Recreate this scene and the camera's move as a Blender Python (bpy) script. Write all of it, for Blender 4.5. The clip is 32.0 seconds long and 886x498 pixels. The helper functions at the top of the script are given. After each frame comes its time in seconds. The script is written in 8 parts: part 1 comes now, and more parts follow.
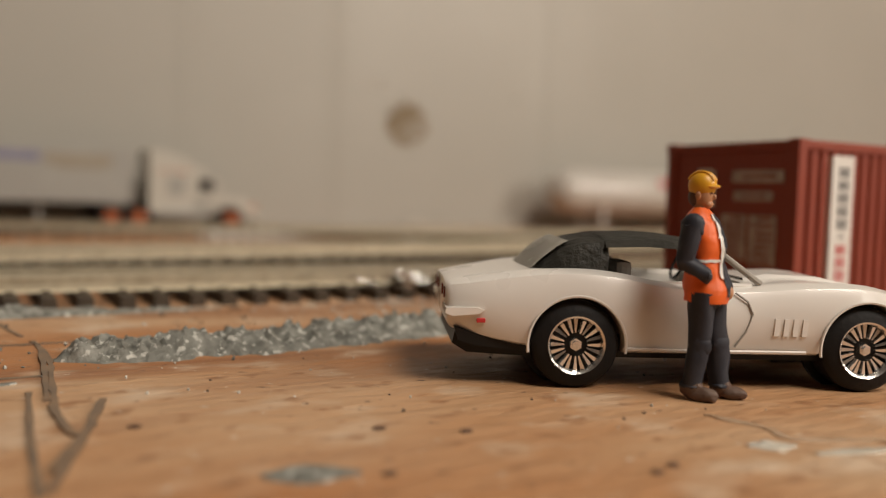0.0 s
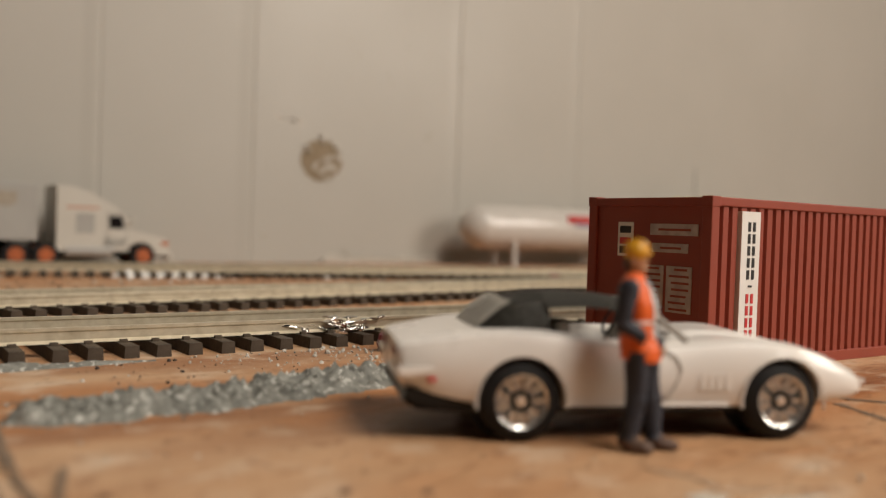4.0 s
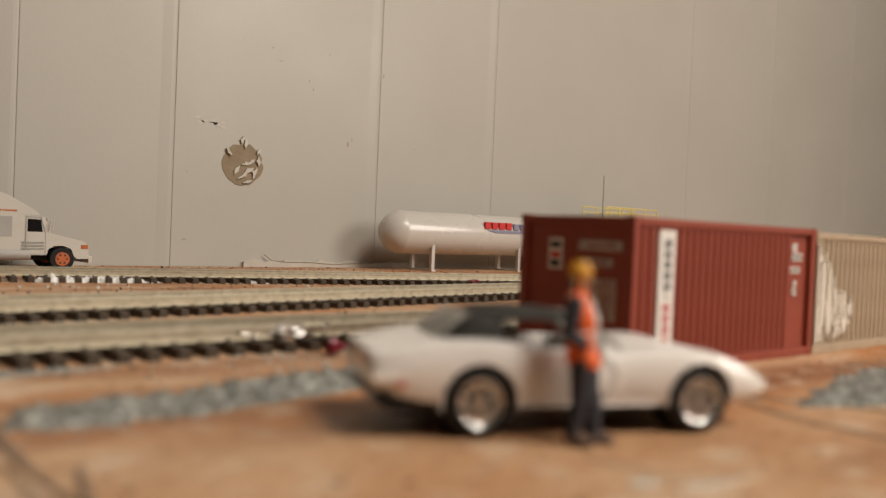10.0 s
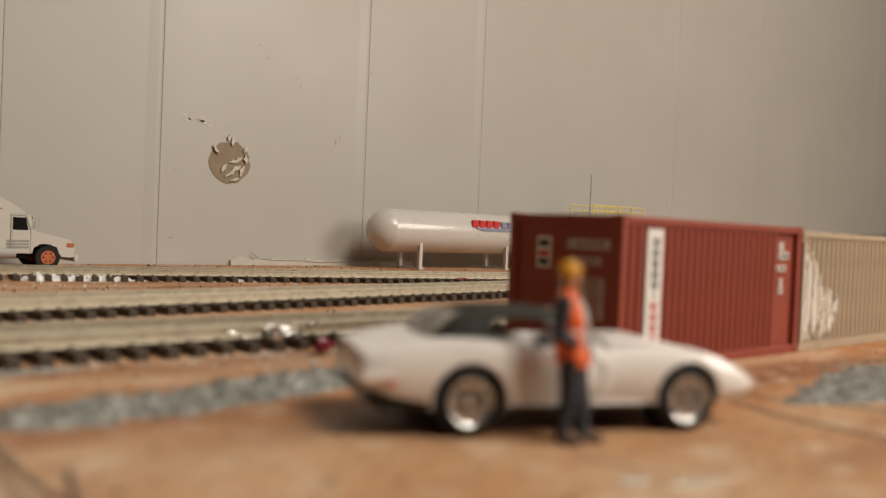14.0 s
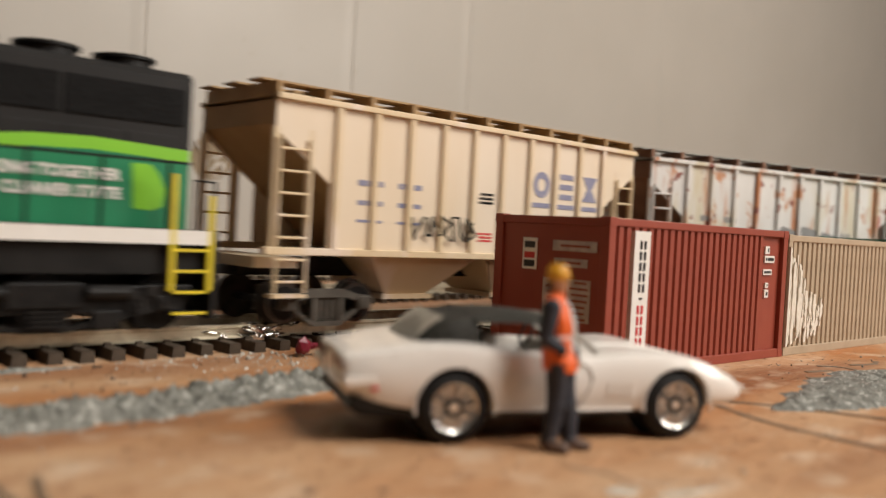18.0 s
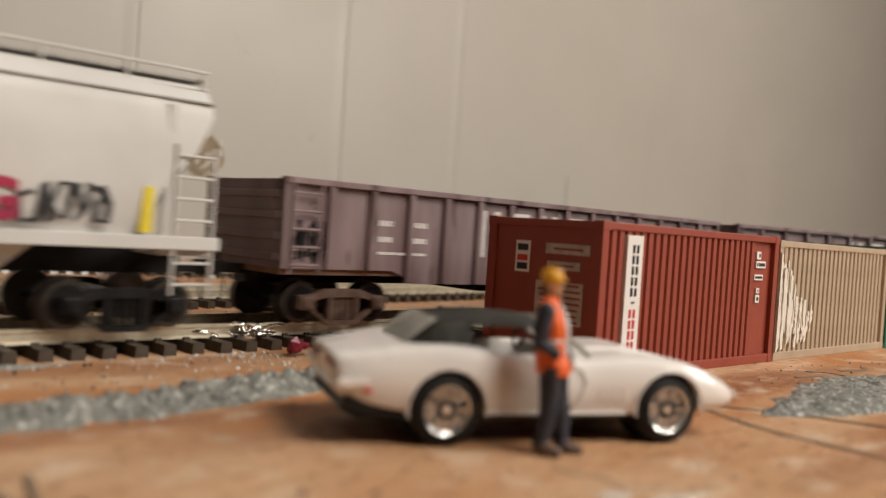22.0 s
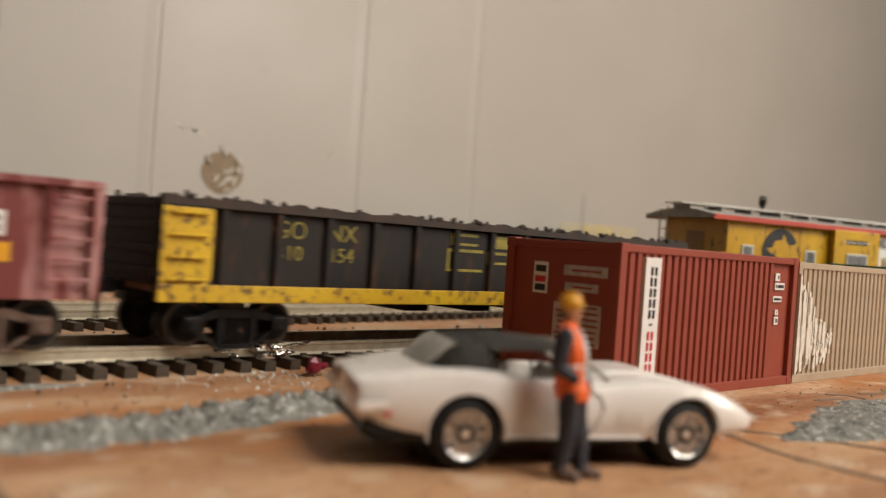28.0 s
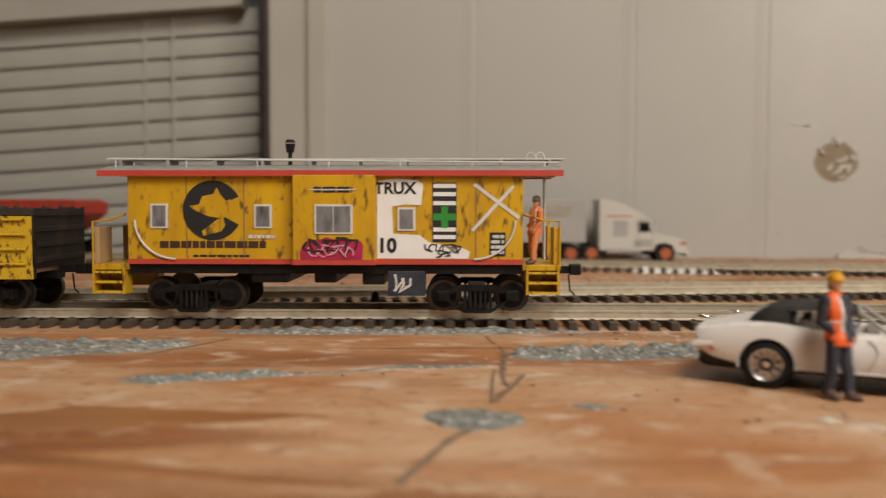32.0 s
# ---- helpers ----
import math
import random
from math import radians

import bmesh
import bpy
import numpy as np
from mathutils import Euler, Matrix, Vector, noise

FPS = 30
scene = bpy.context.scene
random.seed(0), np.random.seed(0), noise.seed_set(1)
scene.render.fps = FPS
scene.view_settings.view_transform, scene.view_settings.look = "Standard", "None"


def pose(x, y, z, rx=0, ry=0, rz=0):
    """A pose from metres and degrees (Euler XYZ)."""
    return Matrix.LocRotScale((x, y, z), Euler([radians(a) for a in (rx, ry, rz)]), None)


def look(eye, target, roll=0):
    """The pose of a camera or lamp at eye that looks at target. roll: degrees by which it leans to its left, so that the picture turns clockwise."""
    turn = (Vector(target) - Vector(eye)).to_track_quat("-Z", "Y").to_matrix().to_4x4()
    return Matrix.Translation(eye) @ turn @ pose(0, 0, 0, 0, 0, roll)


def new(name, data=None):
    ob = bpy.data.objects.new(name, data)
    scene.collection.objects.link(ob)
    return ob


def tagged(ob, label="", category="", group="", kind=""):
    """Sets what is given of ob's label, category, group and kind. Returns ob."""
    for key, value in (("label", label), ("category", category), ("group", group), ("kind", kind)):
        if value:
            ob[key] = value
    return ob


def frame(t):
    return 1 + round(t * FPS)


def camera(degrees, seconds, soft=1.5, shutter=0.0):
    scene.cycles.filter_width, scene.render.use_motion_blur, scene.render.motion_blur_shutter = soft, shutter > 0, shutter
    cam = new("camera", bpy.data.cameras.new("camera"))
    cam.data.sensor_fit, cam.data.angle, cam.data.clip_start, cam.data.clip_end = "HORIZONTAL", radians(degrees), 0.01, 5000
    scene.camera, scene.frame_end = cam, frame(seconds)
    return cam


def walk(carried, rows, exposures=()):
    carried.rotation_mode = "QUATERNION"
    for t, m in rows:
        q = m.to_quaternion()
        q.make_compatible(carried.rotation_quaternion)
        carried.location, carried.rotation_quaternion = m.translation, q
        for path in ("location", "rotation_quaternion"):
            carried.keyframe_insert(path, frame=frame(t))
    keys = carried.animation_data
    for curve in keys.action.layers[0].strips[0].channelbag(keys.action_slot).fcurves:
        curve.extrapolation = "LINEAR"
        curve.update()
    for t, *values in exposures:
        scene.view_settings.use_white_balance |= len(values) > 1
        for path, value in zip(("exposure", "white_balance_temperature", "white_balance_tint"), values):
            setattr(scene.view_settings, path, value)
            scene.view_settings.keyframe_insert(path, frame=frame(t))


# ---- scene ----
import itertools
from collections import namedtuple

C = 0.01    # the plan is drawn in centimetres


# ---- camera and its way ----
def view(x, y, z, yaw, pitch, roll):
    """A camera pose from a place in metres and yaw, pitch and roll in degrees."""
    return Matrix.Translation((x, y, z)) @ pose(0, 0, 0, 90 + pitch, 0, yaw) @ pose(0, 0, 0, 0, 0, roll)


VIEWS = [
    (0, -0.1126, -0.0923, 0.0192, -28.84, -3.49, 1.72),
    (0.5, -0.1124, -0.0928, 0.0186, -28.68, -2.96, 1.35),
    (1, -0.1126, -0.0926, 0.0185, -29.31, -2.78, 1.23),
    (1.5, -0.1127, -0.0933, 0.0185, -29.80, -2.50, 1.03),
    (2, -0.1134, -0.0937, 0.0188, -30.67, -2.24, 1.19),
    (2.5, -0.1140, -0.0936, 0.0191, -31.94, -1.97, 1.32),
    (3, -0.1156, -0.0930, 0.0202, -33.56, -1.80, 1.63),
    (3.3, -0.1172, -0.0920, 0.0196, -34.83, -0.80, 1.45),
    (3.5, -0.1171, -0.0922, 0.0208, -34.48, -1.33, 1.89),
    (5.5, -0.1288, -0.0973, 0.0245, -37.41, -1.05, 1.74),
    (6, -0.1287, -0.0967, 0.0251, -37.79, -1.21, 1.82),
    (6.5, -0.1295, -0.0974, 0.0254, -38.35, -1.27, 1.76),
    (7, -0.1300, -0.0979, 0.0253, -39.07, -1.42, 1.79),
    (7.5, -0.1305, -0.0981, 0.0250, -39.42, -1.47, 1.93),
    (8, -0.1304, -0.0980, 0.0250, -39.57, -1.41, 1.92),
    (8.5, -0.1304, -0.0980, 0.0253, -39.75, -1.35, 2.02),
    (9, -0.1307, -0.0979, 0.0253, -40.14, -1.15, 2.25),
    (9.5, -0.1317, -0.0987, 0.0253, -40.62, -1.09, 2.41),
    (10, -0.1317, -0.0988, 0.0251, -40.87, -1.10, 2.45),
    (10.5, -0.1318, -0.0987, 0.0254, -40.92, -1.06, 2.40),
    (11, -0.1318, -0.0986, 0.0253, -41.16, -1.19, 2.53),
    (11.5, -0.1316, -0.0987, 0.0251, -41.25, -1.13, 2.42),
    (12, -0.1308, -0.0981, 0.0252, -41.39, -1.15, 2.54),
    (12.5, -0.1317, -0.0985, 0.0252, -41.44, -1.15, 2.45),
    (13, -0.1319, -0.0988, 0.0251, -41.64, -1.17, 2.57),
    (13.5, -0.1319, -0.0987, 0.0253, -41.66, -1.21, 2.48),
    (15.5, -0.1325, -0.0988, 0.0250, -42.10, -1.11, 2.57),
    (16, -0.1304, -0.0958, 0.0255, -42.80, -1.21, 3.08),
    (16.5, -0.1302, -0.0963, 0.0255, -42.54, -1.17, 3.05),
    (17, -0.1304, -0.0962, 0.0255, -42.93, -1.19, 3.12),
    (17.5, -0.1309, -0.0966, 0.0256, -43.21, -1.11, 3.18),
    (18, -0.1305, -0.0964, 0.0256, -42.86, -1.26, 3.08),
    (18.5, -0.1305, -0.0963, 0.0255, -42.94, -1.10, 3.10),
    (19, -0.1307, -0.0964, 0.0257, -43.06, -1.16, 3.31),
    (19.5, -0.1306, -0.0962, 0.0256, -43.24, -1.18, 3.48),
    (20, -0.1307, -0.0962, 0.0255, -43.26, -1.12, 3.39),
    (20.5, -0.1307, -0.0964, 0.0257, -43.09, -1.32, 3.45),
    (21, -0.1304, -0.0963, 0.0255, -43.32, -1.27, 3.74),
    (21.5, -0.1311, -0.0963, 0.0258, -43.76, -1.33, 3.89),
    (22, -0.1309, -0.0960, 0.0258, -43.49, -1.20, 3.82),
    (22.5, -0.1310, -0.0962, 0.0259, -43.47, -1.24, 3.93),
    (23, -0.1310, -0.0962, 0.0258, -43.63, -1.07, 3.79),
    (23.5, -0.1309, -0.0962, 0.0258, -43.38, -1.13, 3.87),
    (24, -0.1309, -0.0960, 0.0258, -43.36, -1.29, 3.92),
    (24.5, -0.1310, -0.0959, 0.0258, -43.48, -1.12, 4.15),
    (25, -0.1307, -0.0959, 0.0258, -43.06, -1.04, 4.21),
    (25.5, -0.1309, -0.0960, 0.0259, -43.20, -1.10, 3.95),
    (27.5, -0.1310, -0.0961, 0.0260, -43.05, -0.72, 4.08),
    (28, -0.1319, -0.0963, 0.0269, -42.38, -0.27, 4.05),
    (28.5, -0.1333, -0.1004, 0.0270, -39.80, -1.87, 3.76),
    (29, -0.1356, -0.0949, 0.0257, -36.17, -2.01, 3.36),
    (29.3, -0.1367, -0.0958, 0.0246, -34.91, -2.72, 3.30),
    (29.5, -0.1371, -0.1000, 0.0244, -31.93, -3.03, 2.69),
    (30, -0.1375, -0.1128, 0.0271, -27.06, -2.78, 2.90),
    (30.2, -0.1300, -0.1236, 0.0272, -24.07, -2.41, 1.89),
    (30.5, -0.1220, -0.1390, 0.0330, -20.96, -3.61, 2.10),
    (30.7, -0.1182, -0.1497, 0.0330, -17.46, -3.57, 1.19),
    (31, -0.1121, -0.1667, 0.0333, -11.48, -4.24, 0.63),
    (31.2, -0.1095, -0.1753, 0.0298, -8.61, -3.36, 0.38),
    (32, -0.1125, -0.1825, 0.0340, 1.65, -3.00, 0.02),
]
cam = camera(53.55, 32.0, soft=1.25, shutter=0.5)
walk(cam, [(t, view(*row)) for t, *row in VIEWS], exposures=[(0, -0.46, 6650, 10), (3, -0.42, 6500, 10), (6, -0.32, 6450, 10), (13, -0.32, 6450, 10), (15.5, -0.32, 6450, 10), (16.2, -0.2, 6400, 10), (17, 0.08, 5950, 10), (18, -0.15, 6250, 10), (20, -0.22, 6250, 10),
          (25, -0.22, 6300, 10), (28, -0.22, 6350, 10), (30, -0.12, 6200, 10), (32, -0.27, 6300, 10)])
focus = new("focus_point")
focus.empty_display_size = 0.005
cam.data.dof.use_dof, cam.data.dof.focus_object, cam.data.dof.aperture_fstop = True, focus, 16.0

# ---- world and lamps ----
world = bpy.data.worlds.new("room_light")
scene.world = world
world.use_nodes = True
world.node_tree.nodes["Background"].inputs[0].default_value = (0.9, 0.84, 0.74, 1)
world.node_tree.nodes["Background"].inputs[1].default_value = 0.24


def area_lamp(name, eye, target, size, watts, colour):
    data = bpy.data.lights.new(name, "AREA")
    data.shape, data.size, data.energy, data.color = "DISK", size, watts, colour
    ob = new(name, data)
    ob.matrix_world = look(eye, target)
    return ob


# unseen soft fill added above and in front; no fitting hangs there
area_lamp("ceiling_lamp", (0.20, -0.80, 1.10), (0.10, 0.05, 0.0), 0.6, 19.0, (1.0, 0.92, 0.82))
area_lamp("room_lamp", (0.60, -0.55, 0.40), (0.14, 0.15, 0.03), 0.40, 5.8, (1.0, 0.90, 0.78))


# ---- materials ----
def material(name, colour, rough=0.55, metal=0.0, second=None, scale=300.0, amount=0.5, bump=0.0, bump_scale=None, stretch=(1, 1, 1),
             spots=None, spot_scale=800.0, spot_size=0.35, coat=0.0, detail=6.0, spot_soft=0.03, shine=0.5):
    """A painted or raw surface: a base colour, a second one laid in by noise, small spots of a third, and fine relief."""
    m = bpy.data.materials.new(name)
    m.use_nodes = True
    nodes, links = m.node_tree.nodes, m.node_tree.links
    b = nodes["Principled BSDF"]
    b.inputs["Roughness"].default_value, b.inputs["Metallic"].default_value = rough, metal
    b.inputs["Coat Weight"].default_value = coat
    b.inputs["Specular IOR Level"].default_value = shine
    tex = nodes.new("ShaderNodeTexCoord")
    place = nodes.new("ShaderNodeMapping")
    place.inputs["Scale"].default_value = stretch
    links.new(tex.outputs["Object"], place.inputs["Vector"])
    last = None
    second = second or tuple(c * 0.82 for c in colour)
    coarse = nodes.new("ShaderNodeTexNoise")
    coarse.inputs["Scale"].default_value, coarse.inputs["Detail"].default_value = scale, detail
    links.new(place.outputs["Vector"], coarse.inputs["Vector"])
    ramp = nodes.new("ShaderNodeValToRGB")
    ramp.color_ramp.elements[0].position, ramp.color_ramp.elements[1].position = 0.5 - 0.25 * amount, 0.5 + 0.35
    ramp.color_ramp.elements[0].color, ramp.color_ramp.elements[1].color = (*colour, 1), (*second, 1)
    links.new(coarse.outputs["Fac"], ramp.inputs["Fac"])
    last = ramp.outputs["Color"]
    if spots:
        fine = nodes.new("ShaderNodeTexNoise")
        fine.inputs["Scale"].default_value, fine.inputs["Detail"].default_value = spot_scale, 8
        links.new(place.outputs["Vector"], fine.inputs["Vector"])
        edge = nodes.new("ShaderNodeValToRGB")
        edge.color_ramp.elements[0].position, edge.color_ramp.elements[1].position = 1 - spot_size - 0.01 - spot_soft, 1 - spot_size - 0.01 + spot_soft
        links.new(fine.outputs["Fac"], edge.inputs["Fac"])
        mix = nodes.new("ShaderNodeMix")
        mix.data_type = "RGBA"
        mix.inputs["B"].default_value = (*spots, 1)
        links.new(edge.outputs["Color"], mix.inputs["Factor"])
        links.new(last, mix.inputs["A"])
        last = mix.outputs["Result"]
    links.new(last, b.inputs["Base Color"])
    vary = nodes.new("ShaderNodeMapRange")
    vary.inputs["To Min"].default_value, vary.inputs["To Max"].default_value = max(rough - 0.12, 0.03), min(rough + 0.12, 1)
    links.new(coarse.outputs["Fac"], vary.inputs["Value"])
    links.new(vary.outputs["Result"], b.inputs["Roughness"])
    if bump:
        grain = nodes.new("ShaderNodeTexNoise")
        grain.inputs["Scale"].default_value, grain.inputs["Detail"].default_value = bump_scale or scale * 4, 8
        links.new(place.outputs["Vector"], grain.inputs["Vector"])
        relief = nodes.new("ShaderNodeBump")
        relief.inputs["Strength"].default_value, relief.inputs["Distance"].default_value = bump, 0.0004
        links.new(grain.outputs["Fac"], relief.inputs["Height"])
        links.new(relief.outputs["Normal"], b.inputs["Normal"])
    return m


M = {}
M["wall"] = material("painted_panel", (0.43, 0.405, 0.36), 0.42, second=(0.385, 0.36, 0.315), scale=9, amount=0.9, bump=0.12, bump_scale=500)
# dark tone for the unseen walls, set to lower bounced light
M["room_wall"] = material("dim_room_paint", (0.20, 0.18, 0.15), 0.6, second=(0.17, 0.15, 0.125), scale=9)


def plywood():
    """Varnished plywood: long grain, broad orange and brown stains, pale worn places, fine scratches."""
    m = bpy.data.materials.new("plywood")
    m.use_nodes = True
    nodes, links = m.node_tree.nodes, m.node_tree.links
    b = nodes["Principled BSDF"]
    tex = nodes.new("ShaderNodeTexCoord")

    def layer(scale, stretch, lo, hi, detail=6.0, twist=0.0):
        place = nodes.new("ShaderNodeMapping")
        place.inputs["Scale"].default_value = stretch
        links.new(tex.outputs["Object"], place.inputs["Vector"])
        n = nodes.new("ShaderNodeTexNoise")
        n.inputs["Scale"].default_value, n.inputs["Detail"].default_value, n.inputs["Distortion"].default_value = scale, detail, twist
        links.new(place.outputs["Vector"], n.inputs["Vector"])
        r = nodes.new("ShaderNodeMapRange")
        r.inputs["From Min"].default_value, r.inputs["From Max"].default_value = lo, hi
        links.new(n.outputs["Fac"], r.inputs["Value"])
        return r.outputs["Result"]

    def over(base, colour, factor):
        mix = nodes.new("ShaderNodeMix")
        mix.data_type = "RGBA"
        mix.inputs["B"].default_value = (*colour, 1)
        links.new(factor, mix.inputs["Factor"])
        if isinstance(base, tuple):
            mix.inputs["A"].default_value = (*base, 1)
        else:
            links.new(base, mix.inputs["A"])
        return mix.outputs["Result"]

    c = over((0.47, 0.255, 0.125), (0.56, 0.36, 0.21), layer(38, (0.6, 1.3, 1), 0.38, 0.66))
    c = over(c, (0.41, 0.165, 0.052), layer(30, (0.5, 1.3, 1), 0.42, 0.64, 7, 0.5))
    c = over(c, (0.22, 0.075, 0.026), layer(24, (0.25, 1.9, 1), 0.50, 0.70, 6, 0.8))
    c = over(c, (0.36, 0.19, 0.085), layer(170, (0.14, 2.6, 1), 0.58, 0.80, 6))
    c = over(c, (0.62, 0.46, 0.32), layer(110, (0.8, 1.2, 1), 0.54, 0.72, 9))
    c = over(c, (0.30, 0.14, 0.06), layer(330, (0.8, 1.1, 1), 0.58, 0.70, 6))
    c = over(c, (0.14, 0.07, 0.035), layer(700, (0.8, 1.1, 1), 0.66, 0.72, 4))
    c = over(c, (0.66, 0.55, 0.44), layer(900, (0.8, 1.1, 1), 0.68, 0.73, 4))
    links.new(c, b.inputs["Base Color"])
    links.new(layer(40, (0.5, 1.5, 1), -0.45, 1.15), b.inputs["Roughness"])
    relief = nodes.new("ShaderNodeBump")
    relief.inputs["Strength"].default_value, relief.inputs["Distance"].default_value = 0.6, 0.0006
    links.new(layer(420, (0.5, 1.4, 1), 0.2, 0.8, 9), relief.inputs["Height"])
    links.new(relief.outputs["Normal"], b.inputs["Normal"])
    return m


M["wood"] = plywood()
M["rail"] = material("nickel_rail", (0.70, 0.63, 0.48), 0.40, 0.6, second=(0.46, 0.39, 0.27), scale=420, bump=0.1)
M["tie"] = material("tie_plastic", (0.042, 0.030, 0.021), 0.6, second=(0.13, 0.10, 0.072), scale=300, bump=0.3, shine=0.25)
M["container_red"] = material("container_red", (0.27, 0.052, 0.028), 0.5, second=(0.23, 0.042, 0.024), scale=120, bump=0.05, shine=0.35)
M["container_tan"] = material("container_tan", (0.41, 0.315, 0.215), 0.6, second=(0.33, 0.25, 0.165), scale=160, bump=0.1)
M["container_green"] = material("container_green", (0.02, 0.16, 0.09), 0.5)
M["white"] = material("white_paint", (0.78, 0.76, 0.72), 0.35, second=(0.7, 0.67, 0.62), scale=200)
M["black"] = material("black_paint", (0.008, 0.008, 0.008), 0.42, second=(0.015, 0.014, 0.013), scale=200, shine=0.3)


# ---- mesh helpers (centimetres) ----
def part(name, bm, mat, parent=None, label="", smooth=False):
    """Links a bmesh drawn in centimetres as one mesh object, under a thing or a part where one is given."""
    bmesh.ops.scale(bm, vec=(C, C, C), verts=bm.verts)
    bmesh.ops.recalc_face_normals(bm, faces=bm.faces)
    if smooth:
        for f in bm.faces:
            f.smooth = True
    mesh = bpy.data.meshes.new(name)
    bm.to_mesh(mesh)
    bm.free()
    for one in mat if isinstance(mat, (list, tuple)) else [mat]:
        mesh.materials.append(one)
    if smooth:
        mesh.set_sharp_from_angle(angle=radians(40))
    ob = new(name, mesh)
    if parent:
        ob.parent = parent
    if label:
        ob["label"] = label
    return ob


def hub(name, x, y, z=0.0, turn=0.0):
    """The empty at the base of a thing, at a place in centimetres."""
    ob = new(name)
    ob.empty_display_size = 0.005
    ob.matrix_world = pose(x * C, y * C, z * C, 0, 0, turn)
    return ob


def bx(bm, x0, x1, y0, y1, z0, z1, bevel=0.0, mi=0):
    m = Matrix.LocRotScale(((x0 + x1) / 2, (y0 + y1) / 2, (z0 + z1) / 2), None, (abs(x1 - x0), abs(y1 - y0), abs(z1 - z0)))
    made = bmesh.ops.create_cube(bm, size=1.0, matrix=m)["verts"]
    faces = {f for v in made for f in v.link_faces}
    for f in faces:
        f.material_index = mi
    if bevel:
        edges = list({e for v in made for e in v.link_edges})
        out = bmesh.ops.bevel(bm, geom=edges, offset=bevel, segments=2, profile=0.6, affect="EDGES", clamp_overlap=True)
        for f in out["faces"]:
            f.material_index = mi
    return bm


def rod(bm, a, b, r, seg=8, r2=None, mi=0, caps=True):
    a, b = Vector(a), Vector(b)
    way = b - a
    m = Matrix.Translation((a + b) / 2) @ way.to_track_quat("Z", "Y").to_matrix().to_4x4()
    made = bmesh.ops.create_cone(bm, cap_ends=caps, segments=seg, radius1=r, radius2=r if r2 is None else r2, depth=way.length, matrix=m)["verts"]
    for f in {f for v in made for f in v.link_faces}:
        f.material_index = mi
    return bm


def wire(bm, points, r, seg=6, mi=0):
    """One bent round bar along a line of points."""
    pts = [Vector(p) for p in points]
    rings = []
    for i, p in enumerate(pts):
        way = (pts[min(i + 1, len(pts) - 1)] - pts[max(i - 1, 0)]).normalized()
        side = way.orthogonal().normalized() if i == 0 else (rings[-1][1] - rings[-1][1].dot(way) * way).normalized()
        up = way.cross(side)
        rings.append(([bm.verts.new(p + r * (math.cos(2 * math.pi * k / seg) * side + math.sin(2 * math.pi * k / seg) * up)) for k in range(seg)], side))
    rows = [ring for ring, _ in rings]
    made = [bm.faces.new(rows[0][::-1]), bm.faces.new(rows[-1])]
    for a, b in zip(rows, rows[1:]):
        made += [bm.faces.new((a[k], a[(k + 1) % seg], b[(k + 1) % seg], b[k])) for k in range(seg)]
    for f in made:
        f.material_index = mi
    return bm


def plate(bm, outline, a, b, axis="y", mi=0):
    """A flat outline pushed from a to b along an axis. Outlines are (x, z) for y, (y, z) for x and (x, y) for z."""
    put = {"y": lambda p, d: (p[0], d, p[1]), "x": lambda p, d: (d, p[0], p[1]), "z": lambda p, d: (p[0], p[1], d)}[axis]
    lo, hi = [bm.verts.new(put(p, a)) for p in outline], [bm.verts.new(put(p, b)) for p in outline]
    n = len(outline)
    made = [bm.faces.new(lo), bm.faces.new(hi[::-1])]
    made += [bm.faces.new((lo[i], lo[i - 1], hi[i - 1], hi[i])) for i in range(n)]
    for f in made:
        f.material_index = mi
    return bm


def ball(bm, place, size, seg=12, rings=8, mi=0):
    m = Matrix.LocRotScale(place, None, size if isinstance(size, (tuple, list)) else (size,) * 3)
    made = bmesh.ops.create_uvsphere(bm, u_segments=seg, v_segments=rings, radius=1.0, matrix=m)["verts"]
    for f in {f for v in made for f in v.link_faces}:
        f.material_index = mi
    return bm


def new_bm():
    return bmesh.new()


def letters(name, words, size, place, turn, mat, parent=None, thick=0.012, label="", align="CENTER", squeeze=1.0, bold=0.0, slant=0.0):
    """Raised writing in the built-in font. size and place in centimetres, turn in degrees."""
    curve = bpy.data.curves.new(name, "FONT")
    curve.body, curve.size, curve.extrude, curve.align_x, curve.align_y = words, size, thick, align, "CENTER"
    curve.resolution_u, curve.offset, curve.shear = 3, bold, slant
    holder = bpy.data.objects.new(name, curve)
    scene.collection.objects.link(holder)
    mesh = bpy.data.meshes.new_from_object(holder.evaluated_get(bpy.context.evaluated_depsgraph_get()))
    bpy.data.objects.remove(holder)
    mesh.transform(Matrix.Diagonal((C * squeeze, C, C, 1)))
    mesh.materials.clear()
    mesh.materials.append(mat)
    ob = new(name, mesh)
    ob.matrix_basis = pose(place[0] * C, place[1] * C, place[2] * C, *turn)
    if parent:
        ob.parent = parent
    if label:
        ob["label"] = label
    return ob

# ---- the room and the table ----
WALL_Y = 36.5
GROOVES = (-37.0, -24.9, -10.8, -1.0, 7.1, 21.0, 31.4, 56.0, 70.6, 88.0, 99.0, 120.0, 141.0, 152.0, 176.0)
TABLE = (-190.0, 330.0, -70.0, 36.4)


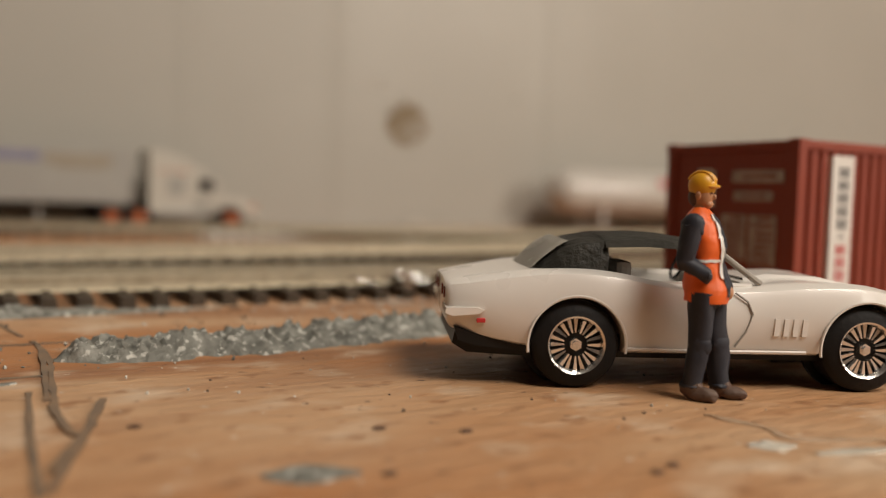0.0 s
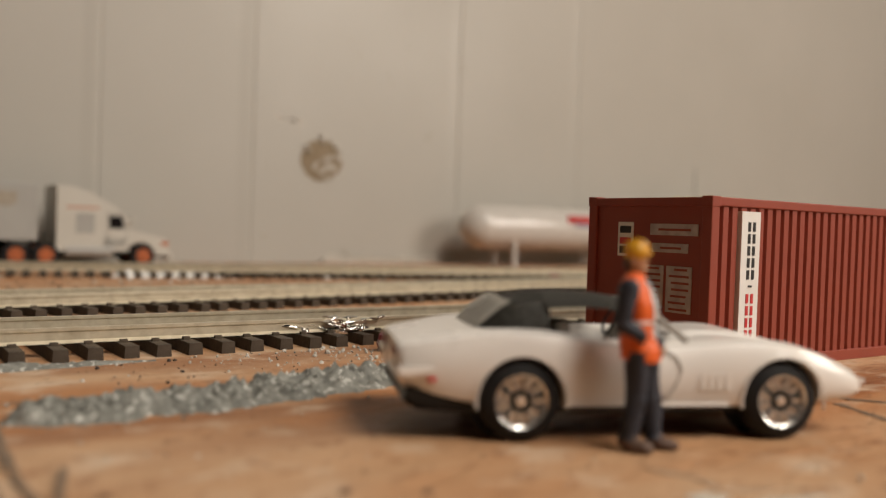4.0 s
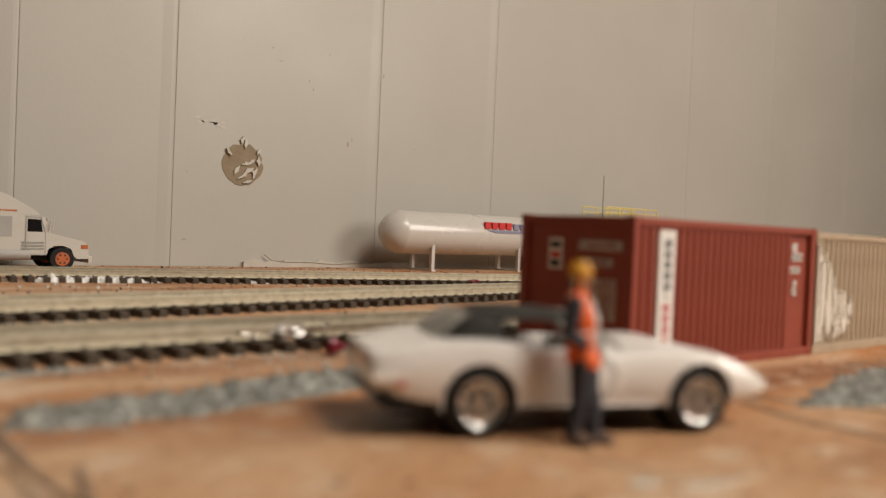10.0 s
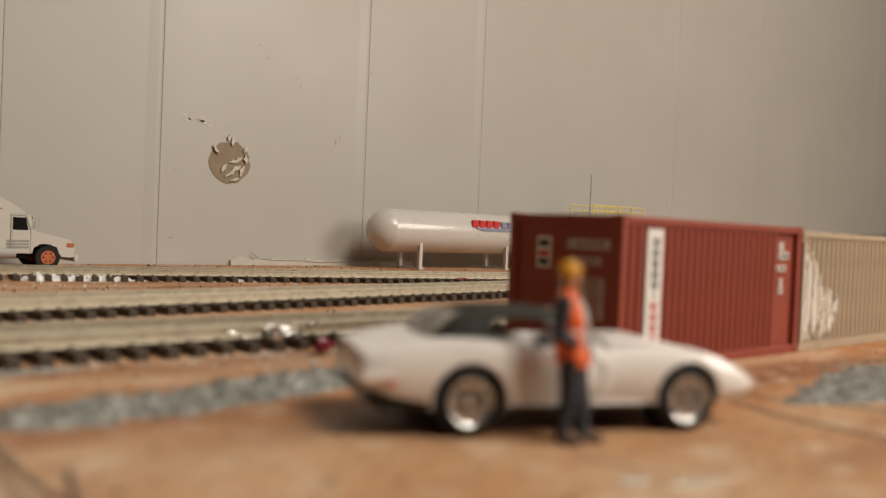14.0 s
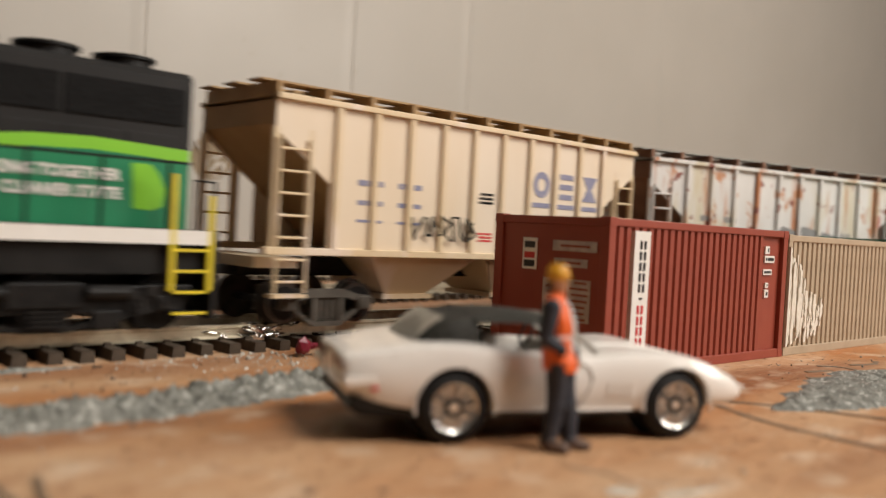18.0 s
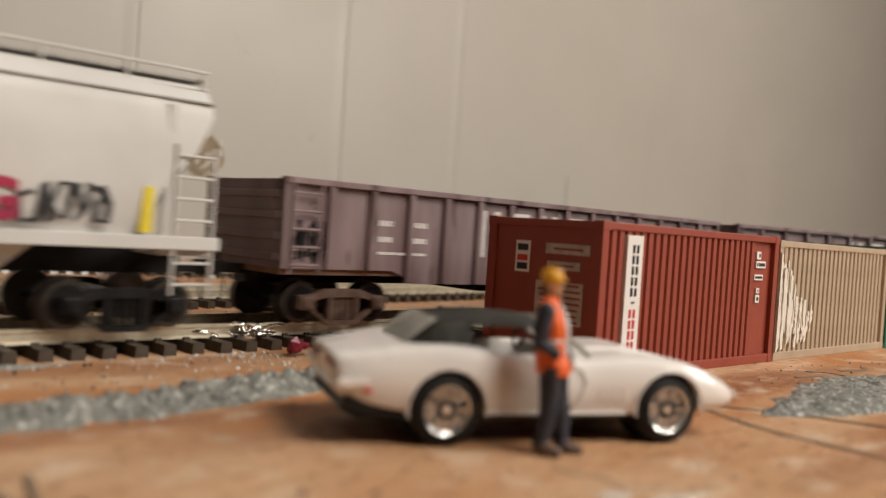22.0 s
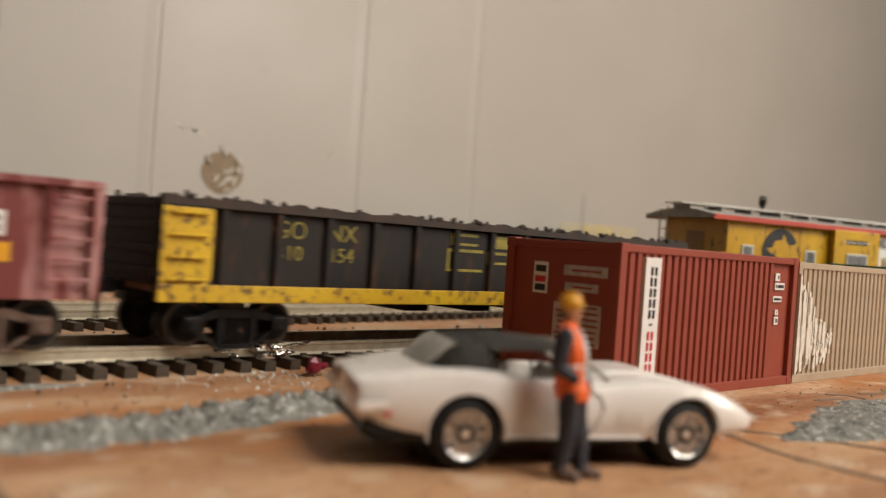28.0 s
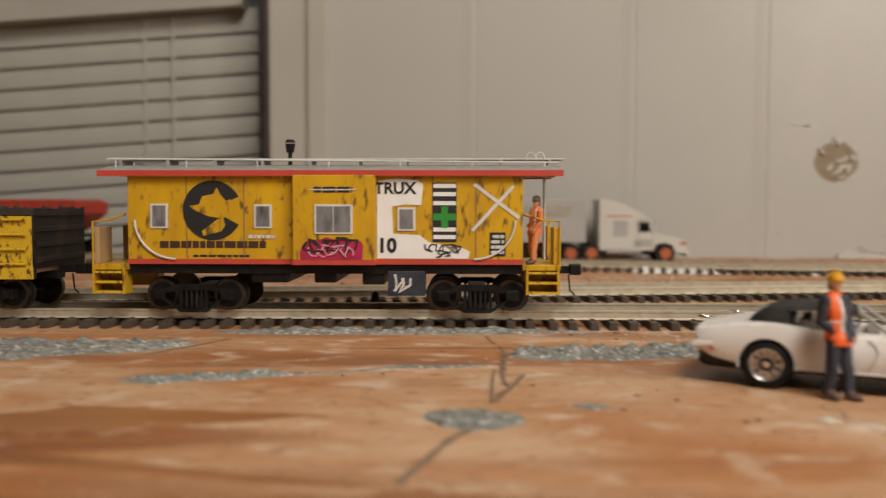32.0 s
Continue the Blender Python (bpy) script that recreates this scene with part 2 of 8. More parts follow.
def build_room():
    bm = new_bm()
    bx(bm, TABLE[0], TABLE[1], TABLE[2], TABLE[3], -1.8, 0.0)
    tagged(part("table_top", bm, M["wood"]), "long orange-brown plywood layout table with stains and scratches", "table", kind="structure")
    bm = new_bm()
    edges = (-24.9 + 4.6, *[g for g in GROOVES if g > -20], TABLE[1] + 20)
    for a, b in zip(edges, edges[1:]):
        bx(bm, a + 0.006, b - 0.006, WALL_Y, WALL_Y + 1.2, -80, 170, 0.05)
    bx(bm, edges[0], edges[-1], WALL_Y + 0.045, WALL_Y + 3, -80, 170)
    for g in edges[1:-1]:
        plate(bm, [(g - 0.9, WALL_Y + 0.002), (g - 0.55, WALL_Y - 0.02), (g - 0.28, WALL_Y - 0.035), (g - 0.12, WALL_Y - 0.03), (g - 0.05, WALL_Y - 0.01), (g - 0.02, WALL_Y + 0.04), (g - 0.9, WALL_Y + 0.04)], -80, 170, "z")
    tagged(part("wall_north", bm, M["wall"]), "cream painted panelled wall with vertical grooves", "wall", kind="structure")
    # unseen walls close the room; their paint is darkened to cut bounce
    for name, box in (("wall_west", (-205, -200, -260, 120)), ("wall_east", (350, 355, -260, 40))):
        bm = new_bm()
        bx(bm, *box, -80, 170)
        tagged(part(name, bm, M["room_wall"]), "plain unseen room wall, painted dark against bounced light", "wall", kind="structure")
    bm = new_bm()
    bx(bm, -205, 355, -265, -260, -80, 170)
    tagged(part("wall_south", bm, M["room_wall"]), "plain unseen room wall, painted dark against bounced light", "wall", kind="structure")
    bm = new_bm()
    bx(bm, -205, 355, -265, 125, -85, -80)
    tagged(part("floor", bm, M["wood"]), "brown wooden room floor", "floor", kind="structure")
    bm = new_bm()
    bx(bm, -205, 355, -265, 125, 170, 174)
    tagged(part("ceiling", bm, M["wall"]), "cream painted room ceiling", "ceiling", kind="structure")


build_room()


# ---- tracks ----
def track_line(name, x0, x1, y_mid, slope, label):
    """A straight track: ties and two rails on the table, its middle at y_mid where x is 0."""
    turn = math.degrees(math.atan(slope))
    base = hub(name, 0, y_mid, 0, turn)
    for side in (-1, 1):
        bm = new_bm()
        y = side * 0.86
        plate(bm, [(y - 0.09, 0.22), (y + 0.09, 0.22), (y + 0.035, 0.27), (y + 0.035, 0.4), (y + 0.06, 0.42), (y + 0.06, 0.47), (y - 0.06, 0.47), (y - 0.06, 0.42), (y - 0.035, 0.4), (y - 0.035, 0.27)],
              x0, x1, "x")
        part("rail", bm, M["rail"], base)
    return tagged(base, label, "track")


TRACK_1_Y = 6.6
BEND_X, BEND_R, BEND = 7.0, 36.0, radians(21)    # the main track bends towards the viewer and then runs on straight again


def on_track(a):
    """The place (x, y) and the heading of the main track at the length a along it; a is x on its straight part."""
    if a <= BEND_X:
        return a, TRACK_1_Y, 0.0
    th = (a - BEND_X) / BEND_R
    if th <= BEND:
        return BEND_X + BEND_R * math.sin(th), TRACK_1_Y - BEND_R * (1 - math.cos(th)), -th
    back = 2 * BEND - th
    if back > 0:
        return BEND_X + BEND_R * (2 * math.sin(BEND) - math.sin(back)), TRACK_1_Y - BEND_R * (1 + math.cos(back) - 2 * math.cos(BEND)), -back
    return BEND_X + 2 * BEND_R * math.sin(BEND) - BEND_R * back, TRACK_1_Y - 2 * BEND_R * (1 - math.cos(BEND)), 0.0


def main_track():
    """The main track: two rails drawn along the bend."""
    base = hub("track", 0, TRACK_1_Y)
    lengths = [-185.0] + [BEND_X + 0.75 * k for k in range(int(2 * BEND * BEND_R / 0.75) + 2)] + [295.0]
    for side in (-1, 1):
        y = side * 0.86
        prof = [(y - 0.09, 0.22), (y + 0.09, 0.22), (y + 0.035, 0.27), (y + 0.035, 0.4), (y + 0.06, 0.42), (y + 0.06, 0.47), (y - 0.06, 0.47), (y - 0.06, 0.42), (y - 0.035, 0.4), (y - 0.035, 0.27)]
        bm = new_bm()
        rings = []
        for a in lengths:
            px, py, th = on_track(a)
            rings.append([bm.verts.new((px - d * math.sin(th), py - TRACK_1_Y + d * math.cos(th), z)) for d, z in prof])
        n = len(prof)
        for p, q in zip(rings, rings[1:]):
            for k in range(n):
                bm.faces.new((p[k], p[(k + 1) % n], q[(k + 1) % n], q[k]))
        bm.faces.new(rings[0][::-1])
        bm.faces.new(rings[-1])
        part("rail", bm, M["rail"], base)
    return tagged(base, "gently bending model track with shiny nickel rails on dark ties", "track")


t1 = main_track()
t2 = track_line("track", -120, 60, 13.9, 0.13, "straight model track with dull rails on dark ties behind the first")
t3 = track_line("track", -100, 30, 25.4, -0.2, "weathered model track with white glue on dark ties near the wall")


# ---- more paints ----
M["grey_decal"] = material("dull_white_print", (0.50, 0.44, 0.40), 0.6, second=(0.28, 0.22, 0.2), scale=500)
M["ink"] = material("black_print", (0.015, 0.014, 0.014), 0.6)
M["red_print"] = material("red_print", (0.55, 0.03, 0.03), 0.55)
M["car_white"] = material("glossy_white_paint", (0.80, 0.755, 0.70), 0.3, second=(0.76, 0.71, 0.655), scale=60, coat=0.4, bump=0.02)
M["soft_top"] = material("grained_black_top", (0.06, 0.057, 0.048), 0.6, second=(0.09, 0.085, 0.07), scale=300, bump=1.0, bump_scale=900)
M["tyre"] = material("black_rubber", (0.010, 0.009, 0.009), 0.6, second=(0.018, 0.016, 0.015), scale=400, bump=0.2, shine=0.25)
M["chrome"] = material("chrome", (0.86, 0.84, 0.81), 0.24, 0.9, second=(0.72, 0.70, 0.67), scale=300)
M["seam"] = material("grimy_panel_seam", (0.36, 0.33, 0.29), 0.5)
M["cabin"] = material("grey_cabin_plastic", (0.22, 0.20, 0.17), 0.6)
M["clear"] = material("milky_clear_plastic", (0.55, 0.52, 0.45), 0.25)
M["orange_vest"] = material("orange_enamel", (0.80, 0.13, 0.015), 0.45, second=(0.68, 0.10, 0.012), scale=250, bump=0.15, bump_scale=500)
M["navy"] = material("navy_enamel", (0.028, 0.030, 0.040), 0.55, second=(0.05, 0.05, 0.06), scale=300, bump=0.3, bump_scale=500, shine=0.3)
M["brown"] = material("brown_enamel", (0.09, 0.045, 0.03), 0.6, second=(0.16, 0.11, 0.08), scale=500, bump=0.3)
M["skin_paint"] = material("tan_enamel", (0.50, 0.25, 0.13), 0.5, second=(0.40, 0.18, 0.085), scale=400)
M["rail_yellow"] = material("lemon_yellow_paint", (0.74, 0.60, 0.03), 0.42, second=(0.62, 0.47, 0.03), scale=300)
M["yellow_paint"] = material("yellow_enamel", (0.72, 0.36, 0.02), 0.42, second=(0.62, 0.28, 0.015), scale=300)
M["tail_red"] = material("dull_red_lens", (0.22, 0.05, 0.04), 0.4)
M["orange_suit"] = material("pale_orange_enamel", (0.60, 0.20, 0.06), 0.5, second=(0.5, 0.15, 0.04), scale=300, bump=0.2)
M["scrape"] = material("scraped_white_paint", (0.74, 0.70, 0.62), 0.55, second=(0.62, 0.55, 0.44), scale=700, amount=0.8)


def bars(bm, x0, x1, z0, z1, rows, y, seed=1, depth=0.008, words=3):
    """Rows of short plain bars for writing that cannot be read, on a face that looks along -y."""
    rnd = random.Random(seed)
    step = (z1 - z0) / rows
    for n in range(rows):
        cuts = sorted([x0, x1] + [rnd.uniform(x0, x1) for _ in range(words - 1)])
        for a, b in zip(cuts, cuts[1:]):
            if b - a > 0.05:
                bx(bm, a + 0.012, b - 0.012, y - depth, y, z0 + step * (n + 0.2), z0 + step * (n + 0.8))
    return bm


# ---- shipping containers ----
def shipping_container(x, y, length, height, mat, label, ribs, turn=0.0, flat=1.2, rib_from=0.32, castings=True):
    base = hub("shipping_container", x, y, 0, turn)
    w = 2.86
    bm = new_bm()
    bx(bm, 0.1, length - 0.1, 0.1, w - 0.1, 0.1, height - 0.03)
    part("body", bm, mat, base)
    bm = new_bm()
    for y0, y1 in ((0.0, 0.16), (w - 0.16, w)):
        bx(bm, 0.0, length, y0, y1, height - 0.15, height, 0.02)
        bx(bm, 0.0, length, y0, y1, 0.0, 0.2, 0.02)
    for x0, x1 in ((0.0, 0.14), (length - 0.14, length)):
        bx(bm, x0, x1, 0.14, w - 0.14, height - 0.16, height - 0.01, 0.015)
        bx(bm, x0, x1, 0.14, w - 0.14, 0.0, 0.18, 0.015)
    part("rail_frame", bm, mat, base)
    for x0 in (0.0, length - 0.2):
        for y0 in (0.0, w - 0.2):
            bm = new_bm()
            bx(bm, x0, x0 + 0.2, y0 - 0.004, y0 + 0.204, 0.004, height - 0.006, 0.02)
            part("corner_post", bm, mat, base)
            for z0 in (0.0, height - 0.17) if castings else ():
                bm = new_bm()
                bx(bm, x0 - 0.012, x0 + 0.212, y0 - 0.012, y0 + 0.212, z0 - 0.0, z0 + 0.17 + (0.012 if z0 else 0), 0.015)
                part("corner_casting", bm, mat, base)
    rib = None
    step = (length - rib_from - flat) / ribs
    for n in range(ribs):
        for y0, y1 in ((0.03, 0.12), (w - 0.12, w - 0.03)):
            if rib is None or y0 > 1:
                bm = new_bm()
                plate(bm, [(0.0, y0 + (0.07 if y0 < 1 else 0.0)), (0.035, y0), (step * 0.7, y0), (step * 0.7 + 0.03, y0 + (0.07 if y0 < 1 else 0.0)), (step * 0.7 + 0.03, y1), (0.0, y1)], 0.2, height - 0.15, "z")
            if y0 > 1:
                ob = part("corrugation", bm, mat, base)
                ob.location.x = (rib_from + step * n) * C
            elif rib is None:
                rib = part("corrugation", bm, mat, base)
                rib.location.x = (rib_from + step * n) * C
            else:
                ob = new("corrugation", rib.data)
                ob.parent = base
                ob.location.x = (rib_from + step * n) * C
    # the closed end with its upright frame pieces
    bm = new_bm()
    bx(bm, 0.05, 0.1, 0.2, w - 0.2, 0.18, height - 0.16, 0.01)
    part("end_panel", bm, mat, base)
    return tagged(base, label, "container", "row of shipping containers")


red = shipping_container(0, 0, 6.95, 2.95, M["container_red"], "red-brown ribbed shipping container with a white upright sign", 23, flat=1.05, rib_from=0.3)
bm = new_bm()
bx(bm, 0.76, 1.27, -0.03, 0.1, 0.36, 2.73)
sign = part("sign_plate", bm, M["white"], red, "white upright sign plate")
for n in range(10):
    bm = new_bm()
    z = 2.42 - n * 0.205
    if n == 5:
        bx(bm, 0.98, 1.08, -0.04, -0.03, z + 0.04, z + 0.075)
    else:
        bx(bm, 0.93, 1.0, -0.04, -0.03, z - 0.03, z + 0.13)
        bx(bm, 1.06, 1.13, -0.04, -0.03, z - 0.03, z + 0.13)
    part("sign_mark", bm, M["ink"] if n < 6 else M["red_print"], sign)
bm = new_bm()
bx(bm, 0.91, 1.14, -0.04, -0.03, 0.43, 0.52)
part("sign_mark", bm, M["ink"], sign)
for z0, z1, x0, x1, rows in ((2.4, 2.58, 6.0, 6.2, 1), (2.2, 2.36, 6.0, 6.45, 1), (1.92, 2.05, 5.95, 6.35, 1), (1.62, 1.74, 6.08, 6.22, 1), (1.4, 1.58, 6.06, 6.24, 1)):
    bm = new_bm()
    bx(bm, x0, x1, 0.06, 0.1, z0, z1)
    tag = part("label_plate", bm, M["white"], red)
    part("print", bars(new_bm(), x0 + 0.03, x1 - 0.03, z0 + 0.02, z1 - 0.02, rows, 0.06, seed=int(x1 * 100), words=3), M["ink"], tag)
# prints on the dark end
for y0, y1, z0, z1, rows in ((1.75, 2.12, 1.88, 2.5, 0), (0.3, 1.35, 2.28, 2.48, 2), (0.5, 1.3, 1.98, 2.14, 2), (0.4, 0.95, 0.95, 1.75, 7), (1.02, 1.55, 1.0, 1.75, 7)):
    bm = new_bm()
    bx(bm, 0.035, 0.05, y0, y1, z0, z1)
    tag = part("end_label", bm, M["white"] if not rows else M["grey_decal"], red)
    bm = new_bm()
    if not rows:
        bx(bm, 0.03, 0.036, y0 + 0.05, y1 - 0.05, z0 + 0.05, z0 + 0.18)
        bx(bm, 0.03, 0.036, y0 + 0.05, y1 - 0.05, z1 - 0.2, z1 - 0.07)
    else:
        rnd = random.Random(rows)
        for n in range(rows if rows > 2 else 1):
            zc = z0 + (n + 0.5) * (z1 - z0) / (rows if rows > 2 else 1)
            bx(bm, 0.03, 0.036, y0 + 0.05 + rnd.uniform(0, 0.1), y1 - 0.05 - rnd.uniform(0, 0.15), zc - 0.02, zc + 0.02)
    part("print", bm, M["ink"] if not rows else M["container_red"], tag)
bm = new_bm()
bx(bm, 0.03, 0.036, 1.8, 2.07, 2.1, 2.22)
part("print", bm, M["red_print"], red)

tan = shipping_container(7.06, 0.02, 6.85, 2.88, M["container_tan"], "tan ribbed shipping container with scraped white paint", 24, flat=0.3, rib_from=0.28)
rnd = random.Random(5)
for n in range(58):
    x0 = 0.04 + rnd.random() ** 1.3 * 1.9
    top = 2.6 - abs(x0 - 0.45) * 0.7 if x0 < 1.0 else 1.6 - (x0 - 1.0) * 0.25
    z0, z1 = rnd.uniform(0.25, 0.9), rnd.uniform(0.8, max(1.0, top))
    if z1 - z0 < 0.15:
        continue
    wdt = rnd.uniform(0.03, 0.13)
    bm = new_bm()
    pts = [(x0 + rnd.uniform(-0.03, 0.03), z0), (x0 + wdt, z0 + rnd.uniform(0, 0.12))]
    for k in range(1, 6):
        pts.append((x0 + wdt + rnd.uniform(-0.035, 0.04), z0 + (z1 - z0) * k / 6))
    pts += [(x0 + wdt, z1 - 0.02), (x0 + wdt * 0.5, z1 + rnd.uniform(-0.06, 0.03)), (x0, z1)]
    for k in range(5, 0, -1):
        pts.append((x0 + rnd.uniform(-0.035, 0.03), z0 + (z1 - z0) * k / 6 + 0.01))
    plate(bm, pts, 0.018 - 0.0009 * n, 0.034)
    part("scrape", bm, M["scrape"], tan)
bm = new_bm()
edge = [(0.1 + rnd.uniform(-0.05, 0.05), 0.25 + 0.12 * k) for k in range(20)]
plate(bm, [(0.012, 0.22)] + edge + [(0.012, 2.6)], -0.05, 0.03)
part("scrape", bm, M["scrape"], tan)
shipping_container(14.02, 0.0, 13.9, 2.98, M["container_green"], "dark green ribbed shipping container", 40, turn=-14, flat=0.4)


# ---- the white toy sports car ----
def loft(bm, rings, mi=0, close=True):
    rows = [[bm.verts.new(p) for p in ring] for ring in rings]
    n = len(rows[0])
    for a, b in zip(rows, rows[1:]):
        for i in range(n if close else n - 1):
            f = bm.faces.new((a[i], a[(i + 1) % n], b[(i + 1) % n], b[i]))
            f.material_index = mi
    return rows


def smooth_stations(stations, steps=4):
    """Stations refined along a Catmull-Rom curve."""
    out = []
    for i in range(len(stations) - 1):
        p = [stations[max(i - 1, 0)], stations[i], stations[i + 1], stations[min(i + 2, len(stations) - 1)]]
        for k in range(steps):
            t = k / steps
            out.append([0.5 * (2 * b + (c - a) * t + (2 * a - 5 * b + 4 * c - d) * t * t + (3 * b - a - 3 * c + d) * t ** 3) for a, b, c, d in zip(*p)])
    out.append(list(stations[-1]))
    return out


def cut_mesh(target, cutters):
    """The target mesh object with the cutters' shapes taken out of it; the cutters are removed."""
    for c in cutters:
        mod = target.modifiers.new("cut", "BOOLEAN")
        mod.operation, mod.object, mod.solver = "DIFFERENCE", c, "EXACT"
    bpy.context.view_layer.update()
    mesh = bpy.data.meshes.new_from_object(target.evaluated_get(bpy.context.evaluated_depsgraph_get()))
    target.modifiers.clear()
    old, target.data = target.data, mesh
    bpy.data.meshes.remove(old)
    for c in cutters:
        bpy.data.objects.remove(c)


def toy_sports_car():
    base = hub("toy_sports_car", -5.35, -1.2, 0, -24.9)
    # x, half width, lowest, fender height, middle height
    st = smooth_stations([(-1.32, 0.86, 0.67, 1.02, 1.05), (-1.25, 0.95, 0.57, 1.045, 1.07), (-0.95, 1.05, 0.49, 1.10, 1.12), (-0.5, 1.11, 0.42, 1.18, 1.17), (0.0, 1.13, 0.38, 1.215, 1.16), (0.45, 1.12, 0.37, 1.18, 1.11),
                          (0.9, 1.07, 0.36, 1.095, 1.05), (1.4, 1.045, 0.36, 1.055, 1.03), (1.9, 1.06, 0.36, 1.06, 1.06), (2.45, 1.10, 0.37, 1.11, 1.11), (3.0, 1.12, 0.38, 1.115, 1.07), (3.45, 1.09, 0.42, 1.02, 0.97),
                          (3.9, 0.99, 0.43, 0.85, 0.83), (4.16, 0.86, 0.47, 0.71, 0.70), (4.28, 0.66, 0.53, 0.61, 0.61)], 5)
    bm = new_bm()
    rings = []
    for x, w, lo, sh, mid in st:
        half = [(0.0, mid), (0.35 * w, mid + (sh - mid) * 0.15), (0.62 * w, mid + (sh - mid) * 0.6), (0.80 * w, sh), (0.91 * w, sh - 0.06 * (sh - lo)), (0.98 * w, sh - 0.25 * (sh - lo)), (1.0 * w, sh - 0.5 * (sh - lo)),
                (0.985 * w, lo + 0.22 * (sh - lo)), (0.94 * w, lo + 0.03), (0.88 * w, lo), (0.4 * w, lo), (0.0, lo)]
        ring = [(x, -y, z) for y, z in half] + [(x, y, z) for y, z in half[-2:0:-1]]
        rings.append(ring)
    rows = loft(bm, rings)
    bm.faces.new(rows[0][::-1])
    bm.faces.new(rows[-1])
    body = part("body", bm, M["car_white"], base, "glossy cream-white body", smooth=True)
    cutters = []
    for x, r in ((0.0, 0.495), (3.04, 0.49)):
        for s in (-1, 1):
            c = new_bm()
            rod(c, (x, s * 0.62, 0.445), (x, s * 1.4, 0.445), r, 48)
            cutters.append(part("cutter", c, M["car_white"], base))
    c = new_bm()
    bx(c, 0.42, 1.85, -0.72, 0.72, 0.75, 1.6, 0.06)
    cutters.append(part("cutter", c, M["car_white"], base))
    cut_mesh(body, cutters)
    for f in body.data.polygons:
        f.use_smooth = True
    body.data.set_sharp_from_angle(angle=radians(35))
    # wheel arch lips, and black discs set in to darken the wells
    for x in (0.0, 3.04):
        for s in (-1, 1):
            bm = new_bm()
            ang = [radians(a) for a in range(-8, 189, 7)]
            pts = [(x + 0.503 * math.cos(a), s * 1.11, 0.445 + 0.503 * math.sin(a)) for a in ang]
            wire(bm, pts, 0.016, 6)
            part("arch_lip", bm, M["car_white"], base)
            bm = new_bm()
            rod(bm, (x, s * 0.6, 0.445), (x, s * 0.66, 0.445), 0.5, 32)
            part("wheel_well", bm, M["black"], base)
    bm = new_bm()
    plate(bm, [(-1.25, 0.42), (-1.1, 0.33), (-0.5, 0.3), (3.5, 0.3), (3.62, 0.42), (3.6, 0.5), (-1.22, 0.56)], -0.9, 0.9)
    part("chassis", bm, M["black"], base, "black chassis plate")
    bm = new_bm()
    plate(bm, [(-1.24, 0.60), (-1.19, 0.46), (-1.0, 0.41), (-0.46, 0.36), (-0.46, 0.43), (-0.95, 0.52)], -0.98, 0.98)
    part("rear_valance", bm, M["black"], base)
    # wheels
    first = None
    for x in (0.0, 3.04):
        for s in (-1, 1):
            tyre = new_bm()
            prof = [(0.285, 0.0), (0.40, 0.02), (0.44, 0.06), (0.45, 0.12), (0.45, 0.30), (0.44, 0.36), (0.38, 0.4), (0.2, 0.4)]
            seg = 40
            rws = loft(tyre, [[(r * math.cos(a), d, r * math.sin(a)) for r, d in prof] for a in [2 * math.pi * k / seg for k in range(seg)] + [0]], close=False)
            bmesh.ops.remove_doubles(tyre, verts=tyre.verts, dist=1e-4)
            wheel = part("wheel", tyre, M["tyre"], base, "black rubber tyre with chrome rim", smooth=True)
            wheel.matrix_basis = pose(x * C, s * 1.09 * C, 0.45 * C, 0, 0, 0 if s < 0 else 180)
            if first:
                for sub in first.children:
                    o = new(sub.name.split(".")[0], sub.data)
                    o.parent = wheel
                    o.matrix_basis = sub.matrix_basis
                continue
            first = wheel
            bm = new_bm()
            rod(bm, (0, 0.10, 0), (0, 0.14, 0), 0.31, 36)
            part("rim_back", bm, M["black"], wheel)
            bm = new_bm()
            ring = [(0.264, 0.035), (0.276, 0.0), (0.296, -0.012), (0.303, 0.06), (0.268, 0.1)]
            loft(bm, [[(r * math.cos(a), d, r * math.sin(a)) for r, d in ring] for a in [2 * math.pi * k / 36 for k in range(37)]])
            part("rim_ring", bm, M["chrome"], wheel)
            for k in range(20):
                bm = new_bm()
                plate(bm, [(0.12, -0.008), (0.258, -0.021), (0.258, 0.021), (0.12, 0.008)], 0.04, 0.1)
                sp = part("spoke", bm, M["chrome"], wheel)
                sp.matrix_basis = pose(0, 0, 0, 0, 18 * k, 0) @ pose(0, 0.07 * C, 0, (9, -7, 4, -10)[k % 4], 0, (2, -3, 1)[k % 3]) @ pose(0, -0.07 * C, 0)
            bm = new_bm()
            rod(bm, (0, 0.03, 0), (0, 0.1, 0), 0.065, 6)
            rod(bm, (0, 0.0, 0), (0, 0.05, 0), 0.04, 10)
            part("hub_nut", bm, M["chrome"], wheel)
    # folding top: roof and closed rear quarters
    bm = new_bm()
    tops = [(-0.42, 0.56, 1.13, 1.16), (-0.28, 0.70, 1.14, 1.30), (-0.12, 0.78, 1.14, 1.43), (0.08, 0.82, 1.13, 1.51), (0.36, 0.82, 1.09, 1.55)]
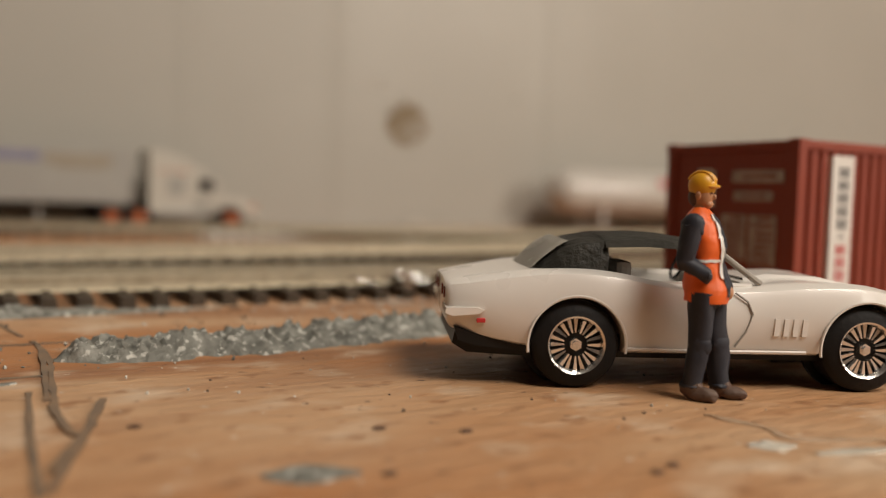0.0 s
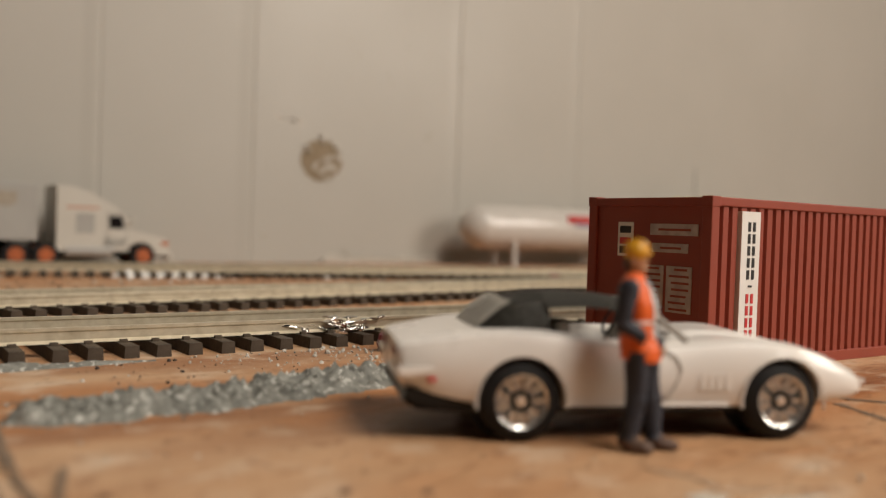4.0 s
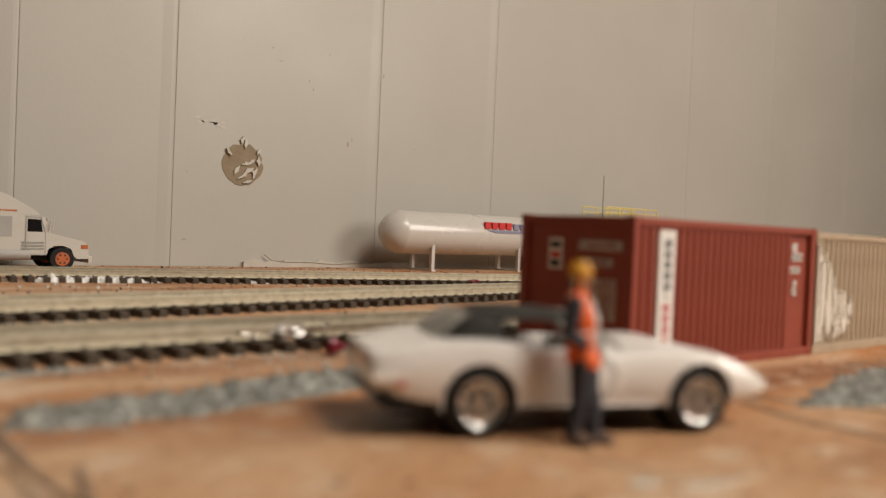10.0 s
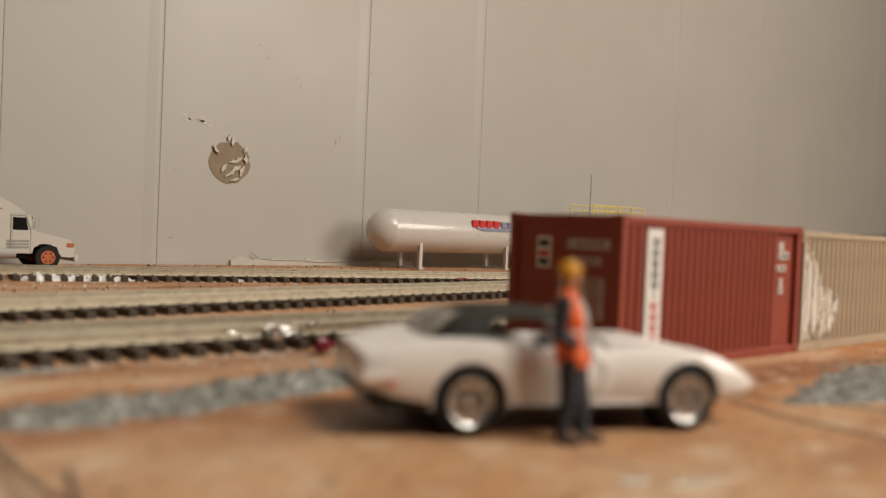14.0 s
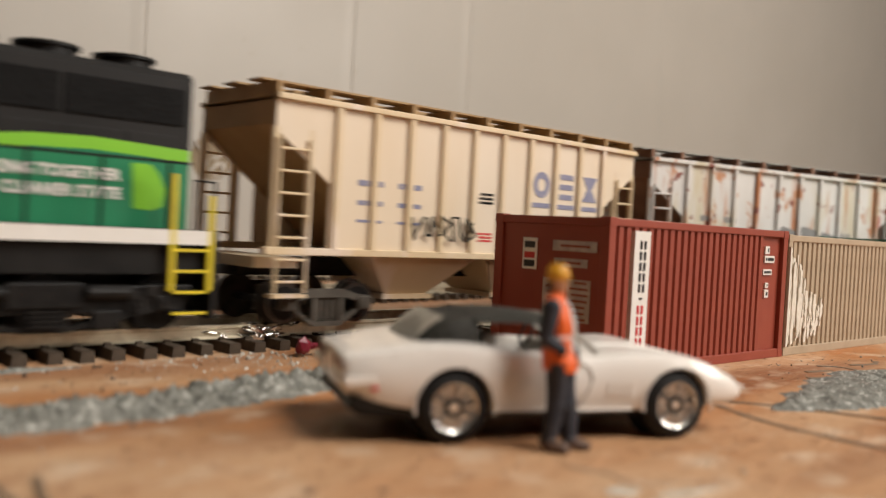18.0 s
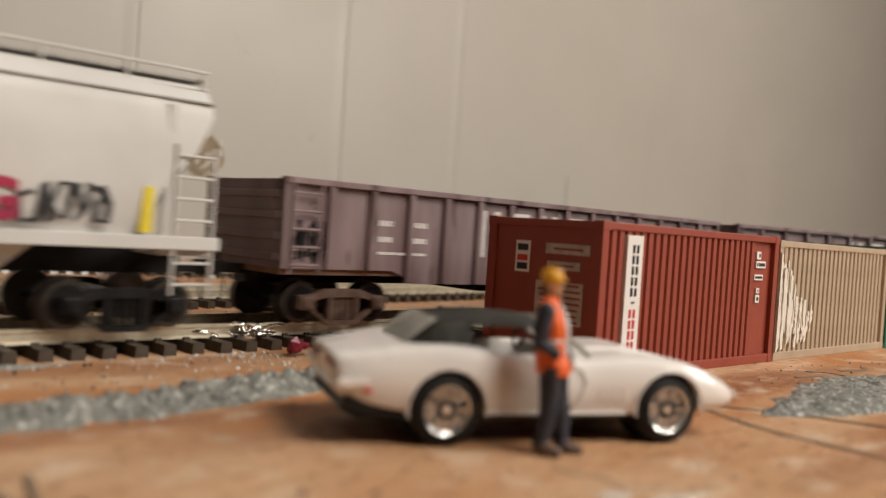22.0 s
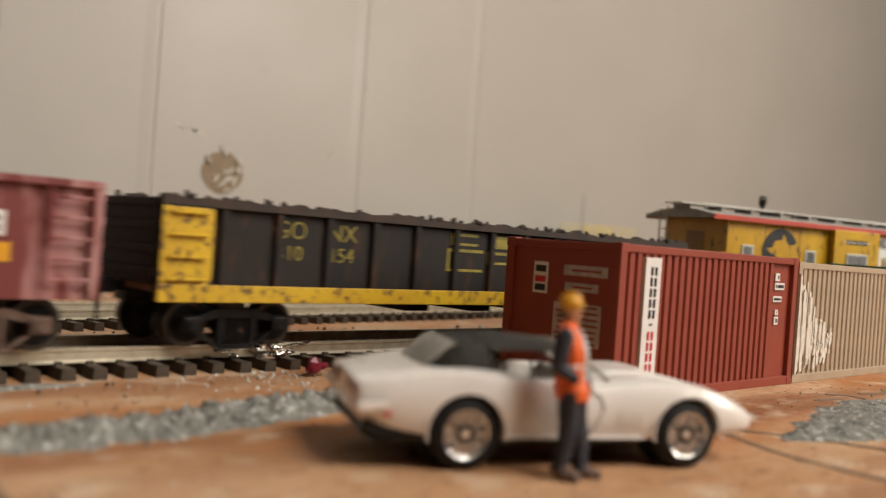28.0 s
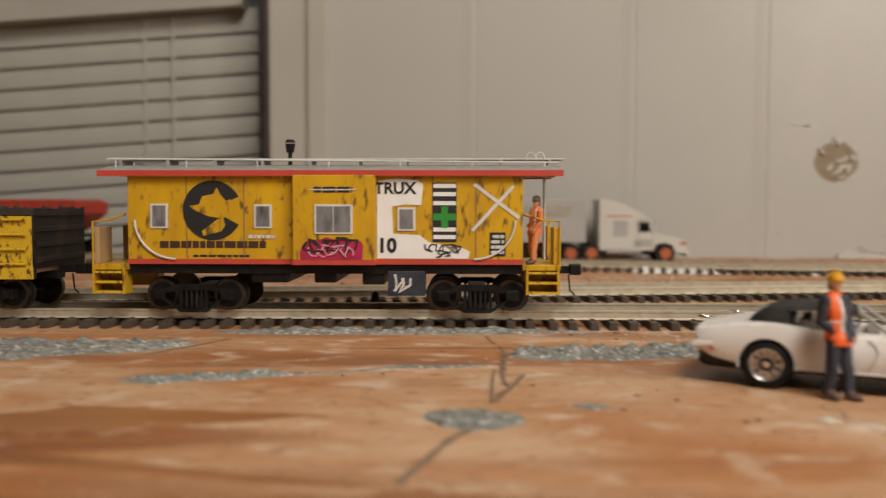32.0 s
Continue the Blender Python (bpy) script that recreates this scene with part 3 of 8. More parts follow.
    loft(bm, [[(x, -w, b), (x + 0.01, -w * 0.98, b + (t - b) * 0.5), (x + 0.02, -w * 0.86, b + (t - b) * 0.88), (x + 0.02, -w * 0.5, t - 0.01), (x + 0.02, 0, t + 0.02),
               (x + 0.02, w * 0.5, t - 0.01), (x + 0.02, w * 0.86, b + (t - b) * 0.88), (x + 0.01, w * 0.98, b + (t - b) * 0.5), (x, w, b)] for x, w, b, t in tops], close=False)
    roof = [(0.34, 0.82, 1.55), (0.8, 0.80, 1.565), (1.1, 0.77, 1.55), (1.38, 0.73, 1.51), (1.5, 0.70, 1.48)]
    loft(bm, [[(x, -w * 0.98, t - 0.12), (x, -w * 0.86, t - 0.05), (x, -w * 0.5, t - 0.005), (x, 0, t + 0.02), (x, w * 0.5, t - 0.005), (x, w * 0.86, t - 0.05), (x, w * 0.98, t - 0.12)] for x, w, t in roof], close=False)
    bmesh.ops.solidify(bm, geom=bm.faces[:], thickness=0.035)
    part("soft_top", bm, M["soft_top"], base, "grained black folding top", smooth=True)
    bm = new_bm()
    loft(bm, [[(x, -w * k, t - 0.02 + up) for k in (0.86, 0.45)] + [(x, w * k, t + up) for k in (0.45, 0.86)] for x, w, t, up in
              ((-0.45, 0.66, 1.16, 0.0), (-0.29, 0.70, 1.29, 0.03), (-0.14, 0.70, 1.41, 0.03), (-0.02, 0.68, 1.475, 0.03))], close=False)
    bmesh.ops.solidify(bm, geom=bm.faces[:], thickness=0.02)
    part("rear_window", bm, M["clear"], base, "milky plastic rear window", smooth=True)
    # screen frame, cabin floor, seats, wheel
    bm = new_bm()
    wire(bm, [(2.02, -0.76, 1.08), (1.52, -0.70, 1.45), (1.48, 0, 1.50), (1.52, 0.70, 1.45), (2.02, 0.76, 1.08)], 0.035, 8)
    part("windscreen_frame", bm, M["seam"], base)
    bm = new_bm()
    for s in (-1, 1):
        rod(bm, (0.5, s * 0.82, 1.075), (1.9, s * 0.80, 1.06), 0.03, 8)
    part("door_sill", bm, M["car_white"], base)
    for s in (-1, 1):
        bm = new_bm()
        bx(bm, 0.62, 1.1, s * 0.38 - 0.24, s * 0.38 + 0.24, 0.8, 0.98, 0.05)
        bx(bm, 0.5, 0.68, s * 0.38 - 0.24, s * 0.38 + 0.24, 0.8, 1.28, 0.06)
        part("seat", bm, M["cabin"], base)
    bm = new_bm()
    ang = [2 * math.pi * k / 16 for k in range(17)]
    wire(bm, [(1.5 + 0.06 * math.sin(a), 0.36 + 0.16 * math.cos(a), 1.18 + 0.15 * math.sin(a)) for a in ang], 0.018, 5)
    part("steering_wheel", bm, M["black"], base)
    bm = new_bm()
    bx(bm, 1.62, 1.84, -0.7, 0.7, 0.85, 1.1, 0.04)
    part("dashboard", bm, M["cabin"], base)
    # bonnet bulge, vents, panel lines, bumpers, lamps
    bm = new_bm()
    loft(bm, [[(x, -w, z - 0.09), (x, -w * 0.7, z), (x, w * 0.7, z), (x, w, z - 0.09)] for x, w, z in ((2.05, 0.3, 1.10), (2.3, 0.34, 1.15), (2.9, 0.3, 1.13), (3.5, 0.24, 1.01), (3.9, 0.15, 0.85))], close=False)
    part("bonnet_bulge", bm, M["car_white"], base, smooth=True)
    for s in (-1, 1):
        for k in range(4):
            bm = new_bm()
            x = 2.05 + 0.095 * k
            out = 1.072 + 0.075 * (x - 2.05)
            plate(bm, [(x, 0.58), (x + 0.055, 0.58), (x + 0.062, 0.755), (x + 0.012, 0.755)], s * 1.04, s * (out + 0.008))
            part("vent_louvre", bm, M["car_white"], base)
        bm = new_bm()
        pts = [(1.66, s * 0.985, 1.01), (1.78, s * 1.035, 0.92), (1.83, s * 1.053, 0.80), (1.77, s * 1.05, 0.62), (1.66, s * 1.03, 0.45)]
        wire(bm, pts, 0.011, 6)
        part("door_seam", bm, M["seam"], base)
        bm = new_bm()
        wire(bm, [(0.52, s * 1.085, 0.42), (1.2, s * 1.03, 0.40), (2.4, s * 1.07, 0.41)], 0.02, 6)
        part("sill_lip", bm, M["car_white"], base)
        bm = new_bm()
        plate(bm, [(-1.26, 0.72), (-1.34, 0.75), (-1.33, 0.80), (-1.02, 0.81), (-0.94, 0.785), (-1.0, 0.745)], s * 0.55, s * 1.075)
        part("rear_bumper", bm, M["car_white"], base, "cream-white moulded bumper blade")
        bm = new_bm()
        bx(bm, -1.02, -0.93, s * 1.03, s * 1.062, 0.655, 0.70, 0.01)
        part("side_marker", bm, M["red_print"], base)
        for y in (0.35, 0.68):
            bm = new_bm()
            rod(bm, (-1.335, s * y, 0.92), (-1.26, s * y, 0.92), 0.06, 14)
            part("tail_lamp", bm, M["tail_red"], base)
        bm = new_bm()
        plate(bm, [(3.92, 0.62), (4.2, 0.62), (4.22, 0.67), (3.9, 0.68)], s * 0.2, s * 0.88)
        part("front_bumper", bm, M["car_white"], base)
        bm = new_bm()
        bx(bm, 4.02, 4.12, s * 0.7, s * 0.86, 0.54, 0.59, 0.01)
        part("turn_lamp", bm, M["yellow_paint"], base)
    return tagged(base, "white die-cast toy sports car with a black folding top", "toy car")


toy_sports_car()


# ---- figurines: each one plain mesh ----
def figurine(name, x, y, z, turn, size, label, suit="navy", hat="yellow_paint"):
    """A painted standing worker figurine, one mesh with a hand-cast surface, drawn 2.24 high and looking along its own x."""
    mats = [M["brown"], M[suit], M["orange_vest"], M["skin_paint"], M[hat], M["white"], M["black"]]
    bm = new_bm()
    for s in (-1, 1):
        fx, hx = (0.17 if s > 0 else -0.02), 0.05
        ball(bm, (fx + 0.11, s * 0.15, 0.065), (0.17, 0.085, 0.075), 14, 10, 0)
        ball(bm, (fx + 0.01, s * 0.145, 0.12), (0.115, 0.095, 0.11), 12, 8, 0)
        ball(bm, (fx + 0.2, s * 0.16, 0.05), (0.07, 0.06, 0.05), 10, 8, 0)
        rod(bm, (fx, s * 0.14, 0.12), (fx * 0.5 + 0.05, s * 0.125, 0.55), 0.098, 16, 0.108, 1)
        ball(bm, (fx, s * 0.14, 0.14), (0.115, 0.105, 0.05), 14, 8, 1)
        ball(bm, (fx * 0.5 + 0.055, s * 0.125, 0.55), (0.112, 0.11, 0.13), 14, 10, 1)
        rod(bm, (fx * 0.5 + 0.05, s * 0.125, 0.55), (hx, s * 0.11, 1.05), 0.108, 16, 0.14, 1)
    ball(bm, (0.04, 0, 1.05), (0.19, 0.23, 0.18), 16, 12, 1)
    torso = ((0.95, 0.02, 0.03, 0.04), (0.96, 0.205, 0.235, 0.04), (1.02, 0.215, 0.245, 0.04), (1.1, 0.21, 0.24, 0.035), (1.2, 0.195, 0.225, 0.03), (1.3, 0.18, 0.212, 0.025), (1.38, 0.175, 0.21, 0.02), (1.48, 0.185, 0.225, 0.01),
             (1.58, 0.19, 0.238, -0.01), (1.68, 0.178, 0.24, -0.03), (1.76, 0.15, 0.215, -0.045), (1.82, 0.118, 0.165, -0.05), (1.88, 0.07, 0.09, -0.05))
    loft(bm, [[(cx + a * math.cos(t), b * math.sin(t), zz) for t in [2 * math.pi * k / 24 for k in range(24)]] for zz, a, b, cx in torso], 2)
    # open front of the vest: dark shirt between two pale bands, and a pale belt band
    for t0, t1, lift, mi in ((-0.22, 0.75, 0.008, 1), (-0.40, -0.22, 0.014, 5), (0.75, 0.9, 0.014, 5)):
        strip = [[(cx + (a + lift) * math.cos(t0 + (t1 - t0) * k / 4), (b + lift) * math.sin(t0 + (t1 - t0) * k / 4), zz) for k in range(5)] for zz, a, b, cx in torso[(2 if mi == 1 else 4):12]]
        loft(bm, strip, mi, close=False)
    loft(bm, [[(0.02 + (a + 0.012) * math.cos(t), (b + 0.012) * math.sin(t), zz) for t in [0.9 + (2 * math.pi - 1.3) * k / 18 for k in range(19)]] for zz, a, b in ((1.355, 0.176, 0.21), (1.385, 0.176, 0.21))], 5, close=False)
    for s in (-1, 1):
        ball(bm, (-0.04, s * 0.235, 1.7), (0.115, 0.085, 0.125), 14, 10, 1)
        elbow, wrist = ((-0.1, -0.275, 1.36), (0.11, -0.235, 1.22)) if s < 0 else ((0.02, 0.27, 1.36), (0.17, 0.2, 1.12))
        rod(bm, (-0.04, s * 0.25, 1.7), elbow, 0.1, 14, 0.088, 1)
        ball(bm, elbow, (0.094, 0.088, 0.1), 12, 8, 1)
        rod(bm, elbow, wrist, 0.085, 14, 0.066, 1)
        ball(bm, wrist, (0.066, 0.06, 0.062), 10, 8, 1)
        if s > 0:
            ball(bm, (0.2, 0.18, 1.04), (0.055, 0.05, 0.075), 10, 8, 3)
        ball(bm, (-0.05, s * 0.1, 1.995), (0.03, 0.02, 0.045), 8, 6, 3)
        ball(bm, (0.062, s * 0.04, 2.02), (0.012, 0.016, 0.008), 6, 5, 6)
    rod(bm, (-0.055, 0, 1.82), (-0.045, 0, 1.93), 0.075, 12, 0.07, 3)
    ball(bm, (-0.035, 0, 2.0), (0.108, 0.098, 0.14), 18, 14, 3)
    ball(bm, (0.01, 0, 1.915), (0.06, 0.064, 0.05), 10, 8, 3)
    ball(bm, (0.07, 0, 1.985), (0.026, 0.02, 0.032), 8, 6, 3)
    ball(bm, (-0.095, 0, 1.98), (0.085, 0.096, 0.1), 12, 10, 0)
    ball(bm, (-0.045, 0, 2.095), (0.138, 0.122, 0.135), 22, 14, 4)
    ball(bm, (0.02, 0, 2.085), (0.115, 0.098, 0.028), 16, 8, 4)
    for yy in (-0.045, 0.0, 0.045):
        wire(bm, [(-0.045 + 0.133 * math.cos(a), yy, 2.097 + 0.131 * math.sin(a)) for a in [0.35 + 2.4 * k / 8 for k in range(9)]], 0.014, 6, 4)
    bmesh.ops.subdivide_edges(bm, edges=[e for e in bm.edges if e.calc_length() > 0.07], cuts=2, use_grid_fill=True)
    for v in bm.verts:
        if v.co.z < 1.75:
            v.co += 0.028 * noise.noise_vector(v.co * 6) * min(1.0, v.co.z * 4 + 0.2) + 0.012 * noise.noise_vector(v.co * 17)
    for v in bm.verts:
        v.co.z = max(v.co.z, 0.0)
    bmesh.ops.scale(bm, vec=(size, size, size), verts=bm.verts)
    ob = part(name, bm, mats, smooth=True)
    ob.matrix_world = pose(x * C, y * C, z * C, 0, 0, turn)
    return tagged(ob, label, "figurine")


figurine("worker_figurine", -4.87, -2.93, 0.0, -62, 1.0, "painted worker figurine with an orange vest and yellow helmet")


# ---- train: paints ----
M["csx_tan"] = material("tan_car_paint", (0.69, 0.56, 0.38), 0.55, second=(0.62, 0.47, 0.27), scale=45, amount=0.8, stretch=(1.6, 1, 0.5), bump=0.06, spots=(0.72, 0.60, 0.48), spot_scale=60, spot_size=0.4)
M["csx_sheet"] = material("chalky_pink_tan_paint", (0.73, 0.63, 0.50), 0.55, second=(0.67, 0.53, 0.36), scale=40, amount=0.8, stretch=(1.6, 1, 0.5), bump=0.05)
# tan darkened for shade on the hopper's end slopes; also roof grime
M["slope_tan"] = material("grimy_tan_paint", (0.40, 0.26, 0.12), 0.65, second=(0.26, 0.15, 0.06), scale=60)
def rusty_white():
    """Chalky white paint with rust running down in streaks, brown blotches and dull yellow stains."""
    m = material("rusty_grey_paint", (0.66, 0.645, 0.62), 0.5, second=(0.52, 0.50, 0.47), scale=75, amount=0.9, stretch=(2.0, 1, 0.5), spots=(0.50, 0.42, 0.24), spot_scale=45, spot_size=0.40, spot_soft=0.09, bump=0.1)
    nodes, links = m.node_tree.nodes, m.node_tree.links
    b = nodes["Principled BSDF"]
    last = b.inputs["Base Color"].links[0].from_socket
    tex = nodes.new("ShaderNodeTexCoord")
    for scale, stretch, lo, hi, colour in ((95, (2.2, 1, 0.28), 0.57, 0.66, (0.42, 0.16, 0.055)), (120, (1.1, 1, 0.9), 0.60, 0.66, (0.44, 0.20, 0.09)), (210, (1, 1, 1), 0.645, 0.68, (0.20, 0.05, 0.03)),
                                           (60, (1.5, 1, 0.5), 0.63, 0.66, (0.30, 0.03, 0.025))):
        place, n, r, mix = nodes.new("ShaderNodeMapping"), nodes.new("ShaderNodeTexNoise"), nodes.new("ShaderNodeMapRange"), nodes.new("ShaderNodeMix")
        place.inputs["Scale"].default_value = stretch
        n.inputs["Scale"].default_value, n.inputs["Detail"].default_value = scale, 8
        r.inputs["From Min"].default_value, r.inputs["From Max"].default_value = lo, hi
        mix.data_type = "RGBA"
        mix.inputs["B"].default_value = (*colour, 1)
        links.new(tex.outputs["Object"], place.inputs["Vector"])
        links.new(place.outputs["Vector"], n.inputs["Vector"])
        links.new(n.outputs["Fac"], r.inputs["Value"])
        links.new(r.outputs["Result"], mix.inputs["Factor"])
        links.new(last, mix.inputs["A"])
        last = mix.outputs["Result"]
    links.new(last, b.inputs["Base Color"])
    return m


M["rust_grey"] = rusty_white()
M["rust_brown"] = material("rust_brown", (0.17, 0.08, 0.045), 0.75, second=(0.28, 0.15, 0.09), scale=120, bump=0.2)
M["dusty_bogie"] = material("dusty_grey_bogie", (0.11, 0.098, 0.08), 0.65, second=(0.04, 0.034, 0.028), scale=260, bump=0.2)
M["rust_pink"] = material("rusty_pink_grey", (0.26, 0.19, 0.165), 0.65, second=(0.10, 0.045, 0.028), scale=200, amount=0.9, bump=0.2)
M["patch_grey"] = material("flat_grey_patch", (0.20, 0.195, 0.19), 0.6, second=(0.27, 0.26, 0.25), scale=120)
M["cement_white"] = material("pale_grey_paint", (0.61, 0.60, 0.565), 0.6, second=(0.49, 0.475, 0.44), scale=60, amount=0.9, bump=0.04)
M["gondola_brown"] = material("weathered_plum_paint", (0.115, 0.062, 0.06), 0.6, second=(0.29, 0.215, 0.215), scale=80, amount=0.9, stretch=(2.2, 1, 0.35), spots=(0.075, 0.04, 0.035), spot_scale=130, spot_size=0.37, bump=0.08)
M["maroon"] = material("weathered_maroon_paint", (0.27, 0.065, 0.06), 0.55, second=(0.52, 0.32, 0.30), scale=70, amount=0.9, stretch=(2.0, 1, 0.4), spots=(0.17, 0.035, 0.03), spot_scale=90, spot_size=0.42, bump=0.08)
M["charcoal"] = material("weathered_charcoal_paint", (0.010, 0.009, 0.0075), 0.6, second=(0.026, 0.020, 0.015), scale=60, amount=0.8, stretch=(1.6, 1, 0.5), spots=(0.055, 0.026, 0.014), spot_scale=200, spot_size=0.37, spot_soft=0.08, bump=0.1, shine=0.3)
M["charcoal_rust"] = material("rusty_charcoal", (0.028, 0.02, 0.015), 0.75, second=(0.075, 0.042, 0.026), scale=200, bump=0.4)
M["rust_yellow"] = material("rusty_yellow_paint", (0.64, 0.41, 0.015), 0.5, second=(0.50, 0.29, 0.012), scale=90, spots=(0.10, 0.05, 0.02), spot_scale=700, spot_size=0.40, spot_soft=0.06, stretch=(1.3, 1, 0.8), bump=0.1)
M["caboose_yellow"] = material("stained_yellow_paint", (0.62, 0.36, 0.008), 0.42, second=(0.42, 0.215, 0.008), scale=90, amount=0.95, stretch=(1.6, 1, 0.6), spots=(0.14, 0.075, 0.02), spot_scale=420, spot_size=0.36, spot_soft=0.06, bump=0.06)
M["caboose_red"] = material("red_trim_paint", (0.50, 0.06, 0.035), 0.5, second=(0.38, 0.045, 0.03), scale=150)
M["grey_metal"] = material("grey_metal_paint", (0.33, 0.32, 0.29), 0.5, second=(0.22, 0.21, 0.19), scale=300)
M["pale_metal"] = material("pale_metal_paint", (0.62, 0.60, 0.55), 0.5, second=(0.5, 0.47, 0.43), scale=300)
M["lime"] = material("lime_green_paint", (0.22, 0.55, 0.03), 0.4, second=(0.19, 0.48, 0.025), scale=80)
M["green"] = material("green_paint", (0.012, 0.20, 0.085), 0.4, second=(0.010, 0.165, 0.07), scale=80)
M["loco_black"] = material("satin_black_paint", (0.006, 0.006, 0.006), 0.5, second=(0.011, 0.010, 0.0095), scale=70, bump=0.06, shine=0.3)
M["grille"] = material("black_grille", (0.004, 0.004, 0.004), 0.7, shine=0.15, bump=0.5, bump_scale=1500)
M["truck_black"] = material("oily_black", (0.006, 0.0055, 0.0055), 0.45, second=(0.016, 0.014, 0.012), scale=400, bump=0.2, shine=0.25)
M["wheel_steel"] = material("worn_wheel_steel", (0.12, 0.105, 0.09), 0.38, 0.9, second=(0.04, 0.033, 0.028), scale=300)
M["blue_print"] = material("blue_print", (0.20, 0.20, 0.30), 0.55, second=(0.30, 0.29, 0.36), scale=400)
M["pink_graffiti"] = material("magenta_graffiti", (0.46, 0.02, 0.08), 0.5, second=(0.20, 0.012, 0.04), scale=160, amount=0.9)
M["pale_pink"] = material("pale_pink_graffiti", (0.70, 0.34, 0.40), 0.5, second=(0.66, 0.12, 0.2), scale=300)
M["pale_print"] = material("worn_white_print", (0.62, 0.59, 0.55), 0.55, second=(0.52, 0.47, 0.44), scale=300)
M["yellow_print"] = material("faded_yellow_print", (0.30, 0.24, 0.03), 0.6, second=(0.10, 0.08, 0.02), scale=400)
M["window_grey"] = material("painted_window", (0.26, 0.255, 0.25), 0.3, second=(0.035, 0.033, 0.03), scale=300, amount=0.9, stretch=(1.6, 1, 0.6))
M["glass_dark"] = material("dark_glass", (0.01, 0.01, 0.011), 0.1)
lamp_glow = bpy.data.materials.new("lit_headlamp")
lamp_glow.use_nodes = True
lamp_glow.node_tree.nodes["Principled BSDF"].inputs["Emission Color"].default_value = (1.0, 0.9, 0.75, 1)
lamp_glow.node_tree.nodes["Principled BSDF"].inputs["Emission Strength"].default_value = 6.0
M["headlamp"] = lamp_glow

WHEELS = []    # every wheel set with its car's index


def bogie(car, x, mat, wb=1.84, radius=0.43, heavy=False, axles=2):
    """A two-axle bogie under a car: the frame, and two wheel sets that roll on the rails."""
    zc = 0.47 + radius
    bm = new_bm()
    for s in (-1, 1):
        y0, y1 = (s * 1.18, s * 1.36)
        h = wb / 2
        plate(bm, [(-h - 0.22, zc - 0.1), (-h - 0.2, zc + 0.16), (-h + 0.12, zc + 0.18), (-0.42, zc + 0.3), (0.42, zc + 0.3), (h - 0.12, zc + 0.18), (h + 0.2, zc + 0.16), (h + 0.22, zc - 0.1), (h - 0.05, zc - 0.14),
                   (h - 0.1, zc + 0.04), (0.44, zc + 0.13), (-0.44, zc + 0.13), (-h + 0.1, zc + 0.04), (-h + 0.05, zc - 0.14)], y0, y1)
        plate(bm, [(-h + 0.02, zc - 0.02), (-0.4, zc - 0.36), (0.4, zc - 0.36), (h - 0.02, zc - 0.02), (h - 0.1, zc - 0.13), (0.36, zc - 0.46), (-0.36, zc - 0.46), (-h + 0.1, zc - 0.13)], y0, y1)
        for c in (-0.38, 0.3):
            bx(bm, c, c + 0.09, y0, y1, zc - 0.4, zc + 0.2)
        for k in range(4):
            xx = -0.21 + 0.14 * k
            rod(bm, (xx, s * 1.27, zc - 0.34), (xx, s * 1.27, zc + 0.12), 0.055, 8)
        for e in (-h, h):
            bx(bm, e - 0.16, e + 0.16, y0, s * 1.42, zc - 0.13, zc + 0.15, 0.03)
            rod(bm, (e, s * 1.4, zc), (e, s * 1.46, zc), 0.09, 10)
        if heavy:
            bx(bm, -0.6, 0.6, y0, s * 1.44, zc - 0.05, zc + 0.38, 0.03)
            bx(bm, -h - 0.4, h + 0.4, s * 1.16, s * 1.34, zc - 0.16, zc + 0.32, 0.03)
            for k in range(-1, 2):
                bx(bm, k * h * 0.5 - 0.25, k * h * 0.5 + 0.25, s * 1.2, s * 1.42, zc - 0.42, zc - 0.1, 0.03)
            bx(bm, -h - 0.5, -h + 0.35, y0, s * 1.4, zc + 0.12, zc + 0.34, 0.03)
            bx(bm, h - 0.35, h + 0.5, y0, s * 1.4, zc + 0.12, zc + 0.34, 0.03)
            for k in range(4):
                bx(bm, -0.3, 0.3, s * 1.36, s * 1.46, zc - 0.36 + 0.08 * k, zc - 0.32 + 0.08 * k)
            for k in (-1, 1):
                rod(bm, (k * 1.0 - 0.35, s * 1.44, zc + 0.22), (k * 1.0 + 0.35, s * 1.44, zc + 0.22), 0.13, 12)
                wire(bm, [(k * 1.55, s * 1.44, zc - 0.4), (k * 1.5, s * 1.46, zc + 0.1), (k * 1.1, s * 1.46, zc + 0.3)], 0.035, 6)
    bx(bm, -0.24, 0.24, -1.2, 1.2, zc - 0.1, zc + 0.2)
    frame_part = part("bogie", bm, mat, car)
    frame_part.location = (x * C, 0, 0)
    for e in [wb * (k / (axles - 1) - 0.5) for k in range(axles)]:
        bm = new_bm()
        rod(bm, (0, -1.2, 0), (0, 1.2, 0), 0.08, 10)
        for s in (-1, 1):
            rod(bm, (0, s * 0.86, 0), (0, s * 1.1, 0), radius, 28, mi=1)
            rod(bm, (0, s * 0.78, 0), (0, s * 0.86, 0), radius + 0.06, 28, mi=1)
            rod(bm, (0, s * 1.08, 0), (0, s * 1.115, 0), radius * 0.8, 24)
            rod(bm, (0, s * 1.1, 0), (0, s * 1.14, 0), 0.16, 12)
        w = part("wheel_set", bm, [M["truck_black"], M["truck_black"] if heavy else M["wheel_steel"]], frame_part)
        w.location = (e * C, 0, zc * C)
        WHEELS.append((w, e, zc, radius))
    return frame_part


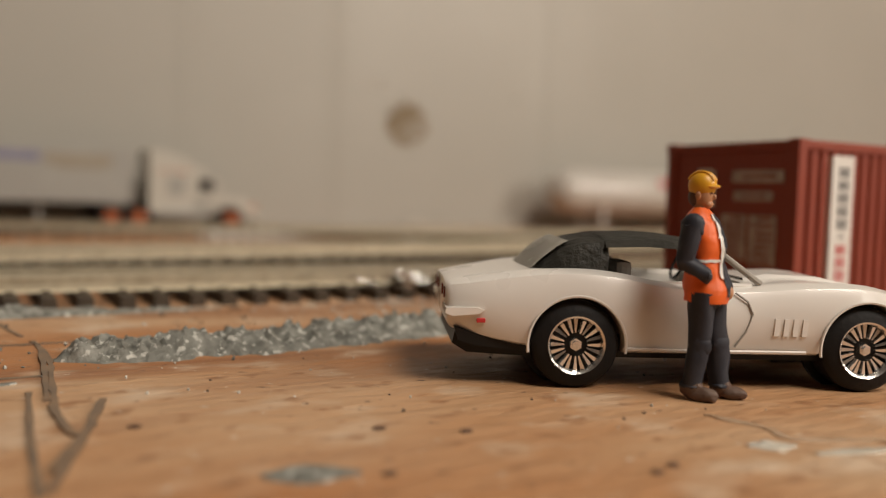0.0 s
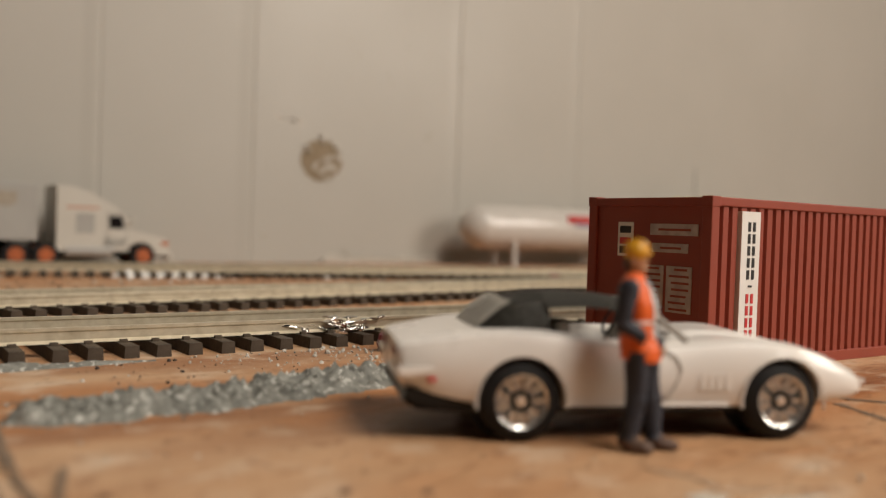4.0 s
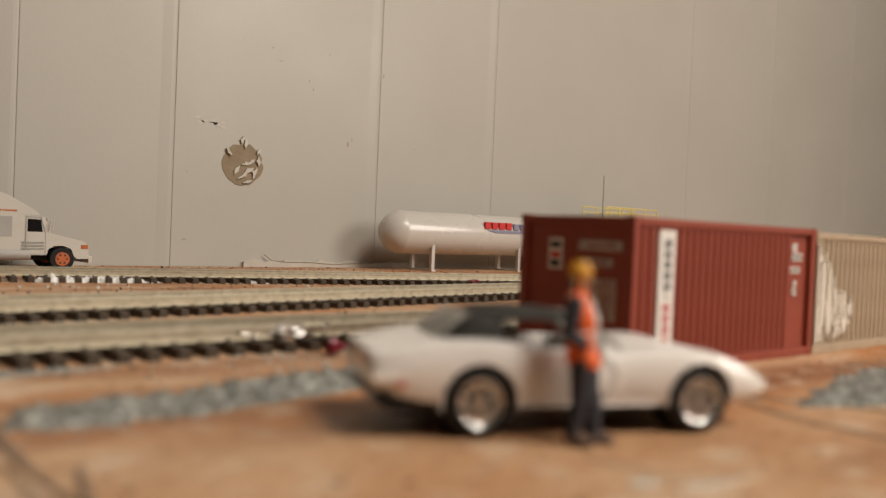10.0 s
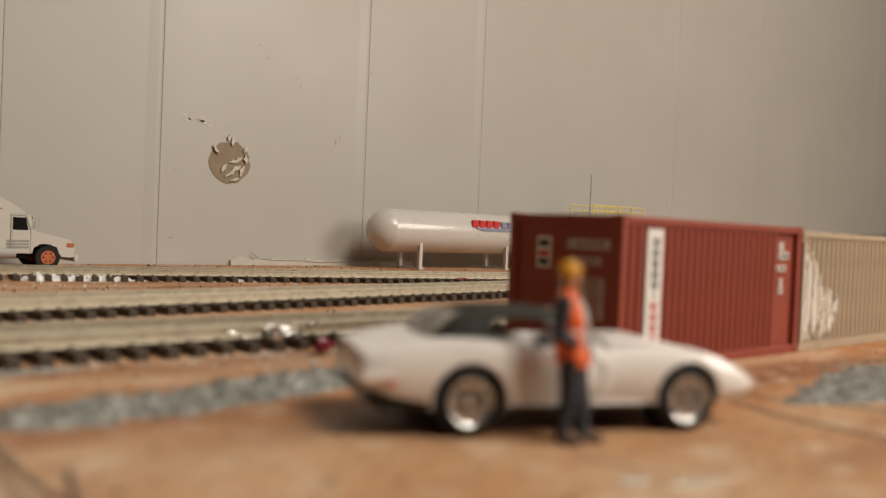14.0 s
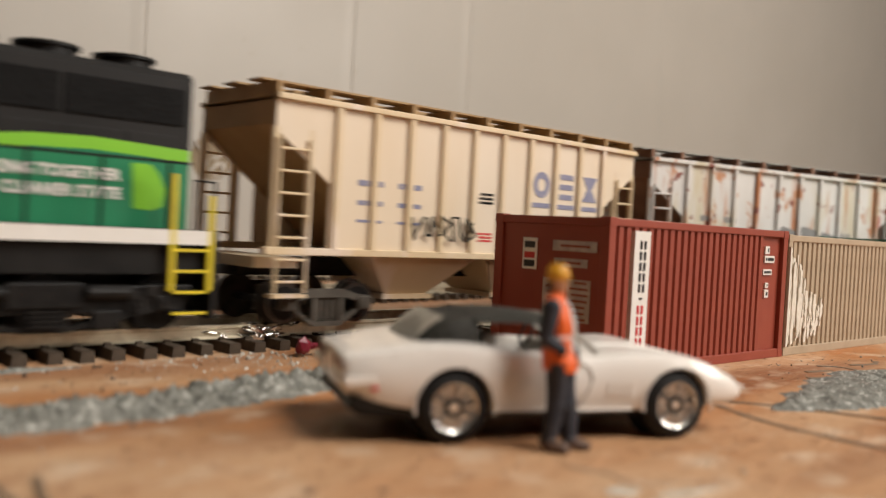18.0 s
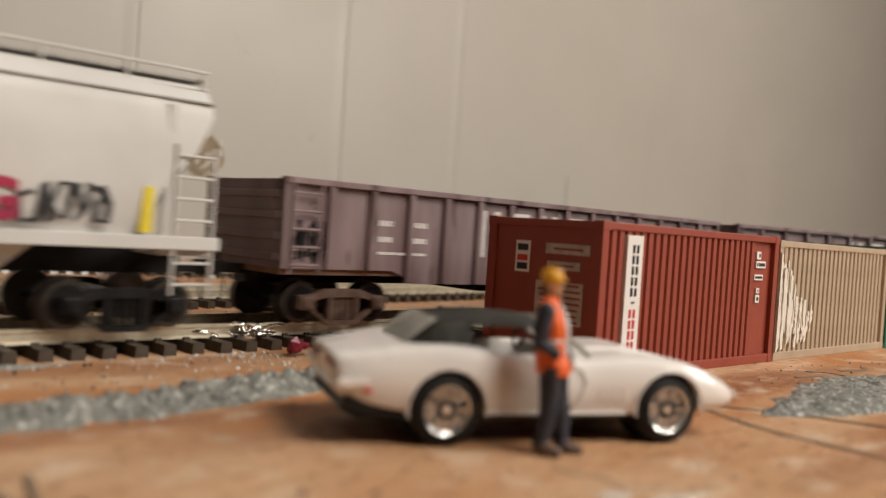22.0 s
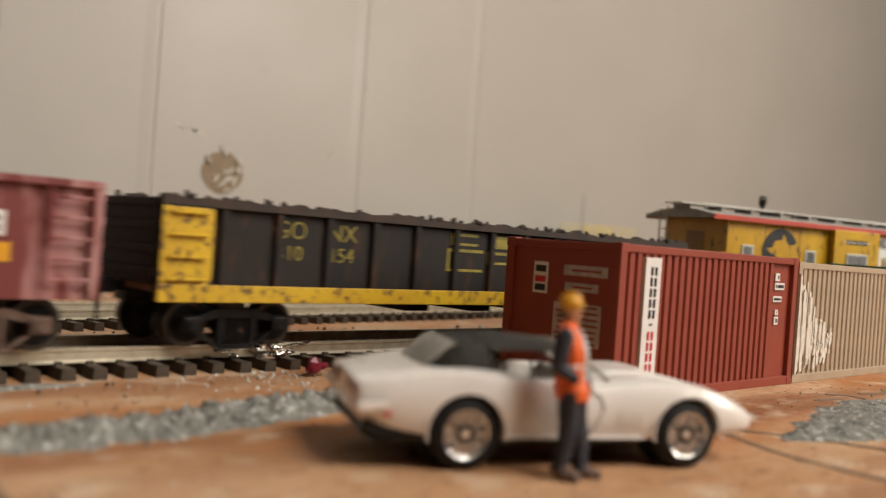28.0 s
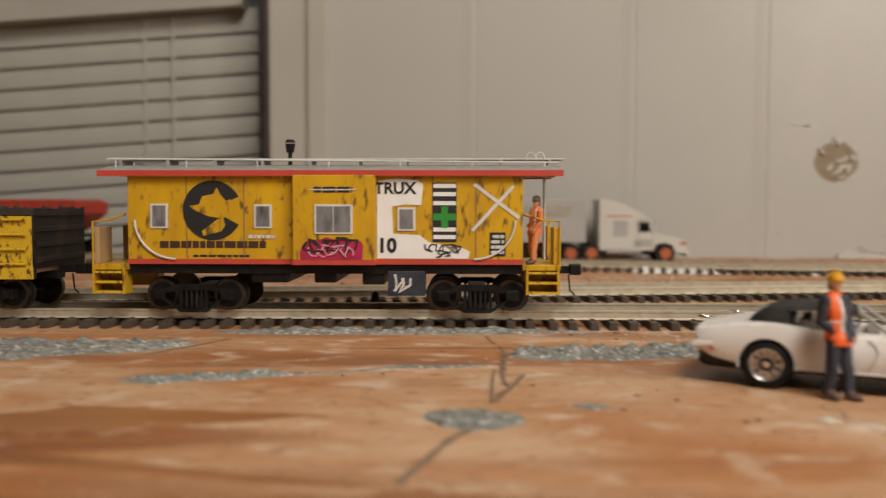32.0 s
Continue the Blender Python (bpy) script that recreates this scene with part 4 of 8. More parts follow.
def coupler(car, x, way, mat):
    bm = new_bm()
    bx(bm, x, x + way * 0.55, -0.12, 0.12, 1.42, 1.62)
    bx(bm, x + way * 0.5, x + way * 0.82, -0.2, 0.2, 1.38, 1.68, 0.04)
    wire(bm, [(x + way * 0.45, -0.25, 1.4), (x + way * 0.5, -0.25, 0.95), (x + way * 0.62, -0.25, 0.85)], 0.025, 5)
    part("coupler", bm, mat, car)


def ladder(car, x0, x1, y, z0, z1, rungs, mat, thick=0.035):
    """An upright ladder on a side that looks along -y or +y."""
    bm = new_bm()
    for x in (x0, x1):
        rod(bm, (x, y, z0), (x, y, z1), thick, 6)
    for k in range(rungs):
        z = z0 + (z1 - z0) * (k + 0.5) / rungs
        rod(bm, (x0, y, z), (x1, y, z), thick * 0.8, 6)
    return part("ladder", bm, mat, car)


def start_car(name, label, rel, length):
    base = hub(name, 0, TRACK_1_Y)
    tagged(base, label, "rail car", "cars of the passing train")
    TRAIN.append((base, rel, length))
    return base


TRAIN = []


# ---- hopper cars with upright ribs ----
def ribbed_hopper(rel, length, mat, slope_mat, label, posts, roof_mat, sheet_mat, bogie_mat):
    car = start_car("hopper_car", label, rel, length)
    L, top, sill, w = length, 4.95, 2.02, 1.5
    for s in (-1, 1):
        bm = new_bm()
        plate(bm, [(0.02, top), (L - 0.02, top), (L - 0.02, 4.35), (L - 1.35, 3.35), (L - 1.35, sill), (1.35, sill), (1.35, 3.35), (0.02, 4.35)], s * (w - 0.06), s * w)
        part("side_sheet", bm, sheet_mat, car)
        for k in range(posts):
            x = 1.48 + (L - 2.96) * k / (posts - 1)
            lo = sill
            bm = new_bm()
            bx(bm, x - 0.07, x + 0.07, s * w, s * (w + 0.09), lo, top - 0.02, 0.015)
            part("side_post", bm, mat, car)
        bm = new_bm()
        bx(bm, 0.0, L, s * (w - 0.04), s * (w + 0.11), top - 0.02, top + 0.1, 0.02)
        part("top_chord", bm, mat, car)
        bm = new_bm()
        bx(bm, -0.15, L + 0.15, s * (w - 0.12), s * (w + 0.08), sill - 0.12, sill + 0.03, 0.02)
        part("side_sill", bm, mat, car)
        for a, b in ((0.0, 0.9), (L - 0.9, L)):
            ladder(car, a + 0.1, b - 0.1, s * (w + 0.06), 1.15, 4.2, 7, mat)
            for x in (a + 0.05, b - 0.05):
                bm = new_bm()
                bx(bm, x - 0.06, x + 0.06, s * (w - 0.1), s * w, sill, 4.4)
                part("corner_post", bm, mat, car)
            bm = new_bm()
            bx(bm, a + 0.05, b - 0.05, s * (w - 0.2), s * (w + 0.1), 1.05, 1.12)
            part("stirrup_step", bm, mat, car)
    # inner bin: end slopes, roof
    bm = new_bm()
    plate(bm, [(0.05, top - 0.02), (L - 0.05, top - 0.02), (L - 0.05, 4.45), (L - 2.9, sill), (2.9, sill), (0.05, 4.45)], -w + 0.06, w - 0.06)
    part("bin", bm, slope_mat, car, "grimy sloping end sheets toned down for shade")
    bm = new_bm()
    plate(bm, [(-w - 0.05, top + 0.04), (-0.6, top + 0.17), (0.6, top + 0.17), (w + 0.05, top + 0.04)], 0.0, L, "x")
    part("roof", bm, roof_mat, car)
    for y0, y1 in ((-1.25, -0.75), (0.75, 1.25), (-0.25, 0.25)):
        bm = new_bm()
        bx(bm, -0.2, L + 0.2, y0, y1, top + 0.34, top + 0.38)
        part("running_board", bm, roof_mat, car)
    for k in range(11):
        x = 0.1 + (L - 0.2) * k / 10
        bm = new_bm()
        bx(bm, x - 0.05, x + 0.05, -1.45, 1.45, top + 0.08, top + 0.34)
        part("roof_support", bm, slope_mat, car)
    for k in range(4):
        bm = new_bm()
        x = L * (k + 0.5) / 4
        bx(bm, x - 0.5, x + 0.5, -0.55, 0.55, top + 0.2, top + 0.36, 0.03)
        part("hatch", bm, roof_mat, car)
    # two discharge hoppers
    for xm in (L / 2 - 1.75, L / 2 + 1.75):
        bm = new_bm()
        bot, up = [(-0.6, -0.75), (0.6, -0.75), (0.6, 0.75), (-0.6, 0.75)], [(-1.6, -1.45), (1.6, -1.45), (1.6, 1.45), (-1.6, 1.45)]
        lo = [bm.verts.new((xm + a, b, 1.02)) for a, b in bot]
        hi = [bm.verts.new((xm + a, b, sill - 0.1)) for a, b in up]
        bm.faces.new(lo[::-1])
        bm.faces.new(hi)
        for i in range(4):
            bm.faces.new((lo[i], lo[(i + 1) % 4], hi[(i + 1) % 4], hi[i]))
        part("discharge_hopper", bm, mat, car)
        bm = new_bm()
        bx(bm, xm - 0.75, xm + 0.75, -0.85, 0.85, 0.92, 1.03)
        part("outlet_gate", bm, mat, car)
    for x in (0.35, L - 0.35):
        bm = new_bm()
        bx(bm, x - 0.5, x + 0.5, -1.2, 1.2, 1.62, 1.84)
        part("end_platform", bm, mat, car)
    bm = new_bm()
    bx(bm, 0, L, -0.2, 0.2, 1.4, 1.8)
    part("centre_sill", bm, M["truck_black"], car)
    bogie(car, 1.55, bogie_mat)
    bogie(car, L - 1.55, bogie_mat)
    coupler(car, 0.0, -1, M["truck_black"])
    coupler(car, L, 1, M["truck_black"])
    return car


def near_print(car, name, mat, x0, x1, z0, z1, rows, y=-1.5, seed=1, words=3):
    if rows > 1:
        return part(name, bars(new_bm(), x0, x1, z0, z1, rows, y, seed, words=words), mat, car)
    rnd = random.Random(seed)
    at = [x0]
    while at[-1] < x1:
        at.append(at[-1] + (x1 - x0) / words * rnd.uniform(0.6, 1.3))
    for a, b in zip(at, at[1:]):
        part(name, bx(new_bm(), a + 0.015, min(b, x1) - 0.015, y - 0.008, y, z0 + 0.2 * (z1 - z0), z1 - 0.2 * (z1 - z0)), mat, car)


def squiggle(car, mat, x0, x1, z0, z1, y, seed, strokes=14, r=0.035, name="graffiti"):
    """One loose painted scrawl that cannot be read, flat on a side."""
    rnd = random.Random(seed)
    h, pts = z1 - z0, []
    for k in range(strokes):
        cx = x0 + (x1 - x0) * (k + 0.5) / strokes
        for f in ((0.1, 0.55, 0.95) if k % 2 else (0.9, 0.4, 0.05)):
            pts.append(Vector((cx + rnd.uniform(-0.12, 0.12), y, z0 + min(max(f + rnd.uniform(-0.22, 0.22), 0), 1) * h)))
    bm = new_bm()
    rows = []
    for i, p in enumerate(pts):
        d = pts[min(i + 1, len(pts) - 1)] - pts[max(i - 1, 0)]
        n = Vector((-d.z, 0, d.x)).normalized() * r * rnd.uniform(0.7, 1.3)
        p = p - Vector((0, 0.0007 * i, 0))
        rows.append([p - n, p + n, p + n + Vector((0, 0.02, 0)), p - n + Vector((0, 0.02, 0))])
    ends = loft(bm, rows)
    bm.faces.new(ends[0][::-1])
    bm.faces.new(ends[-1])
    return part(name, bm, mat, car)


csx = ribbed_hopper(-111.7, 11.8, M["csx_tan"], M["slope_tan"], "tan two-bay hopper car with upright ribs and faded blue letters", 10, M["slope_tan"], M["csx_sheet"], M["dusty_bogie"])
for k in range(3):
    x = 7.87 + 0.98 * k
    bm = new_bm()
    if k == 0:
        ring = [radians(15 * n) for n in range(25)]
        loft(bm, [[(x + 0.31 * f * math.cos(t), y, 3.83 + 0.33 * f * math.sin(t)) for f, y in ((1, -1.5), (1, -1.512), (0.5, -1.512), (0.5, -1.5))] for t in ring])
    elif k == 1:
        for c in (3.5, 3.76, 4.02):
            bx(bm, x - 0.27, x + 0.27, -1.512, -1.5, c, c + 0.14)
    else:
        plate(bm, [(x - 0.31, 4.16), (x + 0.31, 4.16), (x + 0.09, 3.83), (x + 0.31, 3.5), (x - 0.31, 3.5), (x - 0.09, 3.83)], -1.512, -1.5)
    bx(bm, x - 0.34, x + 0.34, -1.512, -1.5, 3.25, 3.37)
    part("trade_mark", bm, M["blue_print"], csx)
for n, (a, b) in enumerate(((2.05, 2.75), (3.15, 3.85))):
    near_print(csx, "marking", M["blue_print"], a, b, 3.35, 3.55, 1, seed=n, words=3)
    near_print(csx, "marking", M["blue_print"], a, b, 2.95, 3.12, 1, seed=n + 9, words=3)
    near_print(csx, "marking", M["blue_print"], a, b, 2.6, 2.7, 1, seed=n + 19, words=2)
near_print(csx, "marking", M["grille"], 5.65, 6.15, 3.2, 3.5, 3, seed=4)
near_print(csx, "marking", M["blue_print"], 8.55, 9.1, 2.45, 2.75, 4, seed=5)
near_print(csx, "marking", M["blue_print"], 9.7, 9.95, 2.4, 2.48, 1, seed=50)
near_print(csx, "marking", M["blue_print"], 8.5, 9.15, 2.92, 3.06, 2, seed=6)
near_print(csx, "marking", M["red_print"], 5.65, 6.15, 2.3, 2.55, 3, seed=7)
squiggle(csx, M["grille"], 3.5, 5.5, 2.3, 2.85, -1.6, 3, 12, 0.026)
squiggle(csx, M["brown"], 7.6, 8.25, 2.25, 2.5, -1.6, 8, 8, 0.03)

grey = ribbed_hopper(-98.4, 12.1, M["rust_grey"], M["rust_brown"], "rust-stained pale grey two-bay hopper car with upright ribs", 10, M["grey_metal"], M["rust_grey"], M["rust_pink"])
for x0, x1, z0, z1 in ((5.63, 6.48, 2.45, 3.15), (6.64, 7.5, 2.2, 3.2), (7.65, 8.5, 2.3, 3.05)):
    bm = new_bm()
    plate(bm, [(x0, z0), (x1, z0 + 0.05), (x1, z1), (x0 + 0.2, z1 + 0.12), (x0, z1 - 0.05)], -1.512, -1.5)
    part("paint_patch", bm, M["patch_grey"], grey)
for n, (a, b) in enumerate(((2.1, 2.7), (3.1, 3.7))):
    near_print(grey, "marking", M["patch_grey"], a, b, 3.2, 3.5, 1, seed=n + 30, words=3)
    near_print(grey, "marking", M["patch_grey"], a, b, 2.75, 2.95, 1, seed=n + 40, words=3)
near_print(grey, "marking", M["red_print"], 5.66, 6.3, 2.12, 2.38, 5, seed=44)
near_print(grey, "marking", M["blue_print"], 8.8, 9.25, 2.2, 2.5, 4, seed=46)
near_print(grey, "marking", M["patch_grey"], 8.75, 9.3, 2.95, 3.15, 3, seed=47)
bm = new_bm()
bx(bm, 5.3, 5.42, -1.515, -1.5, 2.15, 2.75)
part("yellow_strip", bm, M["rail_yellow"], grey)


# ---- smooth cement hopper ----
def cement_hopper():
    car = start_car("cement_hopper_car", "pale grey rounded cement hopper car with bright graffiti", -84.8, 11.95)
    L = 11.95
    bm = new_bm()
    half = [(1.42, 2.1), (1.52, 2.4), (1.565, 3.0), (1.555, 3.7), (1.50, 4.35), (1.44, 4.56), (1.36, 4.64), (1.15, 4.92)]
    ring = [(-y, z) for y, z in half] + [(y, z) for y, z in half[::-1]]
    plate(bm, ring, 1.3, L - 1.3, "x")
    part("tank_body", bm, M["cement_white"], car, smooth=True)
    for e in (0, 1):
        bm = new_bm()
        a, b, tip = (1.3, 0.1, 2.6) if not e else (L - 1.3, L - 0.1, L - 2.6)
        full = [bm.verts.new((a, y, z)) for y, z in ring]
        out = [bm.verts.new((b, y * 0.98, z) if z > 4.0 else (b + (a - b) * min(1.0, (4.0 - z) / 1.3), y * 0.96, z)) for y, z in ring]
        n = len(ring)
        for i in range(n):
            bm.faces.new((full[i], full[(i + 1) % n], out[(i + 1) % n], out[i]))
        bm.faces.new(out)
        part("end_cap", bm, M["cement_white"], car, smooth=True)
    for s in (-1, 1):
        bm = new_bm()
        bx(bm, -0.1, L + 0.1, s * 1.34, s * 1.6, 1.92, 2.16, 0.02)
        part("side_sill", bm, M["cement_white"], car)
        bm = new_bm()
        bx(bm, 0.1, L - 0.1, s * 1.36, s * 1.47, 4.585, 4.625, 0.01)
        part("roof_ledge", bm, M["grey_metal"], car)
        for a, b in ((0.05, 0.8), (L - 0.8, L - 0.05)):
            ladder(car, a, b, s * 1.55, 1.1, 3.8, 7, M["cement_white"])
        for x in (0.9, L - 0.9):
            bm = new_bm()
            bx(bm, x - 0.08, x + 0.08, s * 1.4, s * 1.52, 2.1, 4.5)
            part("end_post", bm, M["cement_white"], car)
        for k in range(9):
            bm = new_bm()
            x = 0.2 + (L - 0.4) * k / 8
            rod(bm, (x, s * 1.16, 4.88), (x, s * 1.16, 5.2), 0.035, 6)
            part("rail_stanchion", bm, M["cement_white"], car)
        bm = new_bm()
        rod(bm, (0.1, s * 1.16, 5.2), (L - 0.1, s * 1.16, 5.2), 0.03, 6)
        part("hand_rail", bm, M["cement_white"], car)
        bm = new_bm()
        bx(bm, 0.1, L - 0.1, s * 0.6, s * 1.1, 5.02, 5.06)
        part("running_board", bm, M["grey_metal"], car)
    bm = new_bm()
    plate(bm, [(-1.2, 4.86), (-0.6, 4.98), (0.6, 4.98), (1.2, 4.86)], 0.1, L - 0.1, "x")
    part("roof", bm, M["cement_white"], car)
    for k in range(4):
        bm = new_bm()
        rod(bm, (L * (k + 0.5) / 4, 0, 4.95), (L * (k + 0.5) / 4, 0, 5.12), 0.42, 18)
        part("hatch", bm, M["cement_white"], car)
    for xm in (L / 2 - 1.7, L / 2 + 1.7):
        bm = new_bm()
        lo = [bm.verts.new((xm + a, b, 1.1)) for a, b in ((-0.45, -0.6), (0.45, -0.6), (0.45, 0.6), (-0.45, 0.6))]
        hi = [bm.verts.new((xm + a, b, 1.98)) for a, b in ((-1.2, -1.4), (1.2, -1.4), (1.2, 1.4), (-1.2, 1.4))]
        bm.faces.new(lo[::-1])
        bm.faces.new(hi)
        for i in range(4):
            bm.faces.new((lo[i], lo[(i + 1) % 4], hi[(i + 1) % 4], hi[i]))
        part("discharge_hopper", bm, M["cement_white"], car)
        bm = new_bm()
        bx(bm, xm - 0.55, xm + 0.55, -0.75, 0.75, 0.95, 1.1)
        part("outlet_gate", bm, M["cement_white"], car)
        squiggle(car, M["pink_graffiti"], xm - 0.75, xm + 0.65, 1.45, 1.85, -1.3, int(xm * 7), 6, 0.04)
    bm = new_bm()
    bx(bm, 0, L, -0.2, 0.2, 1.4, 1.95)
    part("centre_sill", bm, M["truck_black"], car)
    for x in (0.45, L - 0.45):
        bm = new_bm()
        bx(bm, x - 0.5, x + 0.5, -1.3, 1.3, 1.8, 1.92)
        part("end_platform", bm, M["cement_white"], car)
    # trade mark bars, red emblem and graffiti
    near_print(car, "trade_mark", M["ink"], 4.75, 5.95, 3.35, 3.62, 1, y=-1.568, seed=3, words=4)
    near_print(car, "trade_mark", M["ink"], 6.95, 8.1, 3.35, 3.6, 1, y=-1.568, seed=5, words=4)
    for k in range(4):
        bm = new_bm()
        plate(bm, [(6.2, 3.25 + 0.13 * k), (6.65, 3.3 + 0.13 * k), (6.65, 3.4 + 0.13 * k), (6.2, 3.35 + 0.13 * k)], -1.58, -1.555)
        part("emblem", bm, M["red_print"], car)
    squiggle(car, M["ink"], 1.9, 6.4, 2.3, 2.85, -1.572, 21, 26, 0.024)
    squiggle(car, M["ink"], 8.55, 10.0, 2.3, 2.95, -1.572, 22, 10, 0.045)
    squiggle(car, M["ink"], 6.0, 6.7, 2.75, 3.15, -1.572, 27, 6, 0.035)
    squiggle(car, M["patch_grey"], 2.0, 3.2, 2.6, 3.0, -1.571, 28, 8, 0.03)
    letters("graffiti", "OMG", 0.88, (7.5, -1.572, 2.6), (90, 0, 0), M["pink_graffiti"], car, 0.02, bold=0.04)
    squiggle(car, M["pale_pink"], 1.0, 1.75, 3.45, 4.45, -1.575, 23, 12, 0.075)
    squiggle(car, M["pink_graffiti"], 1.0, 1.7, 3.5, 4.35, -1.585, 24, 8, 0.04)
    near_print(car, "marking", M["patch_grey"], 1.9, 2.8, 3.1, 3.3, 1, y=-1.57, seed=9)
    near_print(car, "marking", M["patch_grey"], 1.9, 2.8, 2.75, 2.95, 1, y=-1.57, seed=10)
    bm = new_bm()
    plate(bm, [(1.4, 2.15), (1.62, 2.15), (1.66, 2.95), (1.5, 2.9)], -1.585, -1.54)
    plate(bm, [(10.5, 2.2), (10.72, 2.2), (10.74, 3.0), (10.56, 3.0)], -1.585, -1.54)
    part("yellow_strip", bm, M["rail_yellow"], car)
    bogie(car, 1.5, M["truck_black"])
    bogie(car, L - 1.5, M["truck_black"])
    coupler(car, 0, -1, M["truck_black"])
    coupler(car, L, 1, M["truck_black"])
    return car


cement_hopper()


# ---- gondolas ----
def gondola(rel, length, mat, label, panels, top=3.42, drop=True, chord_mat=None, sill_mat=None, end_mat=None, ragged=False, seed=1):
    car = start_car("gondola", label, rel, length)
    L, w, deck = length, 1.5, 1.62
    chord_mat = chord_mat or mat
    for s in (-1, 1):
        bm = new_bm()
        low = [(L, deck), (L - 2.9, deck), (L - 3.6, 1.34), (3.6, 1.34), (2.9, deck), (0, deck)] if drop else [(L, 1.36), (0, 1.36)]
        plate(bm, [(0, top), (L, top)] + low, s * (w - 0.08), s * w)
        part("side_sheet", bm, mat, car)
        for k in range(panels + 1):
            x = 0.08 + (L - 0.16) * k / panels
            lo = (deck if x < 2.9 or x > L - 2.9 else 1.36) if drop else 1.38
            bm = new_bm()
            bx(bm, x - 0.075, x + 0.075, s * w, s * (w + 0.1), lo, top - 0.02, 0.015)
            part("side_post", bm, mat, car)
        bm = new_bm()
        if ragged:
            rnd = random.Random(seed + s)
            n = 130
            pts = [(L * k / n, top + 0.02 + 0.07 * noise.noise(Vector((k * 0.13, s, seed))) + rnd.uniform(0.0, 0.06) * (rnd.random() < 0.6)) for k in range(n + 1)]
            plate(bm, [(0, top - 0.13)] + pts + [(L, top - 0.13)], s * (w - 0.05), s * (w + 0.13))
        else:
            bx(bm, 0, L, s * (w - 0.06), s * (w + 0.12), top - 0.1, top + 0.03, 0.02)
        part("top_chord", bm, chord_mat, car)
        if ragged:
            bm = new_bm()
            for k in range(90):
                r = rnd.uniform(0.025, 0.075)
                m = Matrix.LocRotScale((rnd.uniform(0.1, L - 0.1), s * (w + rnd.uniform(-0.05, 0.13)), top + 0.03 + r * 0.3), Euler((rnd.random() * 6, rnd.random() * 6, 0)), (r * 1.6, r, r * 0.8))
                bmesh.ops.create_icosphere(bm, subdivisions=1, radius=1.0, matrix=m)
            part("rim_debris", bm, M["charcoal_rust"], car)["kind"] = "stuff"
        if sill_mat:
            bm = new_bm()
            bx(bm, 0, L, s * (w + 0.085), s * (w + 0.14), 1.34, 1.66, 0.015)
            part("side_sill", bm, sill_mat, car)
        for a in (0.02, L - 1.02):
            if end_mat:
                bm = new_bm()
                bx(bm, a, a + 1.0, s * (w + 0.02), s * (w + 0.11), 1.4, top - 0.15, 0.02)
                panel = part("end_panel", bm, end_mat, car)
                for k in range(4):
                    bm = new_bm()
                    rod(bm, (a + 0.15, s * (w + 0.17), 1.75 + 0.4 * k), (a + 0.85, s * (w + 0.17), 1.75 + 0.4 * k), 0.035, 6)
                    part("grab_iron", bm, end_mat, car)
            else:
                ladder(car, a + 0.15, a + 0.85, s * (w + 0.13), deck - 0.1, top - 0.1, 5, mat)
    for x, e in ((0.0, 1), (L, -1)):
        bm = new_bm()
        bx(bm, x, x + e * 0.1, -w, w, deck, top - 0.02)
        part("end_sheet", bm, mat, car)
        for k in range(4):
            bm = new_bm()
            bx(bm, x - e * 0.07, x, -w + 0.05, w - 0.05, deck + 0.15 + 0.42 * k, deck + 0.3 + 0.42 * k, 0.02)
            part("end_rib", bm, mat, car)
    bm = new_bm()
    bx(bm, 0.05, L - 0.05, -w + 0.08, w - 0.08, 1.5, deck + 0.05)
    part("floor", bm, M["rust_brown"], car)
    bm = new_bm()
    bx(bm, 0, L, -0.25, 0.25, 1.25, 1.5)
    for x in (L * 0.38, L * 0.5, L * 0.62):
        bx(bm, x - 0.35, x + 0.35, -1.3, 1.3, 1.16, 1.45, 0.05)
    part("underframe", bm, M["truck_black"], car)
    bogie(car, 1.75, M["truck_black"] if end_mat else M["brown"])
    bogie(car, L - 1.75, M["truck_black"] if end_mat else M["brown"])
    coupler(car, 0, -1, M["truck_black"])
    coupler(car, L, 1, M["truck_black"])
    return car


def scrap_load(car, L, top, seed, colour):
    """Small pale lumps heaped along the gondola, just over its rim."""
    rnd = random.Random(seed)
    bm = new_bm()
    plate(bm, [(-1.35, 1.66), (-1.35, top - 0.35), (-0.4, top - 0.1), (0.4, top - 0.1), (1.35, top - 0.35), (1.35, 1.66)], 0.2, L - 0.2, "x")
    for k in range(150):
        p = (rnd.uniform(0.4, L - 0.4), rnd.uniform(-1.2, 1.2), top - 0.25 + rnd.uniform(0, 0.18))
        m = Matrix.LocRotScale(p, Euler((rnd.random() * 6, rnd.random() * 6, rnd.random() * 6)), (rnd.uniform(0.05, 0.12),) * 3)
        bmesh.ops.create_icosphere(bm, subdivisions=1, radius=1.0, matrix=m)
    part("load", bm, colour, car)


